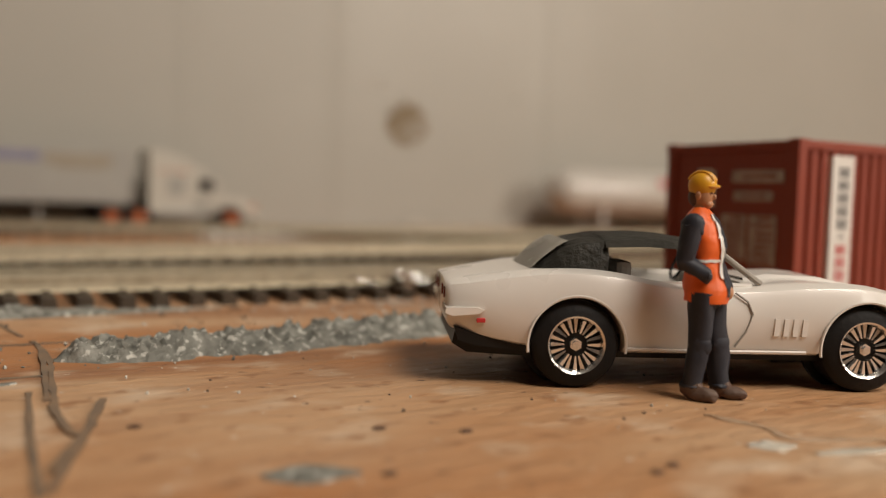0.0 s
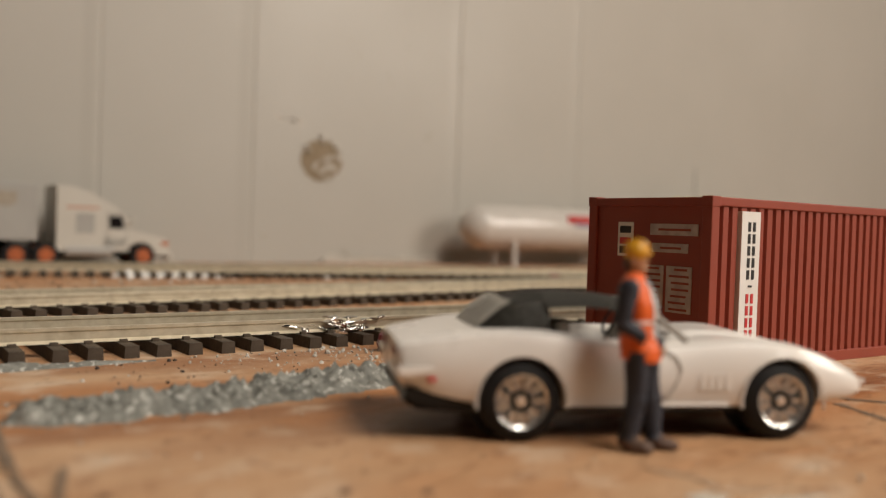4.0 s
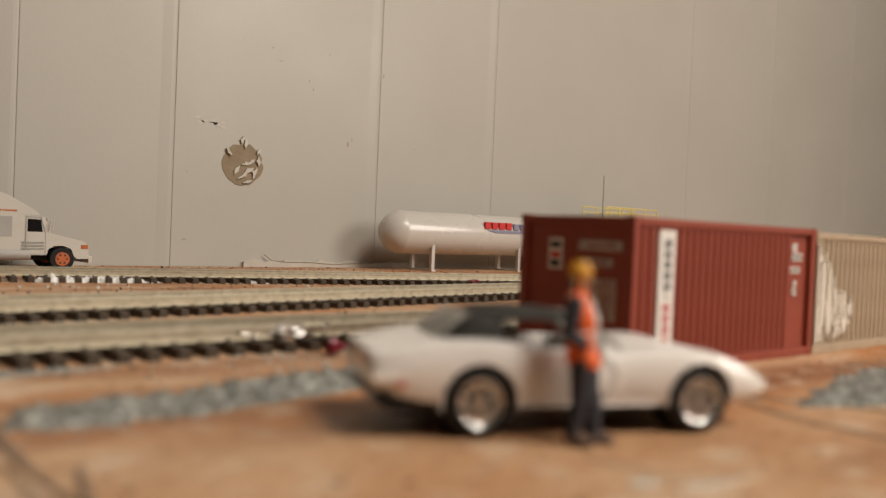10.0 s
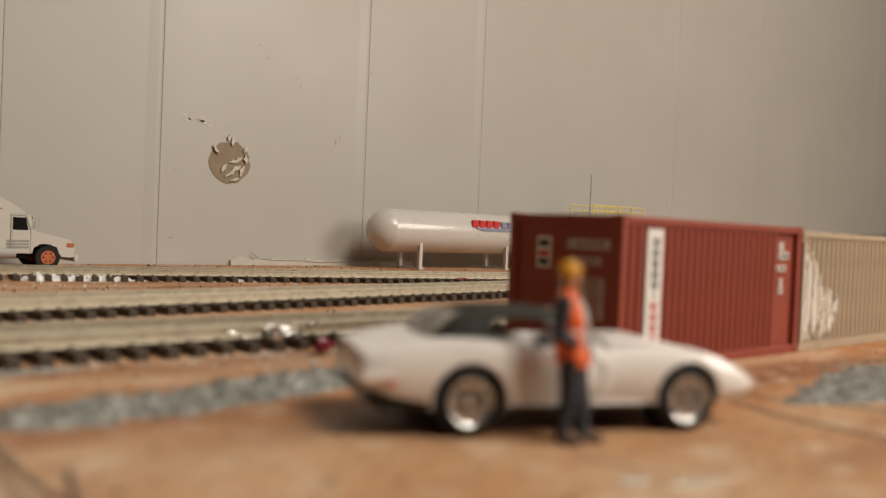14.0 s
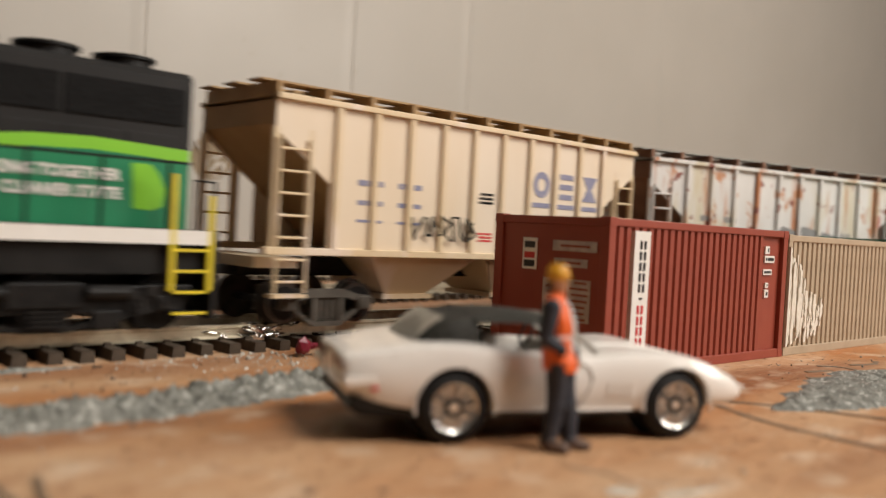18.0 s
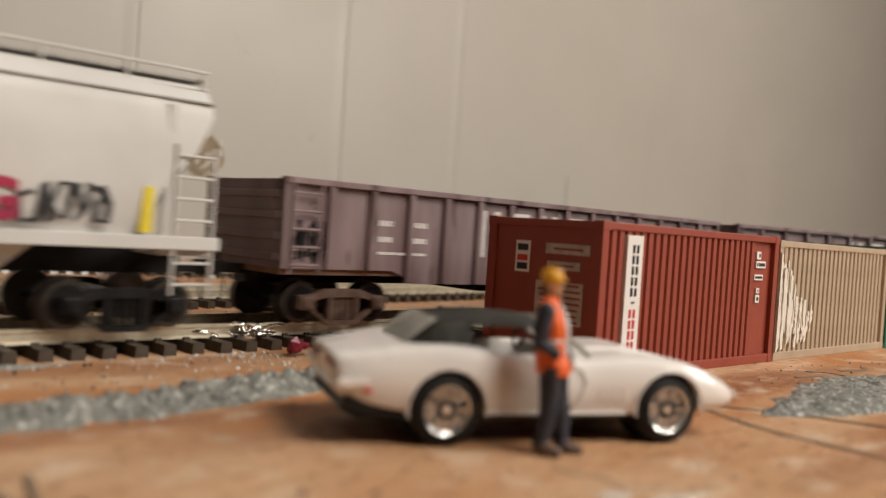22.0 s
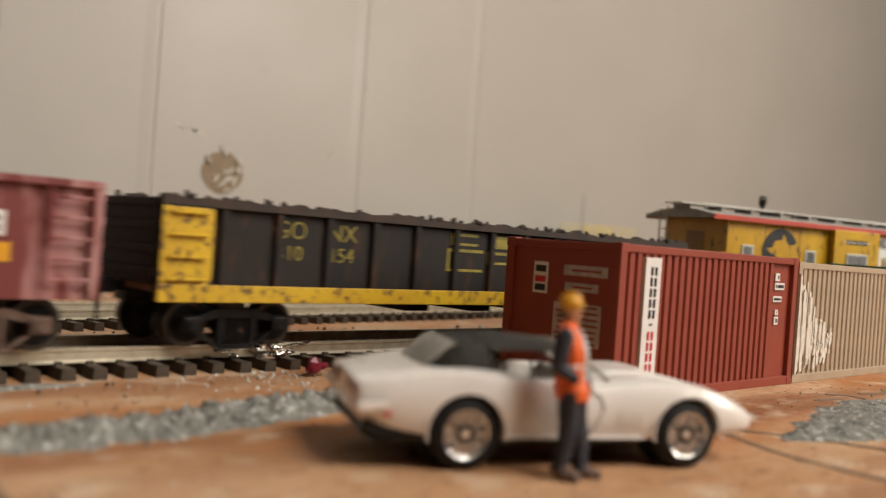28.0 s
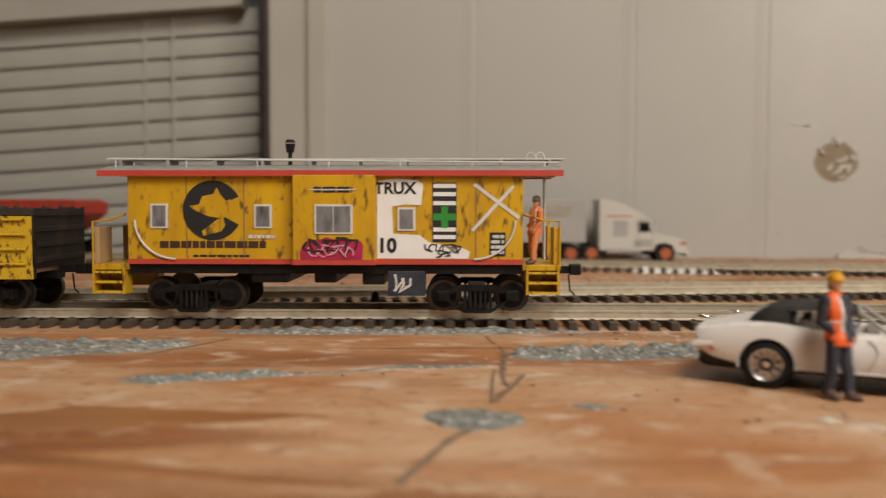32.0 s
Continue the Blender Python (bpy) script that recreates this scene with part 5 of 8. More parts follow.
for rel, seed in ((-71.35, 3), (-53.95, 4)):
    g = gondola(rel, 16.3, M["gondola_brown"], "weathered plum-brown gondola with large white trade letters", 15, seed=seed)
    # six broad white blocks for the trade name
    step = 16.14 / 15
    for k in range(6):
        x = 0.08 + step * (5 + k) + 0.11
        z0, z1, y = 2.0, 3.12, -1.512
        bm = new_bm()
        a, b, q, h = x - 0.06, x + step - 0.44, 0.21, z1 - z0
        if k in (0, 2):
            bx(bm, a, a + q, y, -1.5, z0, z1)
            bx(bm, b - q, b, y, -1.5, z0, z1)
        elif k in (1, 3):
            for c in (0.0, 0.38, 0.76):
                bx(bm, a, b, y, -1.5, z0 + c * h, z0 + (c + 0.24) * h)
        else:
            ring = [2 * math.pi * n / 24 for n in range(24)]
            loft(bm, [[((a + b) / 2 + (b - a) / 2 * f * math.cos(t), yy, (z0 + z1) / 2 + h / 2 * g * math.sin(t)) for f, g, yy in
                       ((1, 1, -1.5), (1, 1, y), (0.42, 0.58, y), (0.42, 0.58, -1.5))] for t in ring + ring[:1]])
        part("trade_mark", bm, M["pale_print"], g)
    near_print(g, "marking", M["pale_print"], 2.45, 2.85, 2.55, 2.75, 1, seed=seed)
    near_print(g, "marking", M["pale_print"], 3.4, 3.85, 2.55, 2.75, 1, seed=seed + 1)
    near_print(g, "marking", M["pale_print"], 2.45, 2.85, 2.2, 2.4, 1, seed=seed + 2)
    near_print(g, "marking", M["pale_print"], 3.4, 3.85, 2.2, 2.4, 1, seed=seed + 3)
    near_print(g, "marking", M["pale_print"], 2.45, 3.85, 1.95, 2.05, 1, seed=seed + 4, words=4)
    near_print(g, "marking", M["patch_grey"], 12.8, 13.3, 2.55, 2.85, 4, seed=seed + 5)
    near_print(g, "marking", M["patch_grey"], 14.0, 14.35, 2.6, 2.8, 3, seed=seed + 6)
    bm = new_bm()
    bx(bm, 14.2, 15.0, -1.512, -1.5, 1.98, 2.02)
    bx(bm, 0.3, 1.1, -1.512, -1.5, 1.98, 2.02)
    part("stripe", bm, M["pale_print"], g)
    if seed == 3:
        squiggle(g, M["grille"], 0.35, 1.05, 1.75, 2.6, -1.515, 77, 10, 0.03)
    else:
        scrap_load(g, 16.3, 3.5, 9, M["pale_metal"])

mar = gondola(-36.65, 16.5, M["maroon"], "faded maroon gondola with rust streaks and white patches", 9, top=3.3, drop=False, seed=6)
for n, x in enumerate((0.35, 14.2)):
    bm = new_bm()
    bx(bm, x, x + 0.8, -1.515, -1.5, 2.35, 2.75)
    tag = part("label_plate", bm, M["white"], mar)
    part("print", bars(new_bm(), x + 0.05, x + 0.75, 2.4, 2.7, 2, -1.515, 61 + n), M["ink"], tag)
    bm = new_bm()
    bx(bm, x + 0.2, x + 0.9, -1.515, -1.5, 1.95, 2.25)
    part("yellow_patch", bm, M["yellow_paint"], mar)
bm = new_bm()
bx(bm, 4.4, 4.62, -1.513, -1.5, 2.05, 2.95)
bx(bm, 4.95, 5.17, -1.513, -1.5, 2.05, 2.95)
bx(bm, 4.62, 4.95, -1.513, -1.5, 2.05, 2.25)
part("trade_mark", bm, M["pale_print"], mar)

blk = gondola(-19.15, 16.6, M["charcoal"], "weathered black gondola with rusty yellow sills and ends", 14, top=3.2, drop=False, chord_mat=M["charcoal_rust"], sill_mat=M["rust_yellow"], end_mat=M["rust_yellow"], ragged=True, seed=12)
for words, size, x, z in (("GO", 0.5, 2.7, 2.75), ("NX", 0.5, 3.95, 2.75), ("310", 0.42, 2.7, 2.3), ("154", 0.42, 3.95, 2.3), ("Nationwide", 0.3, 12.75, 2.6), ("gondola", 0.3, 14.35, 2.6), ("pool", 0.3, 15.3, 2.6)):
    letters("lettering", words, size, (x, -1.512, z), (90, 0, 0), M["yellow_print"], blk, 0.006)
for x0, x1, z0, z1 in ((7.0, 7.85, 2.7, 2.98), (6.9, 8.05, 2.1, 2.62), (8.3, 9.1, 2.68, 2.98), (8.2, 9.3, 2.3, 2.6)):
    bm = new_bm()
    for box in ((x0, x1, z1 - 0.07, z1), (x0, x1, z0, z0 + 0.06), (x0, x0 + 0.08, z0 + 0.06, z1 - 0.07)):
        bx(bm, box[0], box[1], -1.512, -1.5, box[2], box[3])
    part("faded_emblem", bm, M["yellow_print"], blk)
for x0, x1, z0, z1 in ((8.45, 8.95, 2.74, 2.92), (9.75, 9.9, 2.6, 2.98), (10.0, 10.3, 2.82, 2.98), (10.0, 10.25, 2.62, 2.74), (10.4, 10.55, 2.6, 2.98), (9.75, 10.5, 2.36, 2.46), (9.8, 10.5, 2.18, 2.27), (9.85, 10.45, 2.02, 2.1), (11.1, 11.55, 2.14, 2.22), (12.0, 12.25, 2.1, 2.34), (12.33, 12.55, 2.1, 2.34)):
    part("faded_emblem", bx(new_bm(), x0, x1, -1.512, -1.5, z0, z1), M["yellow_print"], blk)

for z0 in (1.72, 2.12):
    bm = new_bm()
    bx(bm, 13.75, 14.3, -1.512, -1.5, z0, z0 + 0.34)
    tag = part("label_plate", bm, M["patch_grey"], blk)
    part("print", bars(new_bm(), 13.8, 14.25, z0 + 0.04, z0 + 0.3, 3, -1.512, int(z0 * 50)), M["ink"], tag)


# ---- caboose ----
M["bright_green"] = material("bright_green_paint", (0.03, 0.26, 0.03), 0.5, second=(0.02, 0.18, 0.025), scale=300)
M["dark_print"] = material("dark_brown_print", (0.05, 0.022, 0.014), 0.55)
def caboose():
    car = start_car("caboose", "stained yellow bay-window caboose with red trim and painted tags", 0.0, 10.6)
    L, w, lo, top = 10.6, 1.5, 1.78, 4.16
    Y = M["caboose_yellow"]
    bm = new_bm()
    bx(bm, 0, L, -w, w, lo, top, 0.015)
    part("body", bm, Y, car, "stained yellow body")
    for s in (-1, 1):
        bm = new_bm()
        bx(bm, 4.5, 6.7, s * w, s * (w + 0.24), lo, top - 0.02, 0.02)
        part("bay", bm, Y, car, "projecting side bay")
        for k in (1.6, 3.15, 7.35, 8.2, 9.35):
            bm = new_bm()
            bx(bm, k - 0.012, k + 0.012, s * w, s * (w + 0.012), lo + 0.16, top - 0.06)
            part("panel_seam", bm, M["rust_brown"], car)
        for a, b, o in ((0.0, 4.5, 0.012), (4.5, 6.7, 0.252), (6.7, L, 0.012)):
            bm = new_bm()
            bx(bm, a, b, s * w, s * (w + o), lo - 0.02, lo + 0.12)
            part("red_sill", bm, M["caboose_red"], car)
        for x0, x1, z0, z1, o, panes in ((0.62, 1.1, 2.72, 3.38, 0.0, 1), (3.42, 3.9, 2.72, 3.36, 0.0, 1), (5.08, 6.1, 2.58, 3.36, 0.24, 2), (7.26, 7.74, 2.66, 3.28, 0.0, 1)):
            y0 = s * (w + o)
            bm = new_bm()
            bx(bm, x0, x1, y0, y0 + s * 0.035, z0, z1, 0.01)
            frame_ob = part("window", bm, M["pale_metal"], car)
            for p in range(panes):
                wd = (x1 - x0 - 0.1) / panes
                bm = new_bm()
                bx(bm, x0 + 0.06 + wd * p, x0 + 0.04 + wd * (p + 1), y0 + s * 0.035, y0 + s * 0.042, z0 + 0.05, z1 - 0.05)
                part("pane", bm, M["window_grey"], frame_ob)
    # roof, fascia, running boards, chimney
    bm = new_bm()
    plate(bm, [(-w - 0.16, top), (-w - 0.16, top + 0.1), (-0.8, top + 0.26), (0, top + 0.31), (0.8, top + 0.26), (w + 0.16, top + 0.1), (w + 0.16, top)], -0.75, L + 1.05, "x")
    part("roof", bm, M["grey_metal"], car, "worn grey roof")
    for s in (-1, 1):
        bm = new_bm()
        bx(bm, -0.75, L + 1.05, s * (w + 0.13), s * (w + 0.185), top - 0.05, top + 0.11, 0.01)
        part("red_fascia", bm, M["caboose_red"], car)
    for y0, y1 in ((-0.42, -0.16), (-0.13, 0.13), (0.16, 0.42)):
        bm = new_bm()
        bx(bm, -1.0, L + 1.2, y0, y1, top + 0.44, top + 0.48)
        part("running_board", bm, M["pale_metal"], car)
    for k in range(10):
        bm = new_bm()
        x = -0.6 + (L + 1.4) * k / 9
        bx(bm, x - 0.04, x + 0.04, -0.42, 0.42, top + 0.22, top + 0.44)
        part("board_saddle", bm, M["grey_metal"], car)
    bm = new_bm()
    rod(bm, (-0.7, -1.0, top + 0.45), (L + 1.0, -1.0, top + 0.33), 0.025, 6)
    part("roof_hand_rail", bm, M["pale_metal"], car)
    for k in range(7):
        bm = new_bm()
        x = -0.5 + (L + 1.1) * k / 6
        rod(bm, (x, -1.0, top + 0.2), (x, -1.0, top + 0.44 - 0.02 * k), 0.02, 5)
        part("rail_post", bm, M["pale_metal"], car)
    for x in (L + 0.25, L + 0.5):
        bm = new_bm()
        ang = [math.pi * k / 8 for k in range(9)]
        wire(bm, [(x + 0.13 * math.cos(a), -0.7, top + 0.42 + 0.2 * math.sin(a)) for a in ang], 0.022, 6)
        part("grab_hoop", bm, M["pale_metal"], car)
    bm = new_bm()
    rod(bm, (3.9, 1.0, top + 0.25), (3.9, 1.0, top + 0.8), 0.06, 10)
    rod(bm, (3.9, 1.0, top + 0.72), (3.9, 1.0, top + 0.98), 0.11, 12, 0.15)
    rod(bm, (3.9, 1.0, top + 1.02), (3.9, 1.0, top + 1.1), 0.16, 12, 0.1)
    part("chimney", bm, M["truck_black"], car)
    # ends: platforms, steps, railings, ladders
    for x, e in ((0.0, -1), (L, 1)):
        bm = new_bm()
        bx(bm, x, x + e * 1.0, -w, w, 1.6, 1.76, 0.02)
        part("end_platform", bm, Y, car)
        bm = new_bm()
        bx(bm, x - e * 0.01, x + e * 0.02, -0.42, 0.42, 1.8, 3.75)
        part("end_door", bm, M["slope_tan"], car)
        for s in (-1, 1):
            steps = new_bm()
            for xx in (x + e * 0.12, x + e * 0.94):
                bx(steps, xx - 0.03, xx + 0.03, s * 1.0, s * (w + 0.05), 0.95, 1.76)
            part("step_sides", steps, Y, car)
            for k in range(3):
                bm = new_bm()
                bx(bm, x + e * 0.14, x + e * 0.92, s * (1.05 + 0.06 * k), s * (w + 0.06), 0.97 + 0.27 * k, 1.03 + 0.27 * k)
                part("step", bm, M["rust_yellow"], car)
            bm = new_bm()
            bx(bm, x + e * 0.14, x + e * 0.92, s * 1.0, s * 1.04, 0.95, 1.7)
            part("step_back", bm, Y, car)
            bm = new_bm()
            bx(bm, x + e * 0.82, x + e * 0.96, s * 0.55, s * 1.42, 1.76, 2.75, 0.03)
            part("end_panel", bm, M["slope_tan"] if e < 0 else Y, car)
            bm = new_bm()
            wire(bm, [(x + e * 0.98, s * 1.45, 1.7), (x + e * 0.98, s * 1.45, 2.9), (x + e * 0.5, s * 1.47, 2.95), (x + e * 0.05, s * 1.5, 3.1)], 0.03, 6)
            part("hand_rail", bm, Y, car)
            bm = new_bm()
            ang = [radians(a) for a in range(180, 272, 10)] if e < 0 else [radians(a) for a in range(-90, 2, 10)]
            cx = 1.3 if e < 0 else L - 1.3
            wire(bm, [(cx + 1.1 * math.cos(a), s * (w + 0.05), 2.95 + 1.05 * math.sin(a)) for a in ang], 0.03, 6)
            part("curved_grab_iron", bm, M["pale_metal"], car)
        ob = ladder(car, -0.18, 0.18, 0, 1.7, top + 0.4, 9, M["pale_metal"], 0.028)
        ob.matrix_basis = pose((x + e * 0.75) * C, 0.75 * C, 0, 0, 0, 90)
    coupler(car, -0.9, -1, M["truck_black"])
    coupler(car, L + 0.9, 1, M["truck_black"])
    # underframe
    bm = new_bm()
    bx(bm, 0.0, L, -w + 0.1, w - 0.1, 1.5, 1.76)
    part("underframe", bm, M["truck_black"], car)
    for x0, x1, z0 in ((3.3, 4.3, 1.25), (5.0, 5.6, 1.25), (6.3, 6.9, 1.2)):
        bm = new_bm()
        bx(bm, x0, x1, -1.35, 1.35, z0, 1.55, 0.05)
        part("underfloor_box", bm, M["truck_black"], car)
    bm = new_bm()
    bx(bm, 7.0, 8.0, -1.5, -0.9, 0.92, 1.58, 0.03)
    box_ob = part("battery_box", bm, M["navy"], car, "dark blue battery box with white scrawl")
    squiggle(box_ob, M["pale_print"], 7.1, 7.6, 1.0, 1.5, -1.515, 5, 4, 0.03)
    bogie(car, 1.7, M["truck_black"])
    bogie(car, 9.4, M["truck_black"])
    # round dark emblem with a yellow shape in it
    bm = new_bm()
    cx, cz, r = 2.3, 3.2, 0.8
    plate(bm, [(cx + r * math.cos(a), cz + r * math.sin(a)) for a in [radians(d) for d in range(28, 333, 8)]] + [(cx + 0.36, cz - 0.2), (cx + 0.36, cz + 0.2)], -w - 0.014, -w)
    emblem = part("emblem", bm, M["ink"], car)
    bm = new_bm()
    plate(bm, [(cx - 0.62, cz + 0.12), (cx - 0.36, cz + 0.16), (cx - 0.26, cz + 0.38), (cx + 0.04, cz + 0.44), (cx + 0.12, cz + 0.62), (cx + 0.22, cz + 0.42), (cx + 0.36, cz + 0.26), (cx + 0.5, cz + 0.3), (cx + 0.5, cz - 0.22), (cx + 0.3, cz - 0.18),
               (cx + 0.1, cz - 0.26), (cx + 0.02, cz - 0.42), (cx - 0.3, cz - 0.56), (cx - 0.24, cz - 0.68), (cx + 0.24, cz - 0.56), (cx + 0.34, cz - 0.4), (cx + 0.3, cz - 0.22), (cx - 0.1, cz - 0.16), (cx - 0.42, cz - 0.02)], -w - 0.02, -w - 0.013)
    part("emblem_shape", bm, M["caboose_yellow"], emblem)
    near_print(car, "trade_mark", M["dark_print"], 0.85, 3.75, 2.13, 2.44, 1, y=-w, seed=12, words=10)
    near_print(car, "marking", M["ink"], 1.75, 3.3, 1.93, 2.03, 1, y=-w, seed=13, words=7)
    near_print(car, "trade_mark", M["ink"], 5.05, 6.1, 3.62, 3.88, 1, y=-w - 0.24, seed=14, words=3)
    part("white_stroke", bx(new_bm(), 4.95, 6.2, -w - 0.258, -w - 0.248, 3.735, 3.765), M["pale_print"], car)
    near_print(car, "scrawl", M["pale_print"], 3.25, 4.0, 2.42, 2.58, 1, y=-w - 0.02, seed=15, words=6)
    bm = new_bm()
    plate(bm, [(4.72, 1.9), (6.35, 1.9), (6.38, 2.28), (6.3, 2.4), (6.1, 2.36), (5.9, 2.48), (5.7, 2.4), (5.4, 2.5), (5.2, 2.42), (4.95, 2.44), (4.78, 2.3), (4.7, 2.1)], -w - 0.262, -w - 0.25)
    part("graffiti", bm, M["pink_graffiti"], car)
    squiggle(car, M["pale_pink"], 4.9, 6.2, 1.97, 2.3, -w - 0.285, 41, 9, 0.016)
    squiggle(car, M["ink"], 4.75, 6.3, 2.1, 2.48, -w - 0.285, 42, 9, 0.03)
    # white painted field
    bm = new_bm()
    plate(bm, [(6.72, 1.92), (9.15, 1.92), (9.2, 2.1), (9.0, 2.2), (8.75, 2.24), (8.4, 2.3), (8.1, 2.36), (7.85, 2.55), (7.15, 2.58), (7.12, 3.3), (7.45, 3.36), (7.9, 3.34), (7.95, 3.9), (7.8, 4.0), (7.3, 4.05), (6.95, 4.02), (6.72, 3.96)], -w - 0.013, -w)
    part("white_field", bm, M["white"], car)
    letters("lettering", "TRUX", 0.42, (7.2, -w - 0.02, 3.78), (90, 0, 0), M["ink"], car, 0.008, bold=0.012)
    letters("lettering", "10", 0.52, (6.98, -w - 0.02, 2.25), (90, 0, 0), M["ink"], car, 0.008, bold=0.02)
    squiggle(car, M["ink"], 8.05, 8.95, 2.08, 2.3, -w - 0.03, 43, 9, 0.016)
    squiggle(car, M["ink"], 8.3, 8.7, 1.96, 2.08, -w - 0.03, 44, 3, 0.018)
    bm = new_bm()
    bx(bm, 8.2, 8.84, -w - 0.012, -w, 2.36, 3.94)
    sq = part("black_panel", bm, M["ink"], car)
    for z0 in (2.44, 2.64, 3.34, 3.58, 3.8):
        bm = new_bm()
        bx(bm, 8.22, 8.82, -w - 0.018, -w - 0.012, z0, z0 + 0.11)
        part("white_bar", bm, M["white"], sq)
    bm = new_bm()
    plate(bm, [(8.22, 2.94), (8.43, 2.94), (8.43, 2.74), (8.61, 2.74), (8.61, 2.94), (8.82, 2.94), (8.82, 3.12), (8.61, 3.12), (8.61, 3.31), (8.43, 3.31), (8.43, 3.12), (8.22, 3.12)], -w - 0.024, -w - 0.012)
    part("green_cross", bm, M["bright_green"], sq)
    for a, b in (((9.3, 3.9), (10.5, 3.0)), ((9.25, 2.66), (10.35, 3.85))):
        d = Vector((b[0] - a[0], b[1] - a[1])).normalized()
        n = (-d.y * 0.045, d.x * 0.045)
        bm = new_bm()
        plate(bm, [(a[0] - n[0], a[1] - n[1]), (b[0] - n[0], b[1] - n[1]), (b[0] + n[0], b[1] + n[1]), (a[0] + n[0], a[1] + n[1])], -w - 0.014 - 0.006 * (a[1] > 3), -w)
        part("white_stroke", bm, M["pale_print"], car)
    bm = new_bm()
    bx(bm, 9.72, 10.14, -w - 0.014, -w, 1.98, 2.62)
    tag = part("label_plate", bm, M["ink"], car)
    part("print", bars(new_bm(), 9.75, 10.11, 2.02, 2.58, 4, -w - 0.014, 17), M["pale_print"], tag)
    return car


caboose()
rider = figurine("worker_figurine", 0, 0, 0, 180, 0.82, "small painted worker figurine in orange standing on the caboose platform", "orange_suit", "brown")


# ---- locomotive ----
def locomotive():
    car = start_car("locomotive", "black diesel locomotive with green and lime waves along the hood", -133.0, 23.1)
    B = M["loco_black"]
    hy, hz = 1.0, 5.18
    bm = new_bm()
    bx(bm, 3.02, 20.1, -1.5, 1.5, 2.05, 2.3, 0.02)
    part("walkway", bm, B, car)
    for s in (-1, 1):
        bm = new_bm()
        bx(bm, 3.02, 20.1, s * 1.5, s * 1.53, 2.04, 2.3)
        part("white_stripe", bm, M["white"], car)
    bm = new_bm()
    plate(bm, [(-hy, 2.3), (-hy, hz - 0.12), (-hy + 0.12, hz), (hy - 0.12, hz), (hy, hz - 0.12), (hy, 2.3)], 7.3, 19.8, "x")
    part("long_hood", bm, B, car)
    bm = new_bm()
    plate(bm, [(-hy, 2.3), (-hy, 3.72), (-hy + 0.14, 3.86), (hy - 0.14, 3.86), (hy, 3.72), (hy, 2.3)], 3.5, 5.2, "x")
    part("short_nose", bm, B, car)
    bm = new_bm()
    plate(bm, [(-hy - 0.004, 4.3), (-hy - 0.004, 5.3), (-hy + 0.1, 5.4), (hy - 0.1, 5.4), (hy + 0.004, 5.3), (hy + 0.004, 4.3)], 7.75, 9.7, "x")
    part("blower_housing", bm, B, car)
    bm = new_bm()
    plate(bm, [(-1.5, 2.3), (-1.5, 4.72), (-1.05, 5.16), (1.05, 5.16), (1.5, 4.72), (1.5, 2.3)], 5.1, 7.35, "x")
    part("cab", bm, B, car)
    for k in range(3):
        bm = new_bm()
        bx(bm, 5.15, 7.3, -1.53, -1.5, 4.42 + 0.07 * k, 4.45 + 0.07 * k)
        part("cab_moulding", bm, B, car)
    for s in (-1, 1):
        bm = new_bm()
        bx(bm, 5.72, 6.75, s * 1.5, s * 1.53, 3.72, 4.36, 0.01)
        win = part("side_window", bm, M["grey_metal"], car)
        for a, b in ((5.78, 6.14), (6.34, 6.7)):
            bm = new_bm()
            bx(bm, a, b, s * 1.53, s * 1.536, 3.78, 4.3)
            part("pane", bm, M["glass_dark"], win)
        bm = new_bm()
        bx(bm, 6.16, 6.3, s * 1.53, s * 1.537, 3.78, 4.3)
        part("pane", bm, M["white"], win)
        bm = new_bm()
        bx(bm, 5.085, 5.1, s * 0.35, s * 1.25, 4.05, 4.55)
        part("windscreen", bm, M["glass_dark"], car)
        bm = new_bm()
        bx(bm, 5.06, 5.1, s * 0.45, s * 1.05, 4.7, 4.98, 0.02)
        nb = part("number_board", bm, M["grey_metal"], car)
        letters("print", "4715", 0.26, (5.055, s * 0.75, 4.84), (90, 0, -90), M["white"], nb, 0.006, bold=0.01)
    for z in (4.6, 4.83):
        bm = new_bm()
        rod(bm, (5.0, -0.16, z), (5.1, -0.16, z), 0.09, 14)
        part("headlamp", bm, M["headlamp"], car)
    letters("lettering", "4715", 0.54, (6.2, -1.54, 3.26), (90, 0, 0), M["white"], car, 0.01, bold=0.022, slant=0.1)
    bm = new_bm()
    for y, x1 in ((-0.18, 5.3), (0.0, 5.1), (0.18, 5.2)):
        rod(bm, (x1 + 0.6, y, 5.38), (x1 - 0.35, y, 5.38), 0.05, 8, 0.11)
    rod(bm, (5.7, 0, 5.14), (5.7, 0, 5.4), 0.05, 8)
    part("air_horn", bm, M["truck_black"], car)
    # hood fittings
    for s in (-1, 1):
        bm = new_bm()
        bx(bm, 7.85, 9.6, s * hy, s * (hy + 0.05), 4.42, 5.24, 0.01)
        part("blower_grille", bm, M["grille"], car)
        bm = new_bm()
        rod(bm, (8.38, s * 1.06, 4.02), (9.66, s * 1.06, 4.02), 0.36, 24)
        part("filter_drum", bm, B, car)
        bm = new_bm()
        bx(bm, 8.38, 9.66, s * hy, s * 1.32, 2.32, 3.62, 0.03)
        part("equipment_locker", bm, B, car)
        bm = new_bm()
        for z in (2.98, 3.3):
            bx(bm, 8.42, 9.62, s * 1.32, s * 1.335, z, z + 0.04)
        part("locker_seam", bm, M["grey_metal"], car)
        bm = new_bm()
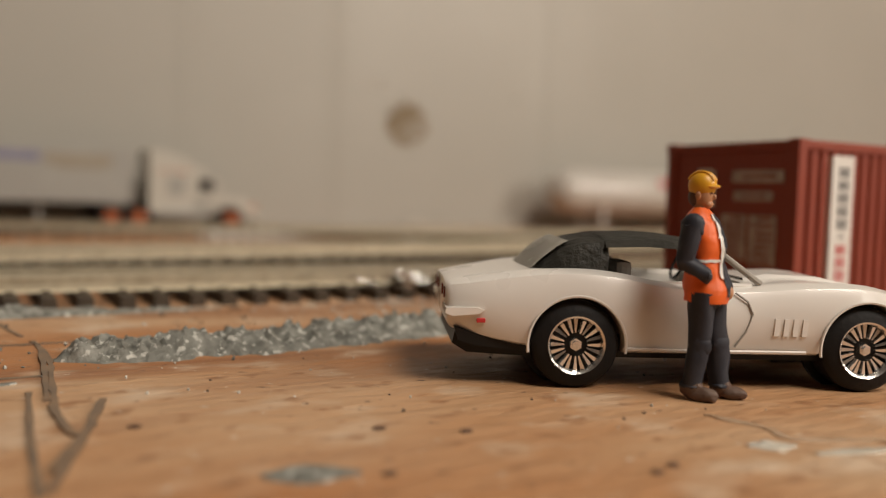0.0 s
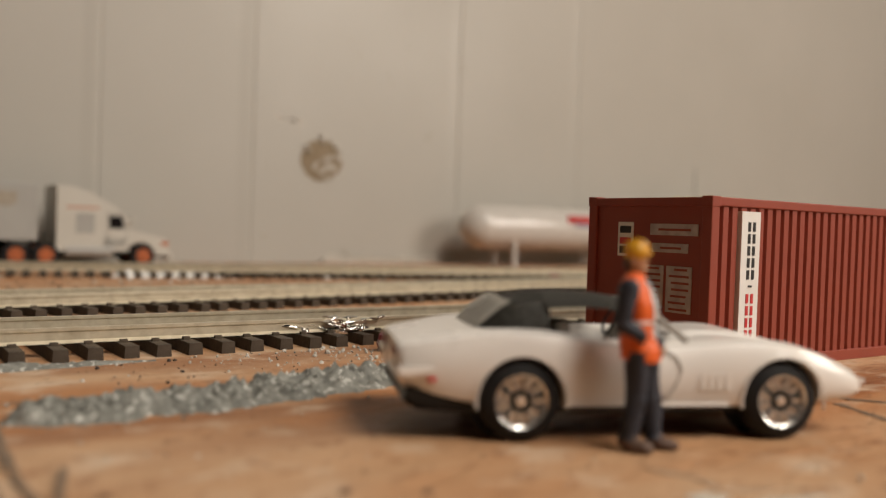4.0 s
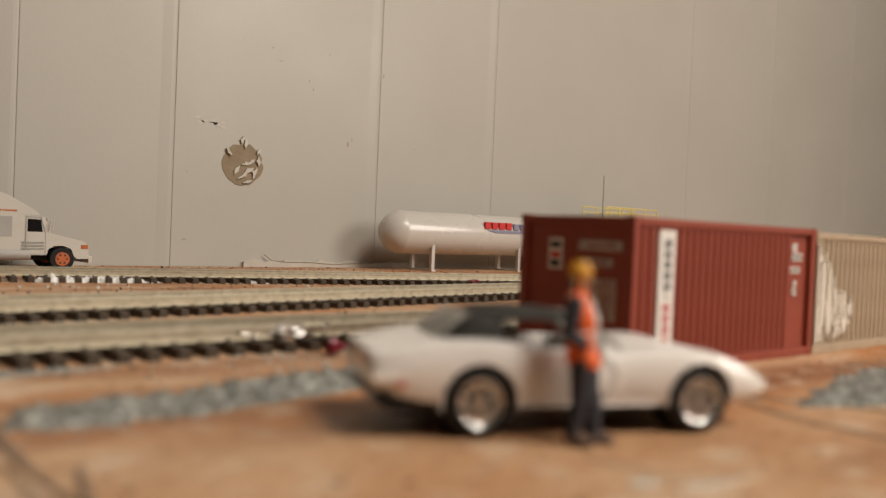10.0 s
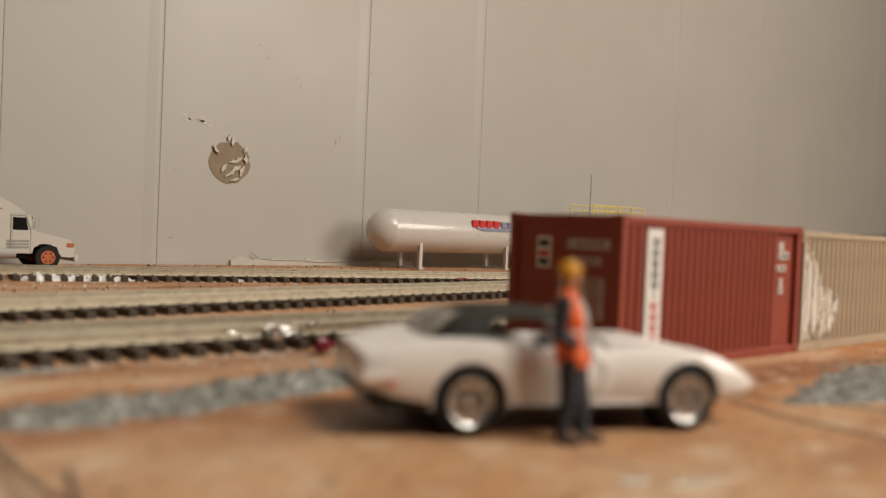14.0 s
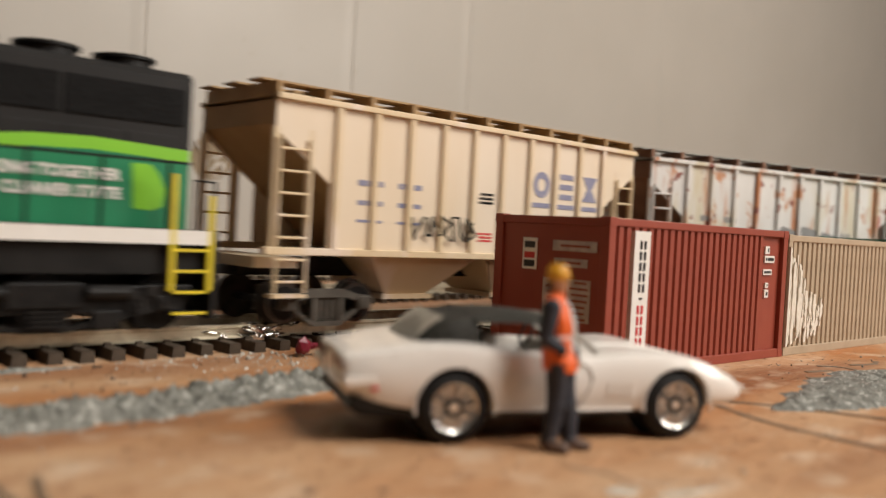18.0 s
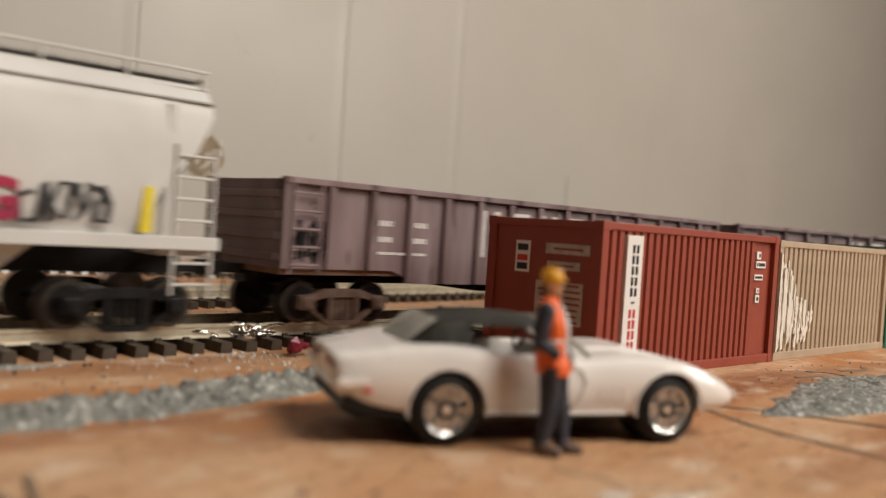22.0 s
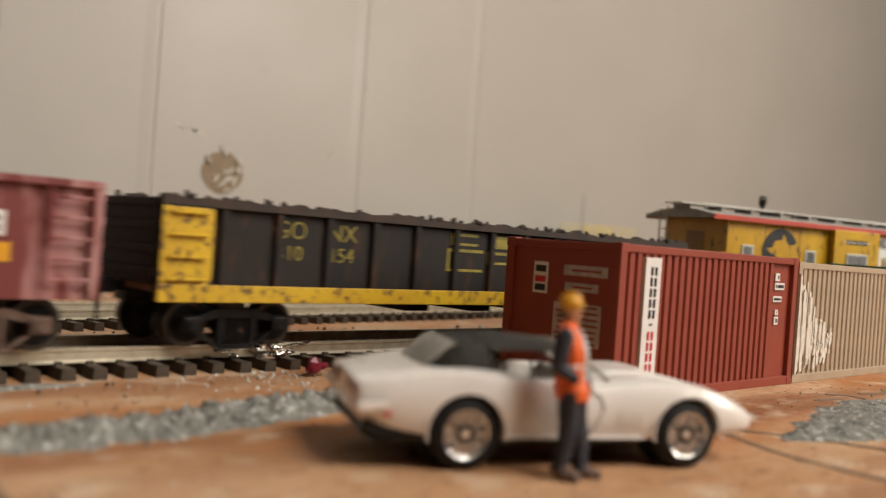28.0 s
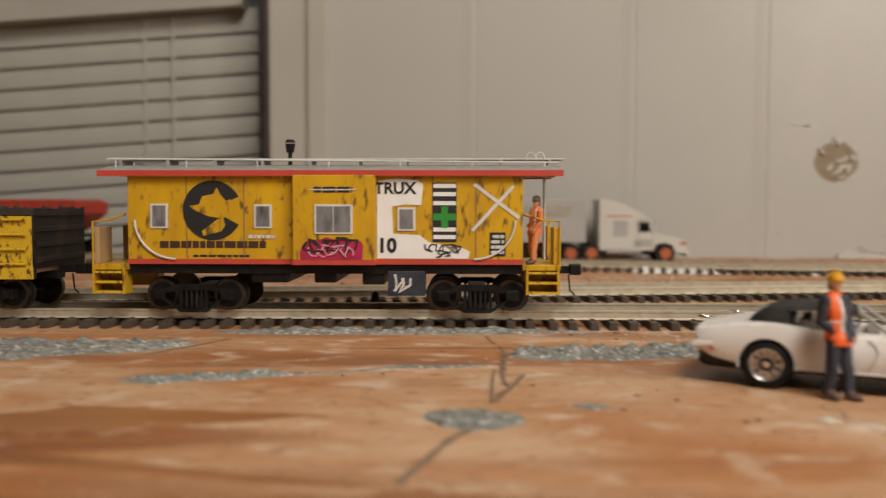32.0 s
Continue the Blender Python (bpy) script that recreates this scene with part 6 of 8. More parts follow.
        wire(bm, [(7.5, s * 1.5, 4.0), (8.1, s * 1.48, 3.85), (8.4, s * 1.44, 3.6)], 0.03, 6)
        part("grab_rail", bm, B, car)
        bm = new_bm()
        bx(bm, 5.4, 7.2, s * 1.5, s * 1.535, 2.86, 2.93)
        bx(bm, 5.5, 6.95, s * 1.5, s * 1.56, 3.6, 3.67, 0.01)
        part("cab_ledge", bm, M["grey_metal"], car)
        for k in range(5):
            bm = new_bm()
            bx(bm, 10.1 + 0.42 * k, 10.14 + 0.42 * k, s * hy, s * (hy + 0.03), 3.95, 4.6)
            part("door_hinge", bm, B, car)
        bm = new_bm()
        plate(bm, [(10.7, 5.12), (14.3, 5.12), (13.9, 4.72), (11.5, 4.72)], s * hy, s * (hy + 0.06))
        part("flared_intake", bm, M["grille"], car)
        for a, b in ((15.2, 17.4), (17.5, 19.65)):
            bm = new_bm()
            bx(bm, a, b, s * hy, s * (hy + 0.04), 4.2, 4.86, 0.01)
            part("radiator_grille", bm, M["grille"], car)
        for k in range(9):
            for z0, z1 in ((2.45, 3.0), (3.1, 4.0)):
                x = 10.0 + 1.07 * k
                bm = new_bm()
                bx(bm, x + 0.04, x + 1.0, s * hy, s * (hy + 0.02), z0, z1, 0.006)
                part("hood_door", bm, B, car)
        # lime wave over a green field, along the hood
        curve = [(9.8, 2.66), (11.0, 2.72), (12.0, 2.84), (13.0, 3.02), (14.0, 3.25), (15.0, 3.48), (16.0, 3.68), (17.0, 3.8), (18.0, 3.84), (19.0, 3.8), (19.79, 3.76)]
        off = s * (hy + 0.024)
        bm = new_bm()
        plate(bm, [(9.8, 2.31)] + [(x, z - 0.2) for x, z in curve] + [(19.79, 2.31)], s * hy, off)
        part("green_wave", bm, M["green"], car)
        bm = new_bm()
        plate(bm, [(x, z) for x, z in curve] + [(x, z - 0.22) for x, z in curve[::-1]], s * hy, off + s * 0.003)
        part("lime_wave", bm, M["lime"], car)
        for a, b, y0, front in ((7.36, 9.8, hy, (2.68, 2.66)), (3.5, 5.1, hy, (3.05, 2.9)), (5.1, 7.34, 1.5, (2.9, 2.66)), (8.38, 9.66, 1.32, (2.64, 2.66))):
            bm = new_bm()
            plate(bm, [(a, 2.31), (b, 2.31), (b, 2.5), (a, 2.52)], s * y0, s * (y0 + 0.012))
            part("green_wave", bm, M["green"], car)
            bm = new_bm()
            plate(bm, [(a, 2.5), (b, 2.48), (b, front[1]), ((a + b) / 2, (front[0] + front[1]) / 2 - 0.02), (a, front[0])], s * y0, s * (y0 + 0.016))
            part("lime_wave", bm, M["lime"], car)
    # trade mark: slanting bars, three slanted shapes and a thin row of blocks below
    shapes = [[(11.35 + 0.05 * k, 4.56 - 0.13 * k), (12.75 - 0.22 * k, 4.56 - 0.13 * k), (12.7 - 0.22 * k, 4.48 - 0.13 * k), (11.32 + 0.05 * k, 4.48 - 0.13 * k)] for k in range(5)]
    shapes += [[(12.6, 4.54), (13.0, 4.54), (13.25, 4.04), (12.95, 4.04)], [(13.3, 4.54), (13.5, 4.54), (13.35, 4.04), (13.15, 4.04)], [(13.65, 4.54), (14.3, 4.54), (14.2, 4.32), (13.58, 4.32)],
               [(13.6, 4.26), (14.22, 4.26), (14.1, 4.04), (13.5, 4.04)]]
    for outline in shapes:
        part("trade_mark", plate(new_bm(), outline, -hy - 0.035, -hy), M["white"], car)
    for a, b, n in ((11.2, 12.7, 7), (12.85, 14.3, 8)):
        for k in range(n):
            x = a + (b - a) * k / n
            part("trade_mark", bx(new_bm(), x, x + (b - a) / n - 0.04, -hy - 0.032, -hy, 3.76, 3.92), M["white"], car)
    letters("lettering", "WORKING TOGETHER", 0.27, (17.1, -hy - 0.04, 3.2), (90, 0, 0), M["white"], car, 0.006, bold=0.01)
    letters("lettering", "FOR A CLEANER STATE", 0.27, (17.1, -hy - 0.04, 2.88), (90, 0, 0), M["white"], car, 0.006, bold=0.01)
    bm = new_bm()
    plate(bm, [(18.75, 2.65), (19.1, 2.62), (19.3, 2.7), (19.35, 3.0), (19.2, 3.3), (19.05, 3.45), (18.7, 3.45)], -hy - 0.036, -hy)
    part("state_shape", bm, M["lime"], car)
    # roof: fans, hatch
    for x, r in ((12.9, 0.42), (16.1, 0.5), (17.5, 0.5), (18.9, 0.5)):
        bm = new_bm()
        rod(bm, (x, 0, hz - 0.02), (x, 0, hz + 0.22), r, 24)
        rod(bm, (x, 0, hz + 0.2), (x, 0, hz + 0.26), r + 0.07, 24)
        part("roof_fan", bm, B, car)
    bm = new_bm()
    plate(bm, [(-hy + 0.02, hz - 0.14), (-hy + 0.02, hz + 0.12), (-hy + 0.14, hz + 0.2), (hy - 0.14, hz + 0.2), (hy - 0.02, hz + 0.12), (hy - 0.02, hz - 0.14)], 9.72, 11.15, "x")
    part("roof_hatch", bm, B, car)
    bm = new_bm()
    bx(bm, 10.9, 13.8, -1.04, -0.98, 5.06, 5.1)
    part("roof_rail", bm, M["grey_metal"], car)
    # nose stripes, green nose foot
    for k in range(5):
        bm = new_bm()
        bx(bm, 3.47, 3.5, -0.95, 0.95, 2.95 + 0.17 * k, 3.03 + 0.17 * k)
        part("nose_stripe", bm, M["white"], car)
        bm = new_bm()
        bx(bm, 3.5, 3.9 - 0.05 * k, -1.015, -1.0, 2.95 + 0.17 * k, 3.03 + 0.17 * k)
        part("nose_stripe", bm, M["white"], car)
    bm = new_bm()
    bx(bm, 3.46, 3.5, -1.0, 1.0, 2.5, 2.9)
    part("lime_wave", bm, M["lime"], car)
    bm = new_bm()
    bx(bm, 3.46, 3.5, -1.0, 1.0, 2.31, 2.5)
    part("green_wave", bm, M["green"], car)
    # pilots, steps, end rails, walkway rails
    for x, e in ((3.02, -1), (20.1, 1)):
        bm = new_bm()
        bx(bm, x, x + e * 0.12, -1.5, 1.5, 0.68, 2.3, 0.02)
        part("pilot", bm, B, car)
        bm = new_bm()
        bx(bm, x + e * 0.12, x + e * 0.14, -1.5, 1.5, 2.12, 2.3)
        part("white_stripe", bm, M["white"], car)
        coupler(car, x, e, M["truck_black"])
        bm = new_bm()
        wire(bm, [(x + e * 0.1, -1.3, 2.3), (x + e * 0.1, -1.3, 3.2), (x + e * 0.1, -0.5, 3.25), (x + e * 0.1, -0.5, 2.3)], 0.03, 6)
        part("end_rail", bm, M["truck_black"], car)
        bm = new_bm()
        wire(bm, [(x + e * 0.1, 1.3, 2.3), (x + e * 0.1, 1.3, 3.2), (x + e * 0.1, 0.5, 3.25), (x + e * 0.1, 0.5, 2.3)], 0.03, 6)
        part("end_rail", bm, M["truck_black"], car)
        for s in (-1, 1):
            bm = new_bm()
            bx(bm, x - e * 0.1, x - e * 0.75, s * 1.02, s * 1.1, 0.75, 2.3)
            part("step_well", bm, B, car)
            for k in range(4):
                bm = new_bm()
                bx(bm, x - e * 0.1, x - e * 0.75, s * 1.08, s * 1.5, 0.78 + 0.38 * k, 0.82 + 0.38 * k)
                part("step", bm, B, car)
                bm = new_bm()
                bx(bm, x - e * 0.1, x - e * 0.75, s * 1.5, s * 1.525, 0.775 + 0.38 * k, 0.825 + 0.38 * k)
                part("step_edge", bm, M["rail_yellow"], car)
            for xx, z1 in ((x - e * 0.06, 2.95), (x - e * 0.8, 3.3)):
                bm = new_bm()
                bx(bm, xx - 0.05, xx + 0.05, s * 1.46, s * 1.54, 1.2, z1, 0.02)
                part("grab_rail", bm, M["rail_yellow"], car)
    for s in (-1, 1):
        for k in range(10):
            x = 8.4 + 1.2 * k
            bm = new_bm()
            rod(bm, (x, s * 1.47, 2.05), (x, s * 1.47, 3.5), 0.034, 6)
            part("stanchion", bm, B, car)
        bm = new_bm()
        rod(bm, (7.6, s * 1.47, 3.5), (19.6, s * 1.47, 3.5), 0.026, 6)
        part("hand_rail", bm, B, car)
        bm = new_bm()
        rod(bm, (9.95, s * 0.98, 1.16), (14.95, s * 0.98, 1.16), 0.46, 24)
        part("fuel_tank_side", bm, M["black"], car, smooth=True)
        bm = new_bm()
        rod(bm, (11.0, s * 1.3, 1.9), (15.0, s * 1.3, 1.9), 0.13, 14)
        part("air_reservoir", bm, M["black"], car, smooth=True)
        bm = new_bm()
        bx(bm, 10.0, 10.14, s * 1.53, s * 1.545, 2.1, 2.24)
        part("red_marker", bm, M["red_print"], car)
    bm = new_bm()
    bx(bm, 9.95, 14.95, -1.0, 1.0, 0.72, 1.7)
    part("fuel_tank", bm, M["black"], car)
    bm = new_bm()
    bx(bm, 3.1, 20.0, -1.36, 1.36, 1.5, 2.06)
    bx(bm, 3.6, 20.0, -0.5, 0.5, 0.9, 1.5)
    part("underframe", bm, M["black"], car)
    bogie(car, 6.1, M["truck_black"], 4.1, 0.5, True, 3)
    bogie(car, 17.2, M["truck_black"], 4.1, 0.5, True, 3)
    return car


locomotive()


# ---- wall damage and the window ----
M["torn"] = material("torn_board", (0.26, 0.20, 0.13), 0.8, second=(0.20, 0.15, 0.09), scale=120, bump=0.4)
M["flake"] = material("peeling_cream_paint", (0.50, 0.46, 0.40), 0.4, second=(0.42, 0.38, 0.32), scale=200, bump=0.3)
M["grime"] = material("grey_scuff", (0.30, 0.26, 0.20), 0.7, second=(0.42, 0.37, 0.30), scale=300)
M["blind"] = material("ivory_slat", (0.36, 0.345, 0.295), 0.45, second=(0.31, 0.295, 0.25), scale=30)
# brown that stands for shade in the gap beside the blind
M["reveal_shade"] = material("dark_brown_track", (0.085, 0.066, 0.045), 0.6, second=(0.06, 0.046, 0.031), scale=60)
M["trim"] = material("cream_trim_paint", (0.42, 0.39, 0.33), 0.4, second=(0.37, 0.34, 0.28), scale=20)


def ragged(cx, cz, rx, rz, n, seed, rough=0.12):
    rnd = random.Random(seed)
    return [(cx + rx * (1 + rnd.uniform(-rough, rough)) * math.cos(2 * math.pi * k / n), cz + rz * (1 + rnd.uniform(-rough, rough)) * math.sin(2 * math.pi * k / n)) for k in range(n)]


def wall_damage():
    base = hub("torn_wall_patch", 11.3, WALL_Y, 0)
    bm = new_bm()
    plate(bm, ragged(0.0, 5.95, 1.28, 1.2, 36, 2, 0.06), -0.03, 0.02)
    part("bare_spot", bm, M["torn"], base)
    rnd = random.Random(4)
    for k, (x, z, a, l, w) in enumerate(((0.1, 7.15, 90, 0.55, 0.22), (-0.1, 7.35, 75, 0.4, 0.16), (0.35, 5.6, 30, 0.7, 0.17), (0.0, 5.3, 35, 0.75, 0.16), (0.5, 6.1, 40, 0.6, 0.16), (-0.4, 5.6, 60, 0.6, 0.14), (0.75, 5.5, 70, 0.7, 0.2),
                                          (0.95, 6.2, 95, 0.5, 0.2), (0.3, 4.95, 15, 0.6, 0.16), (-0.95, 6.6, 130, 0.5, 0.12), (0.95, 6.75, 50, 0.4, 0.12), (0.15, 6.0, 20, 0.5, 0.12))):
        d, n = Vector((math.cos(radians(a)), math.sin(radians(a)))), Vector((-math.sin(radians(a)), math.cos(radians(a))))
        pts = []
        for t in range(7):
            f = t / 6
            pts.append(Vector((x, z)) + d * (f - 0.5) * l + n * w * (0.25 + rnd.random() * 0.75) * math.sin(math.pi * min(max(f, 0.06), 0.94)))
        for t in range(6, -1, -1):
            f = t / 6
            pts.append(Vector((x, z)) + d * (f - 0.5) * l - n * w * (0.25 + rnd.random() * 0.75) * math.sin(math.pi * min(max(f, 0.06), 0.94)))
        bm = new_bm()
        plate(bm, [tuple(p) for p in pts], -0.12 - rnd.random() * 0.08, -0.035)
        part("paint_flap", bm, M["flake"], base)
    tagged(base, "round torn spot with peeling cream paint on the wall", "wall damage")
    base = hub("paint_blisters", 9.3, WALL_Y, 0)
    for k in range(9):
        bm = new_bm()
        x, z = rnd.uniform(-0.9, 0.9), 8.1 + rnd.uniform(-0.2, 0.35)
        plate(bm, ragged(x, z, rnd.uniform(0.08, 0.2), rnd.uniform(0.05, 0.14), 9, k, 0.3), -0.02, 0.02)
        part("blister", bm, M["flake"], base)
    tagged(base, "small cluster of blistered cream paint on the wall", "wall damage")
    base = hub("wall_foot_filler", 15.5, WALL_Y, 0)
    bm = new_bm()
    top = [(-4 + 0.35 * k, 0.34 + 0.07 * math.sin(k * 0.9) + rnd.uniform(-0.08, 0.1)) for k in range(40)]
    plate(bm, [(-4, 0.0)] + top + [(9.7, 0.0)], -0.22, 0.02)
    part("filler_bead", bm, M["flake"], base)
    bm = new_bm()
    wire(bm, [(-2.7, -0.24, 0.75), (-2.2, -0.24, 0.4), (-1.0, -0.24, 0.3), (0.6, -0.24, 0.3), (2.0, -0.24, 0.2), (4.5, -0.24, 0.28)], 0.03, 5)
    part("crack", bm, M["grime"], base)
    tagged(base, "uneven cream filler and a crack along the wall foot", "wall damage")
    base = hub("wall_scuffs", 0, WALL_Y, 0)
    for k, (x, z, w, h) in enumerate(((13.0, 13.0, 0.16, 0.1), (17.0, 13.2, 0.08, 0.14), (18.6, 7.8, 0.12, 0.5), (18.9, 8.1, 0.08, 0.3), (55.5, 20.1, 0.25, 0.4), (55.6, 19.7, 0.2, 0.2), (6.7, 1.5, 0.25, 0.08), (7.9, 1.5, 0.3, 0.1), (13.6, 12.3, 0.3, 0.06),
                                      (15.6, 11.4, 0.08, 0.2), (15.9, 10.9, 0.1, 0.16), (21.2, 12.5, 0.1, 0.3), (7.9, 5.3, 0.15, 0.06), (24.0, 8.0, 0.1, 0.08))):
        bm = new_bm()
        plate(bm, ragged(x, z, w / 2, h / 2, 10, 50 + k, 0.35), -0.008, 0.02)
        part("scuff", bm, M["grime"], base)
    tagged(base, "small grey scuffs and nicks on the painted wall", "wall damage")


wall_damage()


def window_west():
    base = hub("window_1", -32.0, WALL_Y, 0)
    for x0, x1, y0, y1, name in ((10.8, 12.15, -0.5, -0.02, "casing"), (8.35, 10.8, -0.15, 2.6, "casing")):
        bm = new_bm()
        bx(bm, x0, x1, y0, y1, -75, 120, 0.15)
        part(name, bm, M["trim"], base)
    # dark strip added where the reveal beside the blind lies in shade
    bm = new_bm()
    bx(bm, 7.85, 8.35, 0.6, 5.2, -3, 40, 0.05)
    part("blind_track", bm, M["reveal_shade"], base, "dark brown strip standing in for the shaded gap beside the blind")
    bm = new_bm()
    bx(bm, -150, 12, 7.5, 9.0, -80, 170)
    part("pane", bm, M["window_grey"], base, "dim pane behind the closed blind")
    slat = None
    for k in range(14):
        if slat is None:
            bm = new_bm()
            n = 6
            prof = [(0.42 - 0.42 * i / n + 0.12 * math.sin(math.pi * i / n), -0.82 + 1.64 * i / n) for i in range(n + 1)]
            ring = [(4.6 - a, z) for a, z in prof] + [(4.64 - a, z) for a, z in prof[::-1]]
            plate(bm, ring, -45, 6.9, "x")
            slat = part("slat", bm, M["blind"], base)
        ob = slat if k == 0 else new("slat", slat.data)
        ob.parent = base
        ob.matrix_basis = pose(0, 0, (-2.0 + 1.36 * k) * C, 0, 0, 0) @ pose(6.4 * C, 0, 0, 0, -4.2, 3.0) @ pose(-6.4 * C, 0, 0)
    bm = new_bm()
    bx(bm, -45, 6.15, 2.9, 5.2, 0, 5.0, 0.1)
    ob = part("head_rail", bm, M["blind"], base)
    ob.matrix_basis = pose(0, 0, 16.3 * C) @ pose(6.4 * C, 0, 0, 0, -4.2, 3.0) @ pose(-6.4 * C, 0, 0)
    for x in (1.0, -0.9):
        bm = new_bm()
        rod(bm, (x, 3.9, -3), (x, 3.9, 24), 0.12, 8)
        part("cord", bm, M["blind"], base)
    tagged(base, "window with closed ivory slatted blind and cream casing", "window", kind="structure")


window_west()
for x0, x1, z0, z1 in ((-200, -165, -80, 170),):
    bm = new_bm()
    bx(bm, -200, -150, WALL_Y + 6, WALL_Y + 9, z0, z1)
    tagged(part("wall_north_2", bm, M["wall"]), "plain cream painted room wall", "wall", kind="structure")


# ---- propane tank ----
M["tank_white"] = material("glossy_tank_white", (0.54, 0.50, 0.455), 0.3, second=(0.50, 0.46, 0.41), scale=20, coat=0.3)
M["thin_yellow"] = material("pale_yellow_plastic", (0.68, 0.55, 0.18), 0.45)


def propane_tank():
    base = hub("propane_tank", 0, 33.6, 0)
    r, z, a, b = 1.36, 2.42, 20.6, 46.4
    bm = new_bm()
    prof = [(a - 1.15, 0.05), (a - 1.1, 0.4), (a - 0.9, 0.8), (a - 0.5, 1.15), (a - 0.15, 1.31), (a, r), (b, r), (b + 0.5, 1.15), (b + 0.9, 0.8), (b + 1.15, 0.05)]
    rows = loft(bm, [[(x, q * math.cos(2 * math.pi * k / 40), z + q * math.sin(2 * math.pi * k / 40)) for k in range(40)] for x, q in prof])
    bm.faces.new(rows[0])
    bm.faces.new(rows[-1][::-1])
    part("shell", bm, M["tank_white"], base, smooth=True)
    for x in (22.7, 30.5, 37.5, 44.5):
        for s in (-1, 1):
            bm = new_bm()
            bx(bm, x - 0.13, x + 0.13, s * 1.0 - 0.13, s * 1.0 + 0.13, 0, 1.75, 0.03)
            part("leg", bm, M["tank_white"], base)
        bm = new_bm()
        bx(bm, x - 0.18, x + 0.18, -1.2, 1.2, 0, 0.12)
        part("foot_pad", bm, M["tank_white"], base)
    bm = new_bm()
    for k in range(4):
        bx(bm, 26.9 + 0.66 * k, 27.4 + 0.66 * k, -1.38, -1.2, 2.85, 3.3)
    part("decal", bm, M["red_print"], base)
    bm = new_bm()
    for k in range(3):
        bx(bm, 29.6 + 0.62 * k, 30.08 + 0.62 * k, -1.38, -1.2, 2.85, 3.25)
    plate(bm, [(27.2, 2.78), (31.4, 2.78), (31.4, 2.6), (27.8, 2.6)], -1.39, -1.3)
    part("decal", bm, M["blue_print"], base)
    bm = new_bm()
    bx(bm, 39.5, 46.2, -1.1, 1.1, 3.9, 3.98)
    part("walk_platform", bm, M["grey_metal"], base)
    for s in (-1, 1):
        for zz in (4.55, 4.95):
            bm = new_bm()
            rod(bm, (39.6, s * 1.1, zz), (46.1, s * 1.1, zz), 0.05, 6)
            part("guard_rail", bm, M["thin_yellow"], base)
        for k in range(5):
            bm = new_bm()
            x = 39.6 + 1.62 * k
            rod(bm, (x, s * 1.1, 3.9), (x, s * 1.1, 5.0), 0.05, 6)
            part("guard_post", bm, M["thin_yellow"], base)
    bm = new_bm()
    rod(bm, (39.9, -0.6, 3.7), (39.9, -0.6, 7.3), 0.05, 8)
    part("vent_mast", bm, M["grey_metal"], base)
    bm = new_bm()
    wire(bm, [(37.0, -0.4, 3.72), (38.4, -0.4, 4.3), (40.0, -0.4, 4.4)], 0.04, 6)
    part("vapour_pipe", bm, M["grey_metal"], base)
    tagged(base, "long white propane storage tank on legs beside the wall", "storage tank")


propane_tank()

# ---- semi truck with trailer ----
M["truck_white"] = material("toy_truck_white", (0.55, 0.52, 0.46), 0.4, second=(0.48, 0.45, 0.39), scale=60)
M["orange_hub"] = material("orange_hub", (0.48, 0.12, 0.03), 0.5, second=(0.35, 0.08, 0.02), scale=300)
M["grey_box"] = material("pale_trailer_grey", (0.38, 0.365, 0.335), 0.45, second=(0.32, 0.305, 0.28), scale=50)


def road_wheel(parent, x, y, r):
    bm = new_bm()
    rod(bm, (x, y - 0.14, r), (x, y + 0.14, r), r, 24)
    tyre = part("wheel", bm, M["tyre"], parent)
    bm = new_bm()
    rod(bm, (x, y - 0.17, r), (x, y + 0.1, r), r * 0.6, 18)
    part("rim", bm, M["orange_hub"], tyre)
    for k in range(6):
        a = 2 * math.pi * k / 6
        bm = new_bm()
        rod(bm, (x + r * 0.38 * math.cos(a), y - 0.18, r + r * 0.38 * math.sin(a)), (x + r * 0.38 * math.cos(a), y - 0.16, r + r * 0.38 * math.sin(a)), r * 0.09, 8)
        part("rim_hole", bm, M["ink"], tyre)


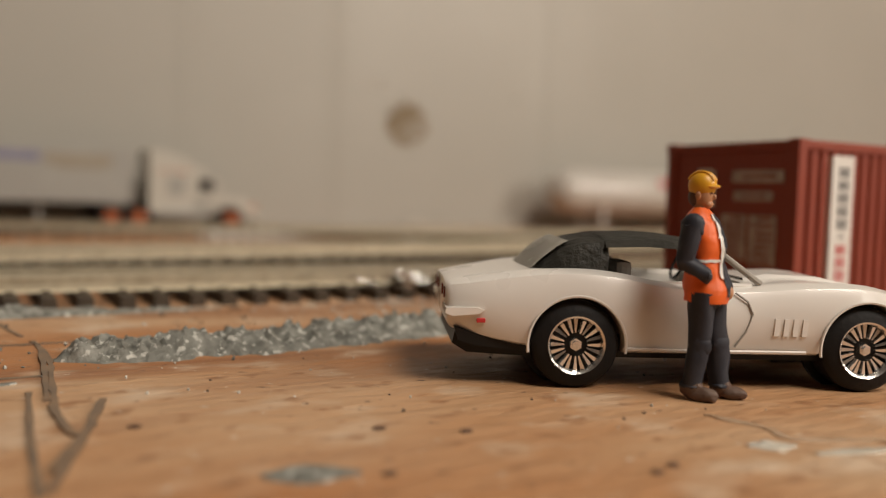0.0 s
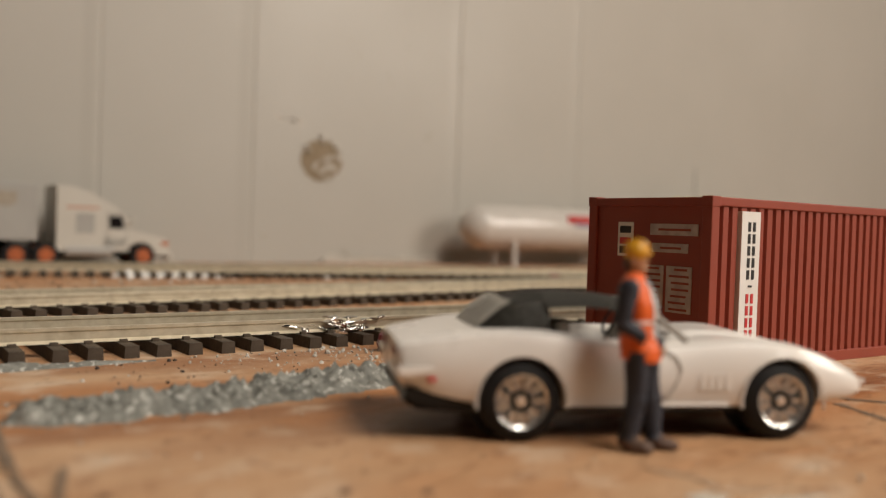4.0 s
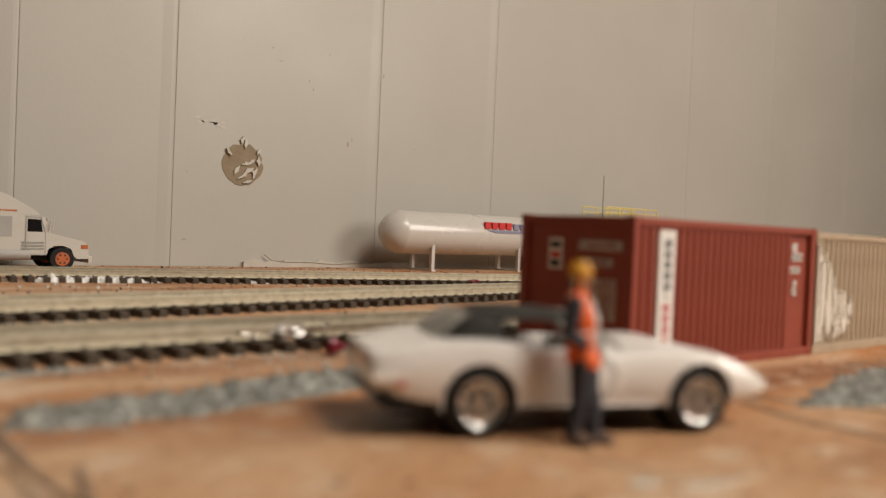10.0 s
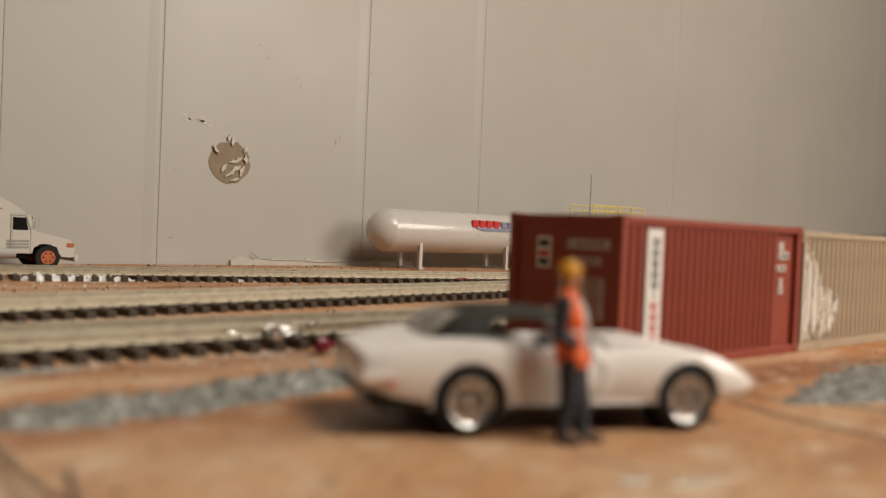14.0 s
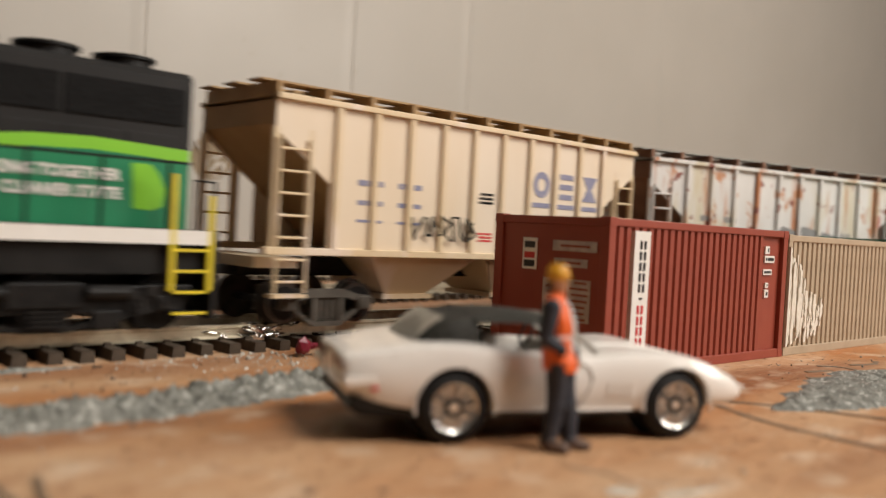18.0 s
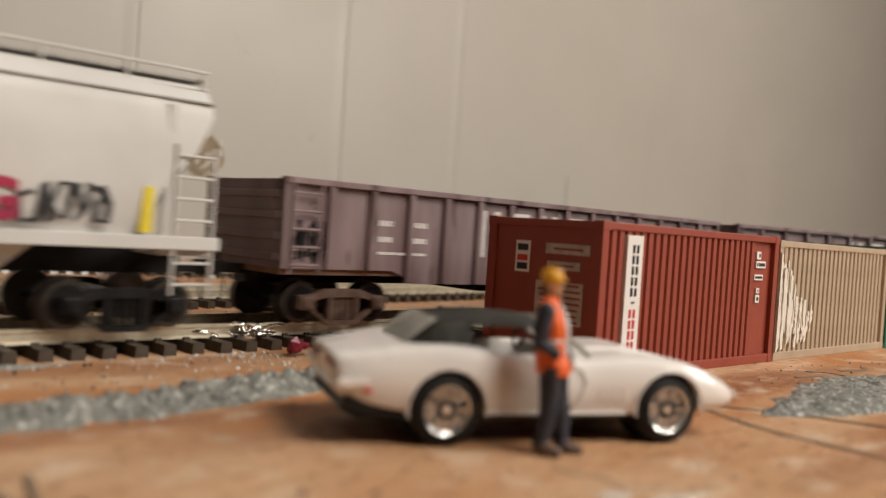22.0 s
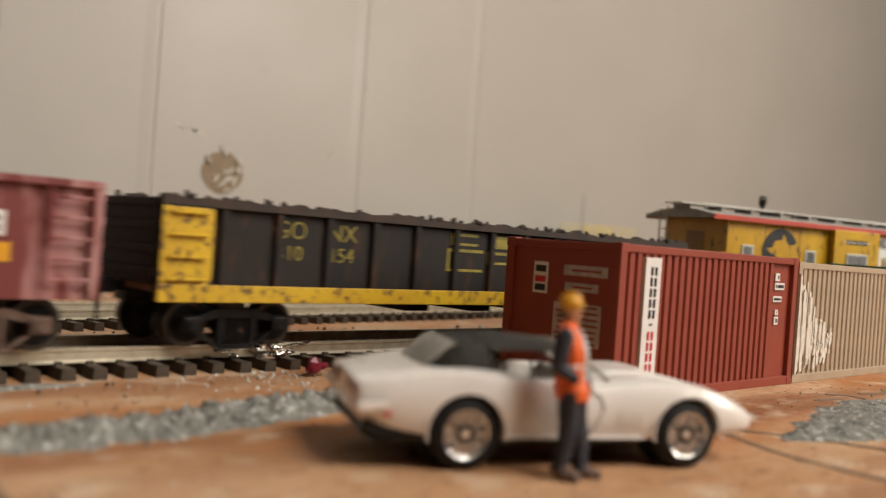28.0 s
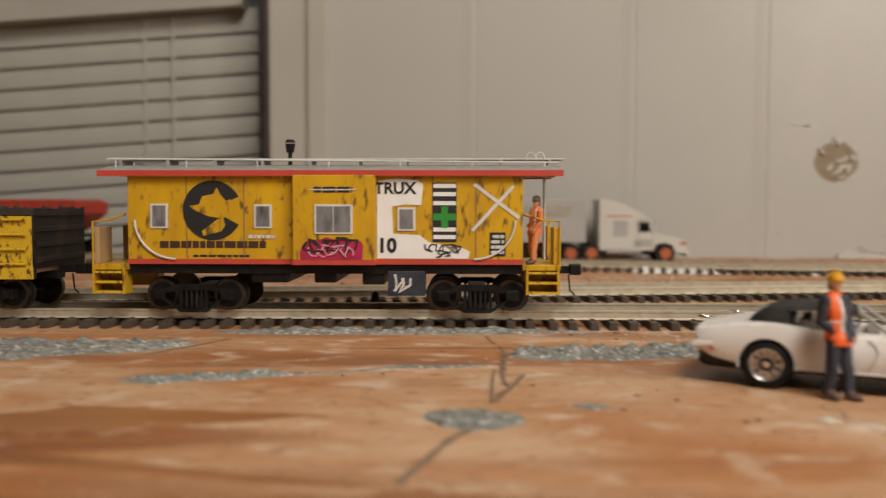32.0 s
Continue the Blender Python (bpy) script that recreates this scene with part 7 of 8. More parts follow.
def semi_truck():
    base = hub("semi_truck", 1.2, 33.3, 0)
    T = M["truck_white"]
    w = 1.35
    bm = new_bm()
    plate(bm, [(-0.05, 0.55), (-0.05, 1.1), (-0.25, 1.35), (-1.4, 1.62), (-1.75, 1.7), (-2.75, 1.75), (-2.75, 0.75), (-1.9, 0.75), (-1.85, 0.95), (-1.6, 1.12), (-1.2, 1.14), (-0.85, 1.0), (-0.72, 0.7), (-0.6, 0.55)], -w, w)
    part("hood", bm, T, base)
    bm = new_bm()
    plate(bm, [(-1.75, 1.7), (-2.0, 2.42), (-2.95, 2.5), (-2.95, 0.7), (-1.9, 0.7)], -w + 0.02, w - 0.02)
    part("cab", bm, T, base)
    bm = new_bm()
    plate(bm, [(-2.95, 0.7), (-2.95, 2.5), (-2.2, 2.5), (-2.5, 2.75), (-3.6, 3.35), (-4.4, 3.6), (-5.0, 3.6), (-5.0, 0.7)], -w, w)
    part("sleeper", bm, T, base, "tall white sleeper cab")
    for s in (-1, 1):
        y = s * (w - 0.02)
        bm = new_bm()
        plate(bm, [(-2.1, 1.75), (-2.2, 2.3), (-2.75, 2.32), (-2.75, 1.75)], y, y + s * 0.015)
        part("side_window", bm, M["glass_dark"], base)
        bm = new_bm()
        wire(bm, [(-1.98, y + s * 0.02, 0.75), (-1.98, y + s * 0.02, 1.7), (-2.2, y + s * 0.02, 2.4), (-2.82, y + s * 0.02, 2.42), (-2.82, y + s * 0.02, 0.9)], 0.02, 5)
        part("door_seam", bm, M["grey_box"], base)
        bm = new_bm()
        wire(bm, [(-1.85, s * (w + 0.1), 1.85), (-1.8, s * (w + 0.12), 2.3), (-1.68, s * (w + 0.12), 2.3), (-1.7, s * (w + 0.1), 1.85)], 0.03, 5)
        part("mirror", bm, T, base)
        for k in range(3):
            bm = new_bm()
            bx(bm, -3.0, -2.05, s * w, s * (w + 0.03), 0.95 + 0.14 * k, 1.02 + 0.14 * k)
            part("cab_step", bm, M["grey_metal"], base)
        bm = new_bm()
        rod(bm, (-4.6, s * 1.2, 0.72), (-2.6, s * 1.2, 0.72), 0.26, 16)
        part("fuel_tank", bm, M["grey_box"], base)
        bm = new_bm()
        bx(bm, -0.4, -0.08, s * w, s * (w + 0.03), 1.02, 1.2, 0.02)
        part("lamp", bm, M["orange_hub"], base)
        road_wheel(base, -1.22, s * 1.22, 0.53)
        for x in (-5.4, -6.6, -15.6, -16.8):
            road_wheel(base, x, s * 1.22, 0.53)
        bm = new_bm()
        bx(bm, -4.2, -3.4, s * w, s * (w + 0.01), 1.5, 2.4)
        part("sleeper_hatch", bm, M["grey_box"], base)
    part("marking", bars(new_bm(), -4.6, -3.2, 2.6, 2.72, 1, -w, 3, words=5), M["orange_hub"], base)
    part("marking", bars(new_bm(), -2.7, -2.1, 1.35, 1.65, 3, -w + 0.02, 4), M["ink"], base)
    bm = new_bm()
    plate(bm, [(-w + 0.15, 1.78), (w - 0.15, 1.78), (w - 0.2, 2.36), (-w + 0.2, 2.36)], -1.93, -1.88, "x")
    part("windscreen", bm, M["glass_dark"], base)
    bm = new_bm()
    bx(bm, -0.05, 0.12, -w, w, 0.35, 0.68, 0.04)
    part("bumper", bm, T, base)
    bm = new_bm()
    bx(bm, -7.6, -0.8, -0.7, 0.7, 0.45, 0.8)
    part("chassis", bm, M["truck_black"], base)
    bm = new_bm()
    bx(bm, -19.7, -5.75, -w - 0.03, w + 0.03, 1.15, 3.62, 0.04)
    part("trailer_box", bm, M["grey_box"], base, "pale grey trailer box")
    bm = new_bm()
    bx(bm, -19.7, -9.5, -w - 0.045, -w - 0.03, 2.9, 3.3)
    part("blue_stripe", bm, M["blue_print"], base)
    bm = new_bm()
    bx(bm, -9.3, -6.6, -w - 0.045, -w - 0.03, 2.75, 3.25)
    plate(bm, [(-9.0, 2.75), (-6.6, 2.75), (-6.9, 2.6), (-8.8, 2.6)], -w - 0.045, -w - 0.03)
    part("dark_stripe", bm, M["grime"], base)
    bm = new_bm()
    bx(bm, -19.0, -7.0, -0.5, 0.5, 0.9, 1.16)
    part("trailer_frame", bm, M["truck_black"], base)
    for s in (-1, 1):
        bm = new_bm()
        bx(bm, -9.6, -9.4, s * 0.9 - 0.06, s * 0.9 + 0.06, 0.0, 1.16)
        part("landing_leg", bm, M["grey_metal"], base)
    tagged(base, "white toy semi truck with a grey box trailer", "truck")


semi_truck()


# ---- red hopper standing on the far track ----
def red_hopper():
    base = hub("red_hopper_car", -33.0, 25.4 + 0.2 * 33 + 0.3, 0, math.degrees(math.atan(-0.2)))
    M["hopper_red"] = material("faded_red_paint", (0.40, 0.045, 0.025), 0.5, second=(0.30, 0.035, 0.02), scale=60)
    bm = new_bm()
    plate(bm, [(-11.5, 3.6), (-0.6, 3.6), (-0.1, 3.4), (-0.1, 2.8), (-1.6, 1.7), (-10.4, 1.7), (-11.9, 2.8), (-11.9, 3.4)], -1.45, 1.45)
    part("bin", bm, M["hopper_red"], base)
    for k in range(9):
        bm = new_bm()
        bx(bm, -10.4 + 1.1 * k - 0.06, -10.4 + 1.1 * k + 0.06, -1.54, -1.45, 1.7, 3.58, 0.01)
        part("side_post", bm, M["hopper_red"], base)
    for x in (-9.2, -6.0, -2.8):
        bm = new_bm()
        bx(bm, x - 0.7, x + 0.7, -1.1, 1.1, 1.0, 1.72, 0.1)
        part("discharge_hopper", bm, M["hopper_red"], base)
    bm = new_bm()
    bx(bm, -12.0, 0.0, -1.4, 1.4, 1.45, 1.62)
    part("underframe", bm, M["truck_black"], base)
    for x in (-10.5, -1.6):
        bogie(base, x, M["truck_black"])
        del WHEELS[-2:]
    ladder(base, -0.7, -0.1, -1.5, 1.3, 3.3, 6, M["hopper_red"])
    coupler(base, 0, 1, M["truck_black"])
    tagged(base, "faded red hopper car standing on the far track", "rail car")


red_hopper()


# ---- ties under the rails ----
def lay_ties(base, x0, x1, near0, near1, seed, bends=False):
    """Ties every 0.55 cm: single pieces over the near stretch, the rest joined."""
    rnd = random.Random(seed)
    bm = new_bm()
    plate(bm, [(-0.125, 0.0), (0.125, 0.0), (0.11, 0.2), (-0.11, 0.2)], -1.5, 1.5)
    for y in (-0.99, -0.73, 0.73, 0.99):
        bx(bm, -0.06, 0.06, y - 0.035, y + 0.035, 0.2, 0.255)
    first = part("tie", bm, M["tie"], base)
    xs = np.arange(x0, x1, 0.55)
    far = new_bm()
    used = False
    for x in xs:
        px, py, th = on_track(x) if bends else (x, 0.0, 0.0)
        py -= TRACK_1_Y if bends else 0.0
        if near0 < x < near1:
            ob = new("tie", first.data) if used else first
            used = True
            ob.parent = base
            ob.matrix_basis = pose((px + rnd.uniform(-0.03, 0.03)) * C, (py + rnd.uniform(-0.03, 0.03)) * C, 0, 0, 0, math.degrees(th) + rnd.uniform(-1, 1))
        else:
            bx(far, px - 0.12, px + 0.12, py - 1.5, py + 1.5, 0, 0.2)
    rest = part("far_ties", far, M["tie"], base)
    rest["kind"] = "stuff"


lay_ties(t1, -185, 295, -42, 40, 1, True)
lay_ties(t2, -120, 60, -30, 40, 2)
lay_ties(t3, -100, 30, -32, 28, 3)

# ---- glue, grit and marks on the table ----
M["ballast"] = material("grey_glued_grit", (0.29, 0.285, 0.25), 0.65, second=(0.05, 0.05, 0.04), scale=480, amount=0.95, spots=(0.52, 0.51, 0.46), spot_scale=1100, spot_size=0.39, bump=1.0, bump_scale=1200)
M["glue"] = material("dried_clear_glue", (0.62, 0.58, 0.50), 0.18, second=(0.45, 0.38, 0.28), scale=300, bump=0.6, bump_scale=500)
M["solder"] = material("bright_solder", (0.85, 0.84, 0.80), 0.15, 1.0, second=(0.55, 0.53, 0.5), scale=300, bump=0.8, bump_scale=600)
M["pencil"] = material("pencil_mark", (0.13, 0.095, 0.068), 0.6, second=(0.30, 0.19, 0.11), scale=250, amount=0.9)
M["crumb_dark"] = material("dark_crumbs", (0.05, 0.035, 0.025), 0.8)
M["crumb_pale"] = material("pale_crumbs", (0.55, 0.52, 0.46), 0.6)
M["nail_brown"] = material("rusty_nail", (0.12, 0.055, 0.028), 0.6, second=(0.05, 0.03, 0.02), scale=900)
M["wine_red"] = material("wine_red_plastic", (0.20, 0.01, 0.03), 0.4)


def lump_ribbon(name, line, seed, label, mat, height=0.14, kind_of="dried glue"):
    """An uneven raised ribbon of glued grit along a line of (x, y, half width)."""
    bm = new_bm()
    pts = smooth_stations([list(p) for p in line], 22)
    n, rows = 22, []
    for i, (x, y, w) in enumerate(pts):
        a, b = pts[max(i - 1, 0)], pts[min(i + 1, len(pts) - 1)]
        d = Vector((b[0] - a[0], b[1] - a[1])).normalized()
        side = Vector((-d.y, d.x))
        row = []
        for k in range(n + 1):
            u = 2 * k / n - 1
            edge = 1 + 0.35 * noise.noise(Vector((x * 1.3, y * 1.3 + 7 * (u > 0), seed))) + 0.22 * noise.noise(Vector((x * 6, y * 6 + 7 * (u > 0), seed)))
            p = Vector((x, y)) + side * u * max(w, 0.03) * edge
            rise = max(0.0, 1 - abs(u) ** 3) * min(1.0, w / 0.3)
            z = height * rise * (0.55 + 0.6 * noise.noise(Vector((p.x * 3.2, p.y * 3.2, seed))) + 0.4 * noise.noise(Vector((p.x * 9, p.y * 9, seed))) + 0.2 * noise.noise(Vector((p.x * 21, p.y * 21, seed))))
            row.append(bm.verts.new((p.x, p.y, max(z, 0.012 if abs(u) < 0.99 else 0.0))))
        rows.append(row)
    for a, b in zip(rows, rows[1:]):
        for k in range(n):
            bm.faces.new((a[k], a[k + 1], b[k + 1], b[k]))
    return tagged(part(name, bm, mat, smooth=True), label, kind_of, kind="stuff" if name.startswith("grit") else "")


lump_ribbon("grit_strip", [(-10.4, 1.05, 0.05), (-9.9, 1.1, 0.4), (-9.0, 1.2, 0.62), (-7.8, 1.35, 0.6), (-6.6, 1.6, 0.66), (-5.2, 1.85, 0.6), (-3.8, 2.15, 0.5), (-2.6, 2.2, 0.3), (-2.0, 2.2, 0.05)], 1, "grey strip of glued grit on the plywood", M["ballast"], 0.27)
lump_ribbon("grit_patch", [(-11.95, -4.6, 0.06), (-11.7, -4.55, 0.5), (-11.2, -4.55, 0.72), (-10.75, -4.5, 0.55), (-10.42, -4.3, 0.06)], 2, "round grey patch of flat dried glue on the plywood", M["ballast"], 0.08)
lump_ribbon("grit_patch", [(-17.95, -1.8, 0.06), (-17.2, -1.7, 0.36), (-16.4, -1.5, 0.34), (-15.4, -1.2, 0.3), (-14.6, -1.0, 0.1), (-13.6, -0.75, 0.06), (-12.6, -0.25, 0.12), (-11.6, -0.2, 0.1), (-10.8, 0.0, 0.04)], 3, "long grey patch of glued grit on the plywood", M["ballast"], 0.15)
lump_ribbon("grit_patch", [(-25.5, 1.9, 0.1), (-24.0, 1.9, 1.3), (-22.0, 1.9, 1.25), (-20.0, 1.95, 1.0), (-18.6, 2.3, 0.55), (-17.8, 2.6, 0.05)], 4, "broad grey patch of glued grit before the track", M["ballast"], 0.2)
lump_ribbon("grit_patch", [(0.2, -3.2, 0.05), (1.0, -3.25, 0.4), (2.0, -3.3, 0.75), (3.6, -3.1, 0.95), (5.2, -2.9, 0.95), (7.0, -2.8, 0.7), (8.2, -2.75, 0.05)], 5, "grey patch of glued grit before the containers", M["ballast"], 0.13)
lump_ribbon("grit_patch", [(-9.5, -3.6, 0.03), (-9.2, -3.68, 0.2), (-8.85, -3.78, 0.03)], 6, "small grey smear of dried glue on the plywood", M["ballast"], 0.03)
lump_ribbon("grit_patch", [(-18.0, 4.4, 0.05), (-16.0, 4.5, 0.34), (-13.5, 4.55, 0.3), (-11.0, 4.7, 0.3), (-8.6, 4.75, 0.14), (-7.6, 4.75, 0.03)], 7, "thin line of grey grit along the ties", M["ballast"], 0.16)
lump_ribbon("glue_blob", [(-5.78, -4.4, 0.03), (-5.6, -4.46, 0.13), (-5.4, -4.55, 0.03)], 8, "shiny blob of dried clear glue on the plywood", M["glue"], 0.11)
lump_ribbon("glue_blob", [(-5.45, -4.78, 0.02), (-5.2, -4.83, 0.06), (-4.9, -4.9, 0.05), (-4.6, -4.95, 0.02)], 9, "shiny streak of dried clear glue on the plywood", M["glue"], 0.05)
lump_ribbon("glue_blob", [(-3.4, 25.0, 0.03), (-2.6, 24.7, 0.3), (-1.6, 24.6, 0.25), (-0.6, 24.4, 0.3), (0.3, 24.2, 0.2), (1.4, 24.0, 0.03)], 10, "white dried glue along the far ties", M["white"], 0.32)
lump_ribbon("glue_blob", [(4.6, 23.6, 0.03), (5.2, 23.4, 0.15), (5.8, 23.2, 0.03)], 11, "white dried glue on the far ties", M["white"], 0.3)

M["stain"] = material("dark_varnish_stain", (0.37, 0.165, 0.06), 0.4, second=(0.20, 0.068, 0.022), scale=55, amount=0.9, stretch=(0.5, 1.8, 1), bump=0.2, bump_scale=420)
for n, (line, words) in enumerate((([(-21.0, -6.2, 0.05), (-18.6, -5.0, 0.7), (-17.2, -4.7, 0.75), (-15.6, -4.6, 0.45), (-14.4, -4.5, 0.2), (-13.6, -4.45, 0.04)], "broad orange-brown varnish stain on the plywood"),
                                   ([(-21.0, -6.6, 0.05), (-19.0, -6.7, 0.22), (-17.2, -6.95, 0.25), (-15.2, -7.35, 0.18), (-13.6, -7.7, 0.12), (-12.2, -7.9, 0.03)], "long dark varnish streak on the plywood"),
                                   ([(-21.0, -8.6, 0.1), (-18.0, -8.9, 0.55), (-14.0, -9.0, 0.7), (-11.0, -8.95, 0.75), (-8.0, -9.0, 0.6), (-5.5, -9.1, 0.05)], "dark varnish band near the table edge"))):
    lump_ribbon("varnish_stain", line, 30 + n, words, M["stain"], 0.012, "stain")

# solder lumps on the near rail
solder = hub("solder_joint", -3.7, TRACK_1_Y - 0.86, 0)
rnd = random.Random(3)
for k in range(26):
    bm = new_bm()
    x = rnd.gauss(0, 0.5)
    m = Matrix.LocRotScale((x, rnd.uniform(-0.2, 0.1), 0.38 + rnd.uniform(-0.14, 0.08)), Euler((rnd.uniform(-0.4, 0.4), rnd.uniform(-0.2, 0.2), rnd.uniform(-0.4, 0.4))), (rnd.uniform(0.1, 0.36), rnd.uniform(0.05, 0.12), rnd.uniform(0.03, 0.065)))
    bmesh.ops.create_icosphere(bm, subdivisions=2, radius=1.0, matrix=m)
    for v in bm.verts:
        v.co += Vector((noise.noise(v.co * 9), noise.noise(v.co * 9 + Vector((5, 0, 0))), noise.noise(v.co * 9 + Vector((0, 5, 0))))) * 0.03
    part("solder_lump", bm, M["solder"], solder, smooth=True)
tagged(solder, "lumpy bright solder joint on the near rail", "solder joint")

for x, y in ((-3.55, 4.35), (15.5, 21.0)):
    bm = new_bm()
    rnd = random.Random(int(x))
    for k in range(7):
        m = Matrix.LocRotScale((rnd.uniform(-0.2, 0.2), rnd.uniform(-0.12, 0.12), 0.12 + rnd.uniform(0, 0.12)), Euler((rnd.random() * 6, rnd.random() * 6, 0)), (rnd.uniform(0.08, 0.2), rnd.uniform(0.06, 0.12), rnd.uniform(0.06, 0.16)))
        bmesh.ops.create_icosphere(bm, subdivisions=1, radius=1.0, matrix=m)
    ob = part("red_scrap", bm, M["wine_red"])
    ob.matrix_world = pose(x * C, y * C, 0)
    tagged(ob, "crumpled wine-red plastic scrap beside the track", "scrap")

bm = new_bm()
ball(bm, (0, 0, 0.05), (0.55, 0.3, 0.12), 14, 8)
rod(bm, (0, 0, 0.05), (0.05, 0, 0.62), 0.26, 14, 0.1)
ob = part("switch_motor_cap", bm, M["black"], smooth=True)
ob.matrix_world = pose(-14.2 * C, 9.2 * C, 0.0)
tagged(ob, "small black rubber cap between the tracks", "rubber cap")


def stroke(name, lines, width, label):
    """Drawn marks: thin flat bands lying on the table."""
    bm = new_bm()
    rnd = random.Random(len(lines))
    for n, line in enumerate(lines):
        pts = smooth_stations([list(p) for p in line], 6)
        left, right = [], []
        for i, (x, y) in enumerate(pts):
            a, b = pts[max(i - 1, 0)], pts[min(i + 1, len(pts) - 1)]
            d = Vector((b[0] - a[0], b[1] - a[1])).normalized()
            w = width * (0.6 + 0.7 * rnd.random())
            left.append((x - d.y * w, y + d.x * w))
            right.append((x + d.y * w, y - d.x * w))
        plate(bm, left + right[::-1], -0.004 - 0.002 * n, 0.012 + 0.004 * n, "z")
    return tagged(part(name, bm, M["pencil"]), label, "pencil mark")


stroke("pencil_arrow", [[(-10.8, 4.0), (-10.72, 3.4), (-10.6, 2.8)], [(-10.5, 2.4), (-10.42, 1.2), (-10.48, 0.1), (-10.56, -1.25)], [(-10.72, -0.5), (-10.8, -2.0), (-10.84, -3.5)], [(-10.15, -1.0), (-10.4, -2.05), (-10.78, -3.4)],
                        [(-10.58, -1.1), (-10.53, -2.0), (-10.42, -2.15)], [(-10.46, 1.6), (-10.52, 0.4), (-10.6, -0.9)], [(-10.2, -1.15), (-10.45, -2.2), (-10.74, -3.0)]], 0.032, "dark pencil arrow drawn on the plywood")
M["dry_glue"] = material("dry_glue", (0.58, 0.41, 0.27), 0.25, second=(0.34, 0.20, 0.11), scale=300, amount=0.9, bump=0.4, bump_scale=500)
lump_ribbon("glue_smear", [(-5.33, -3.5, 0.02), (-5.28, -3.75, 0.06), (-5.18, -4.05, 0.04), (-5.25, -4.4, 0.06), (-4.85, -4.6, 0.05), (-4.5, -4.75, 0.02)], 14, "smear of dried glue on the plywood", M["dry_glue"], 0.025, "glue")
stroke("pencil_line", [[(-11.25, -5.3), (-11.5, -5.8), (-11.8, -6.8), (-12.1, -7.8)]], 0.06, "dark pencil line drawn on the plywood")
stroke("pencil_line", [[(-18.5, 1.0), (-17.6, 2.6), (-17.2, 3.4)]], 0.05, "dark pencil line before the track")
stroke("pencil_line", [[(-0.3, -2.5), (-0.75, -3.5), (-0.9, -4.4), (-0.95, -5.3), (-0.9, -7.0)], [(0.1, -2.3), (0.72, -3.22), (1.05, -4.0), (1.5, -5.0), (2.2, -6.5)]], 0.06, "two dark lines ruled on the plywood")
stroke("pencil_line", [[(-17.0, 0.1), (-14.5, 0.15), (-12.0, 0.2), (-10.5, 0.25)], [(-14.0, 2.0), (-11.5, 2.15), (-9.0, 2.2)]], 0.03, "thin ruled lines along the table")
for line in ([(6.2, -1.2), (6.6, -1.6), (6.3, -2.3)], [(5.0, -1.5), (5.8, -1.65)], [(0.9, 21.5), (1.6, 21.3), (2.1, 20.9)], [(7.2, -1.5), (8.0, -1.7), (8.6, -1.5)], [(4.2, -1.9), (4.7, -2.1)], [(8.9, -2.0), (9.6, -2.3)]):
    stroke("dark_scratch", [line], 0.07, "dark scraped spot on the plywood")


def crumbs(name, count, seed, boxes, lo, hi, mat, label):
    rnd = random.Random(seed)
    bm = new_bm()
    for k in range(count):
        x0, x1, y0, y1 = boxes[k % len(boxes)]
        r = rnd.uniform(lo, hi) * (1 if rnd.random() < 0.85 else 1.8)
        m = Matrix.LocRotScale((rnd.uniform(x0, x1), rnd.uniform(y0, y1), r * 0.3), Euler((rnd.random() * 6, rnd.random() * 6, rnd.random() * 6)), (r, r * rnd.uniform(0.5, 1), r * rnd.uniform(0.4, 0.8)))
        bmesh.ops.create_icosphere(bm, subdivisions=1, radius=1.0, matrix=m)
    ob = part(name, bm, mat)
    return tagged(ob, label, "crumbs", kind="stuff")


crumbs("dark_crumbs", 190, 11, [(-22, 12, -8, 5), (-14, 2, -6, 5), (-9, -1, 2.5, 5)], 0.008, 0.026, M["crumb_dark"], "dark specks of dirt scattered over the plywood")
crumbs("bright_chips", 60, 19, [(-6, -2.2, 3.4, 5.0), (-5, -2.6, 4.2, 5.0)], 0.02, 0.05, M["crumb_pale"], "bright paint chips lying before the near rail")
crumbs("pale_crumbs", 420, 12, [(-22, 12, -8, 5), (-10, -2, -2, 5), (-7, -3, 3, 5), (-16, -6, 4.3, 4.9)], 0.008, 0.024, M["crumb_pale"], "pale grains scattered over the plywood")
crumbs("pale_track_grit", 500, 17, [(-24, 12, 8.4, 11.5), (-10, 22, 20, 27), (-8, 26, 29, 35.5)], 0.015, 0.055, M["crumb_pale"], "pale paint chips and glue bits between the tracks")
crumbs("loose_grit", 150, 15, [(3.5, 10, -2.4, -0.6), (-6, 2, 3.2, 5.0), (-13, -8, 0.4, 2.0)], 0.01, 0.028, M["ballast"], "grey grit scattered before the containers")
crumbs("track_grit", 900, 13, [(-30, 8, 8.4, 11.5), (-20, 14, 18, 23), (-4, 26, 30, 36)], 0.015, 0.05, M["crumb_dark"], "dark grit between the tracks")
for x, y in ((-7.65, -3.16), (-8.27, -2.81), (-6.71, -4.54), (-10.05, -2.02), (-8.69, -3.9), (-6.93, -4.62)):
    bm = new_bm()
    ball(bm, (0, 0, 0.008), (0.06, 0.045, 0.016), 12, 6)
    ob = part("nail_head", bm, M["nail_brown"], smooth=True)
    ob.matrix_world = pose(x * C, y * C, 0)
    tagged(ob, "dark sunken nail head in the plywood", "nail")


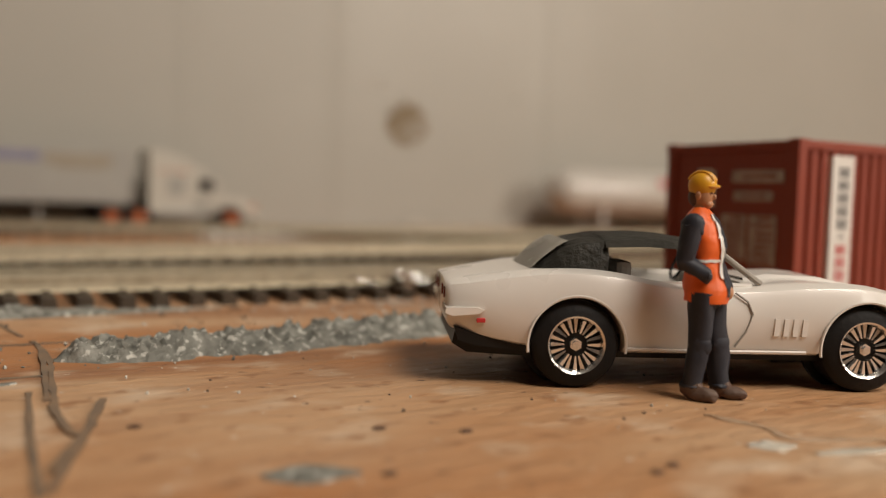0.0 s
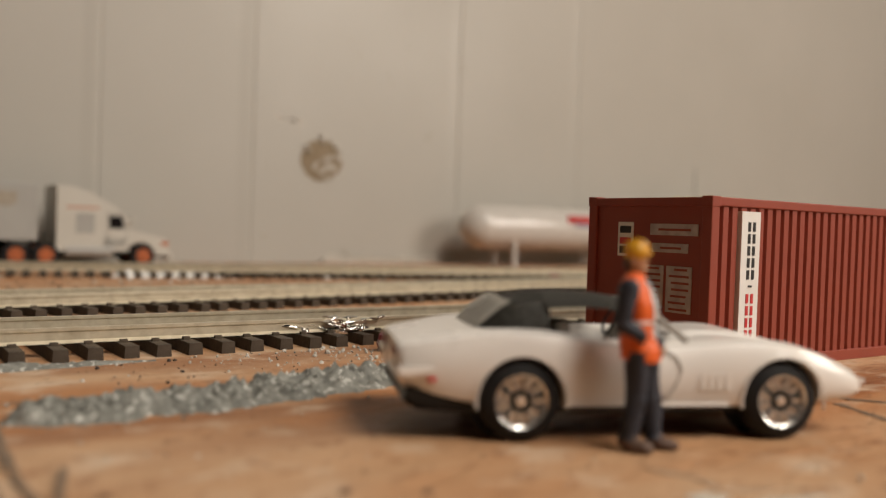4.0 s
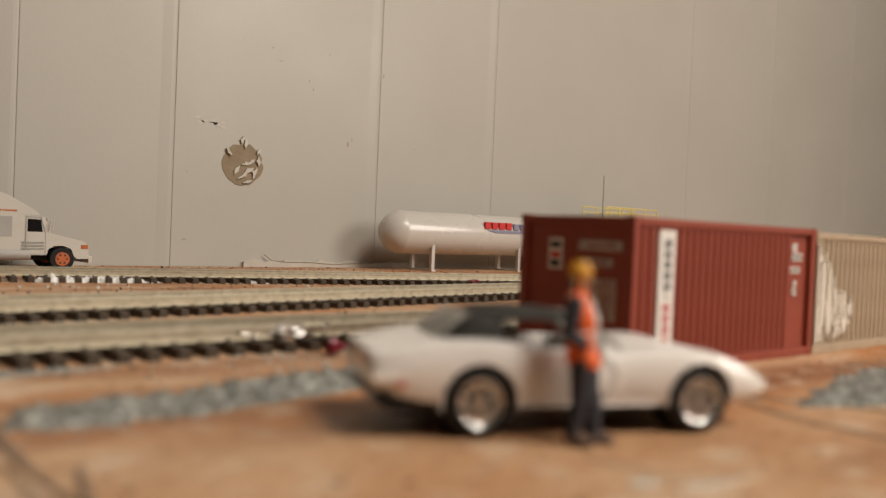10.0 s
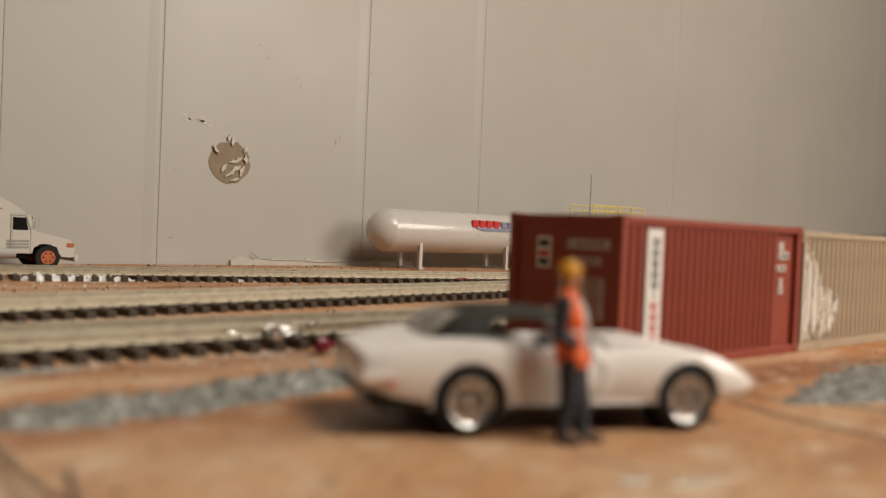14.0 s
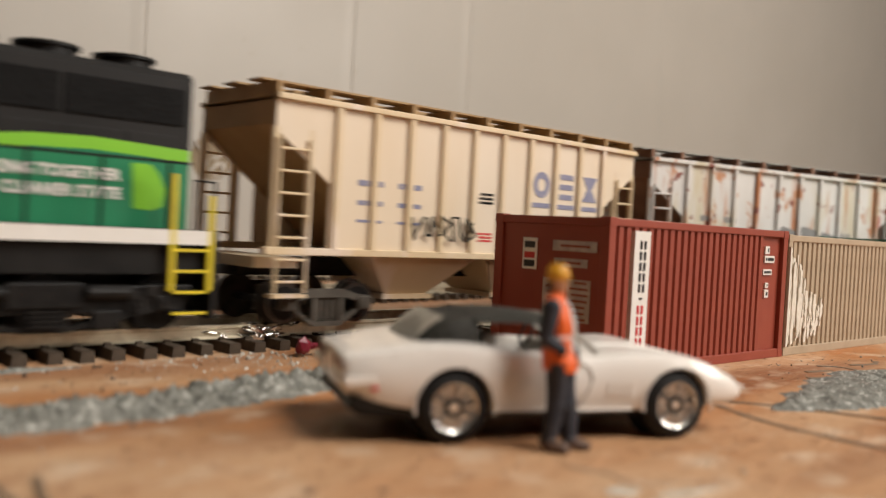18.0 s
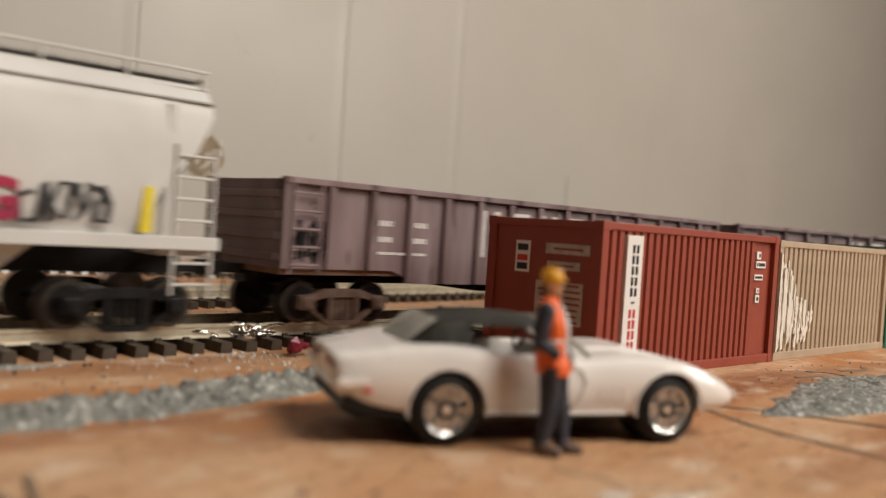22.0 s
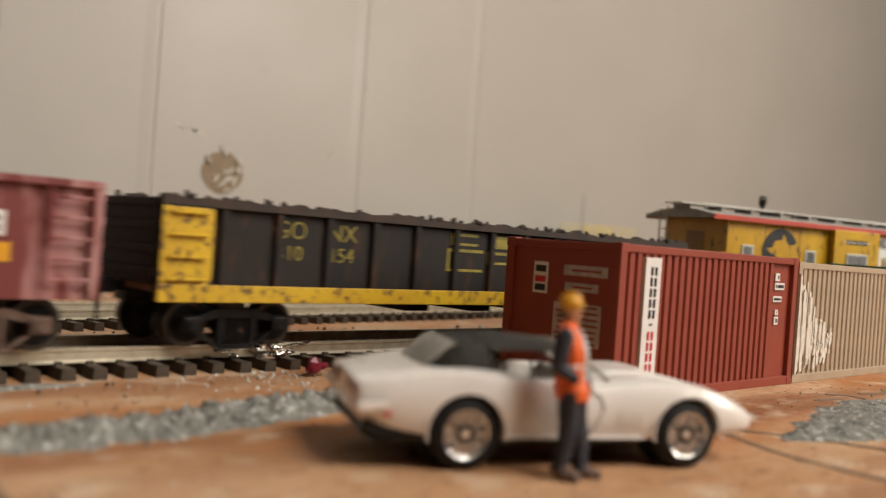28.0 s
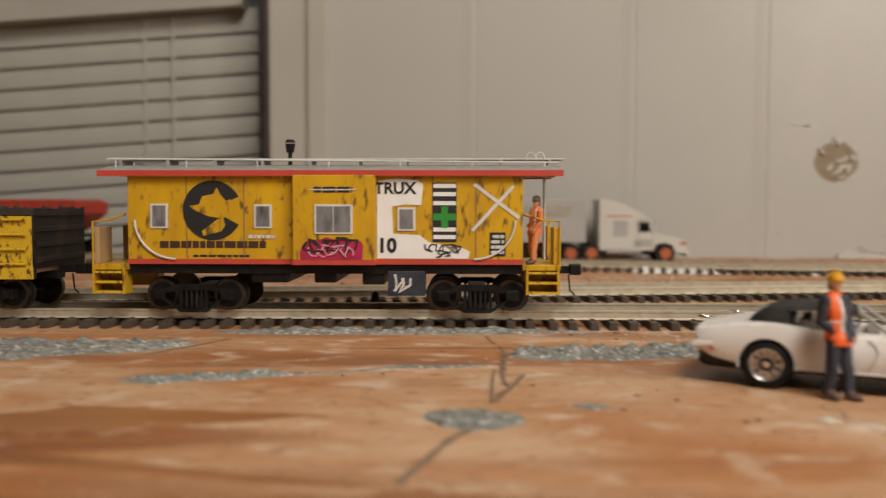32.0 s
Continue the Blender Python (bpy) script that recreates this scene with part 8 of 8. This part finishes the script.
# ---- motion ----
RUN = [(0, 275.0), (6, 232.0), (10, 200.0), (12, 181.0), (13.5, 161.0), (14.5, 146.2), (15.5, 133.2), (16, 127.55), (17, 117.5), (18, 107.75), (19, 97.8), (20.3, 84.8), (21, 77.7), (22, 67.7), (23, 58.05), (24, 48.4),
       (25, 38.7), (26.5, 25.4), (28, 12.75), (28.5, 8.6), (29, 4.6), (29.3, 2.05), (30, -3.7), (30.7, -9.55), (31, -12.15), (31.2, -13.9), (32, -20.4)]


def run_at(t):
    """How far along the track the caboose is at t seconds, on a smooth curve through RUN."""
    i = max(k for k in range(len(RUN) - 1) if RUN[k][0] <= t or k == 0)

    def slope(k):
        lo, hi = RUN[max(k - 1, 0)], RUN[min(k + 1, len(RUN) - 1)]
        return (hi[1] - lo[1]) / (hi[0] - lo[0])

    (t0, s0), (t1, s1) = RUN[i], RUN[i + 1]
    h, u = t1 - t0, (t - t0) / (t1 - t0)
    return (2 * u ** 3 - 3 * u * u + 1) * s0 + (u ** 3 - 2 * u * u + u) * h * slope(i) + (3 * u * u - 2 * u ** 3) * s1 + (u ** 3 - u * u) * h * slope(i + 1)


def car_pose(a, length):
    """The pose of a car whose rear end is at the length a along the track, standing on it with both bogies."""
    f0, f1 = 0.15 * length, 0.85 * length
    (x0, y0, _), (x1, y1, _) = on_track(a + f0), on_track(a + f1)
    th = math.atan2(y1 - y0, x1 - x0)
    return x0 - f0 * math.cos(th), y0 - f0 * math.sin(th), th


def motions():
    """The train rolls past along its track, all its cars at one pace."""
    times = [0, 2, 4, 6, 8, 10] + [11 + 0.35 * k for k in range(61)]
    for base, a, length in TRAIN:
        rows = []
        for t in times:
            x, y, th = car_pose(run_at(t) + a, length)
            rows.append((t, pose(x * C, y * C, 0, 0, 0, math.degrees(th))))
        walk(base, rows)

    for wheel, e, zc, r in WHEELS:
        rows, last = [], None
        for a, b in zip(RUN, RUN[1:]):
            turns = max(1, math.ceil(math.degrees((a[1] - b[1]) / r) / 80))
            for k in range(turns):
                f = k / turns
                rows.append((a[0] + (b[0] - a[0]) * f, -math.degrees((RUN[0][1] - a[1] - (b[1] - a[1]) * f) / r)))
        rows.append((RUN[-1][0], -math.degrees((RUN[0][1] - RUN[-1][1]) / r)))
        walk(wheel, [(t, pose(e * C, 0, zc * C, 0, d, 0)) for t, d in rows])
    rows = []
    for t in times:
        x, y, th = car_pose(run_at(t), 10.6)
        rows.append((t, pose(x * C, y * C, 0, 0, 0, math.degrees(th)) @ pose(10.95 * C, -1.2 * C, 1.765 * C, 0, 0, -150)))
    walk(rider, rows)
    # the camera's focus: first on the toy car, then on the far wall, then on the train
    walk(focus, [(0, pose(-0.047, -0.025, 0.01)), (3.6, pose(-0.047, -0.025, 0.01)), (5.2, pose(0.14, 0.29, 0.03)), (15.4, pose(0.14, 0.29, 0.03)), (15.9, pose(0.01, 0.05, 0.02)),
                 (28.5, pose(0.01, 0.05, 0.02)), (30.5, pose(-0.08, 0.05, 0.02)), (32, pose(-0.15, 0.05, 0.02))])


motions()
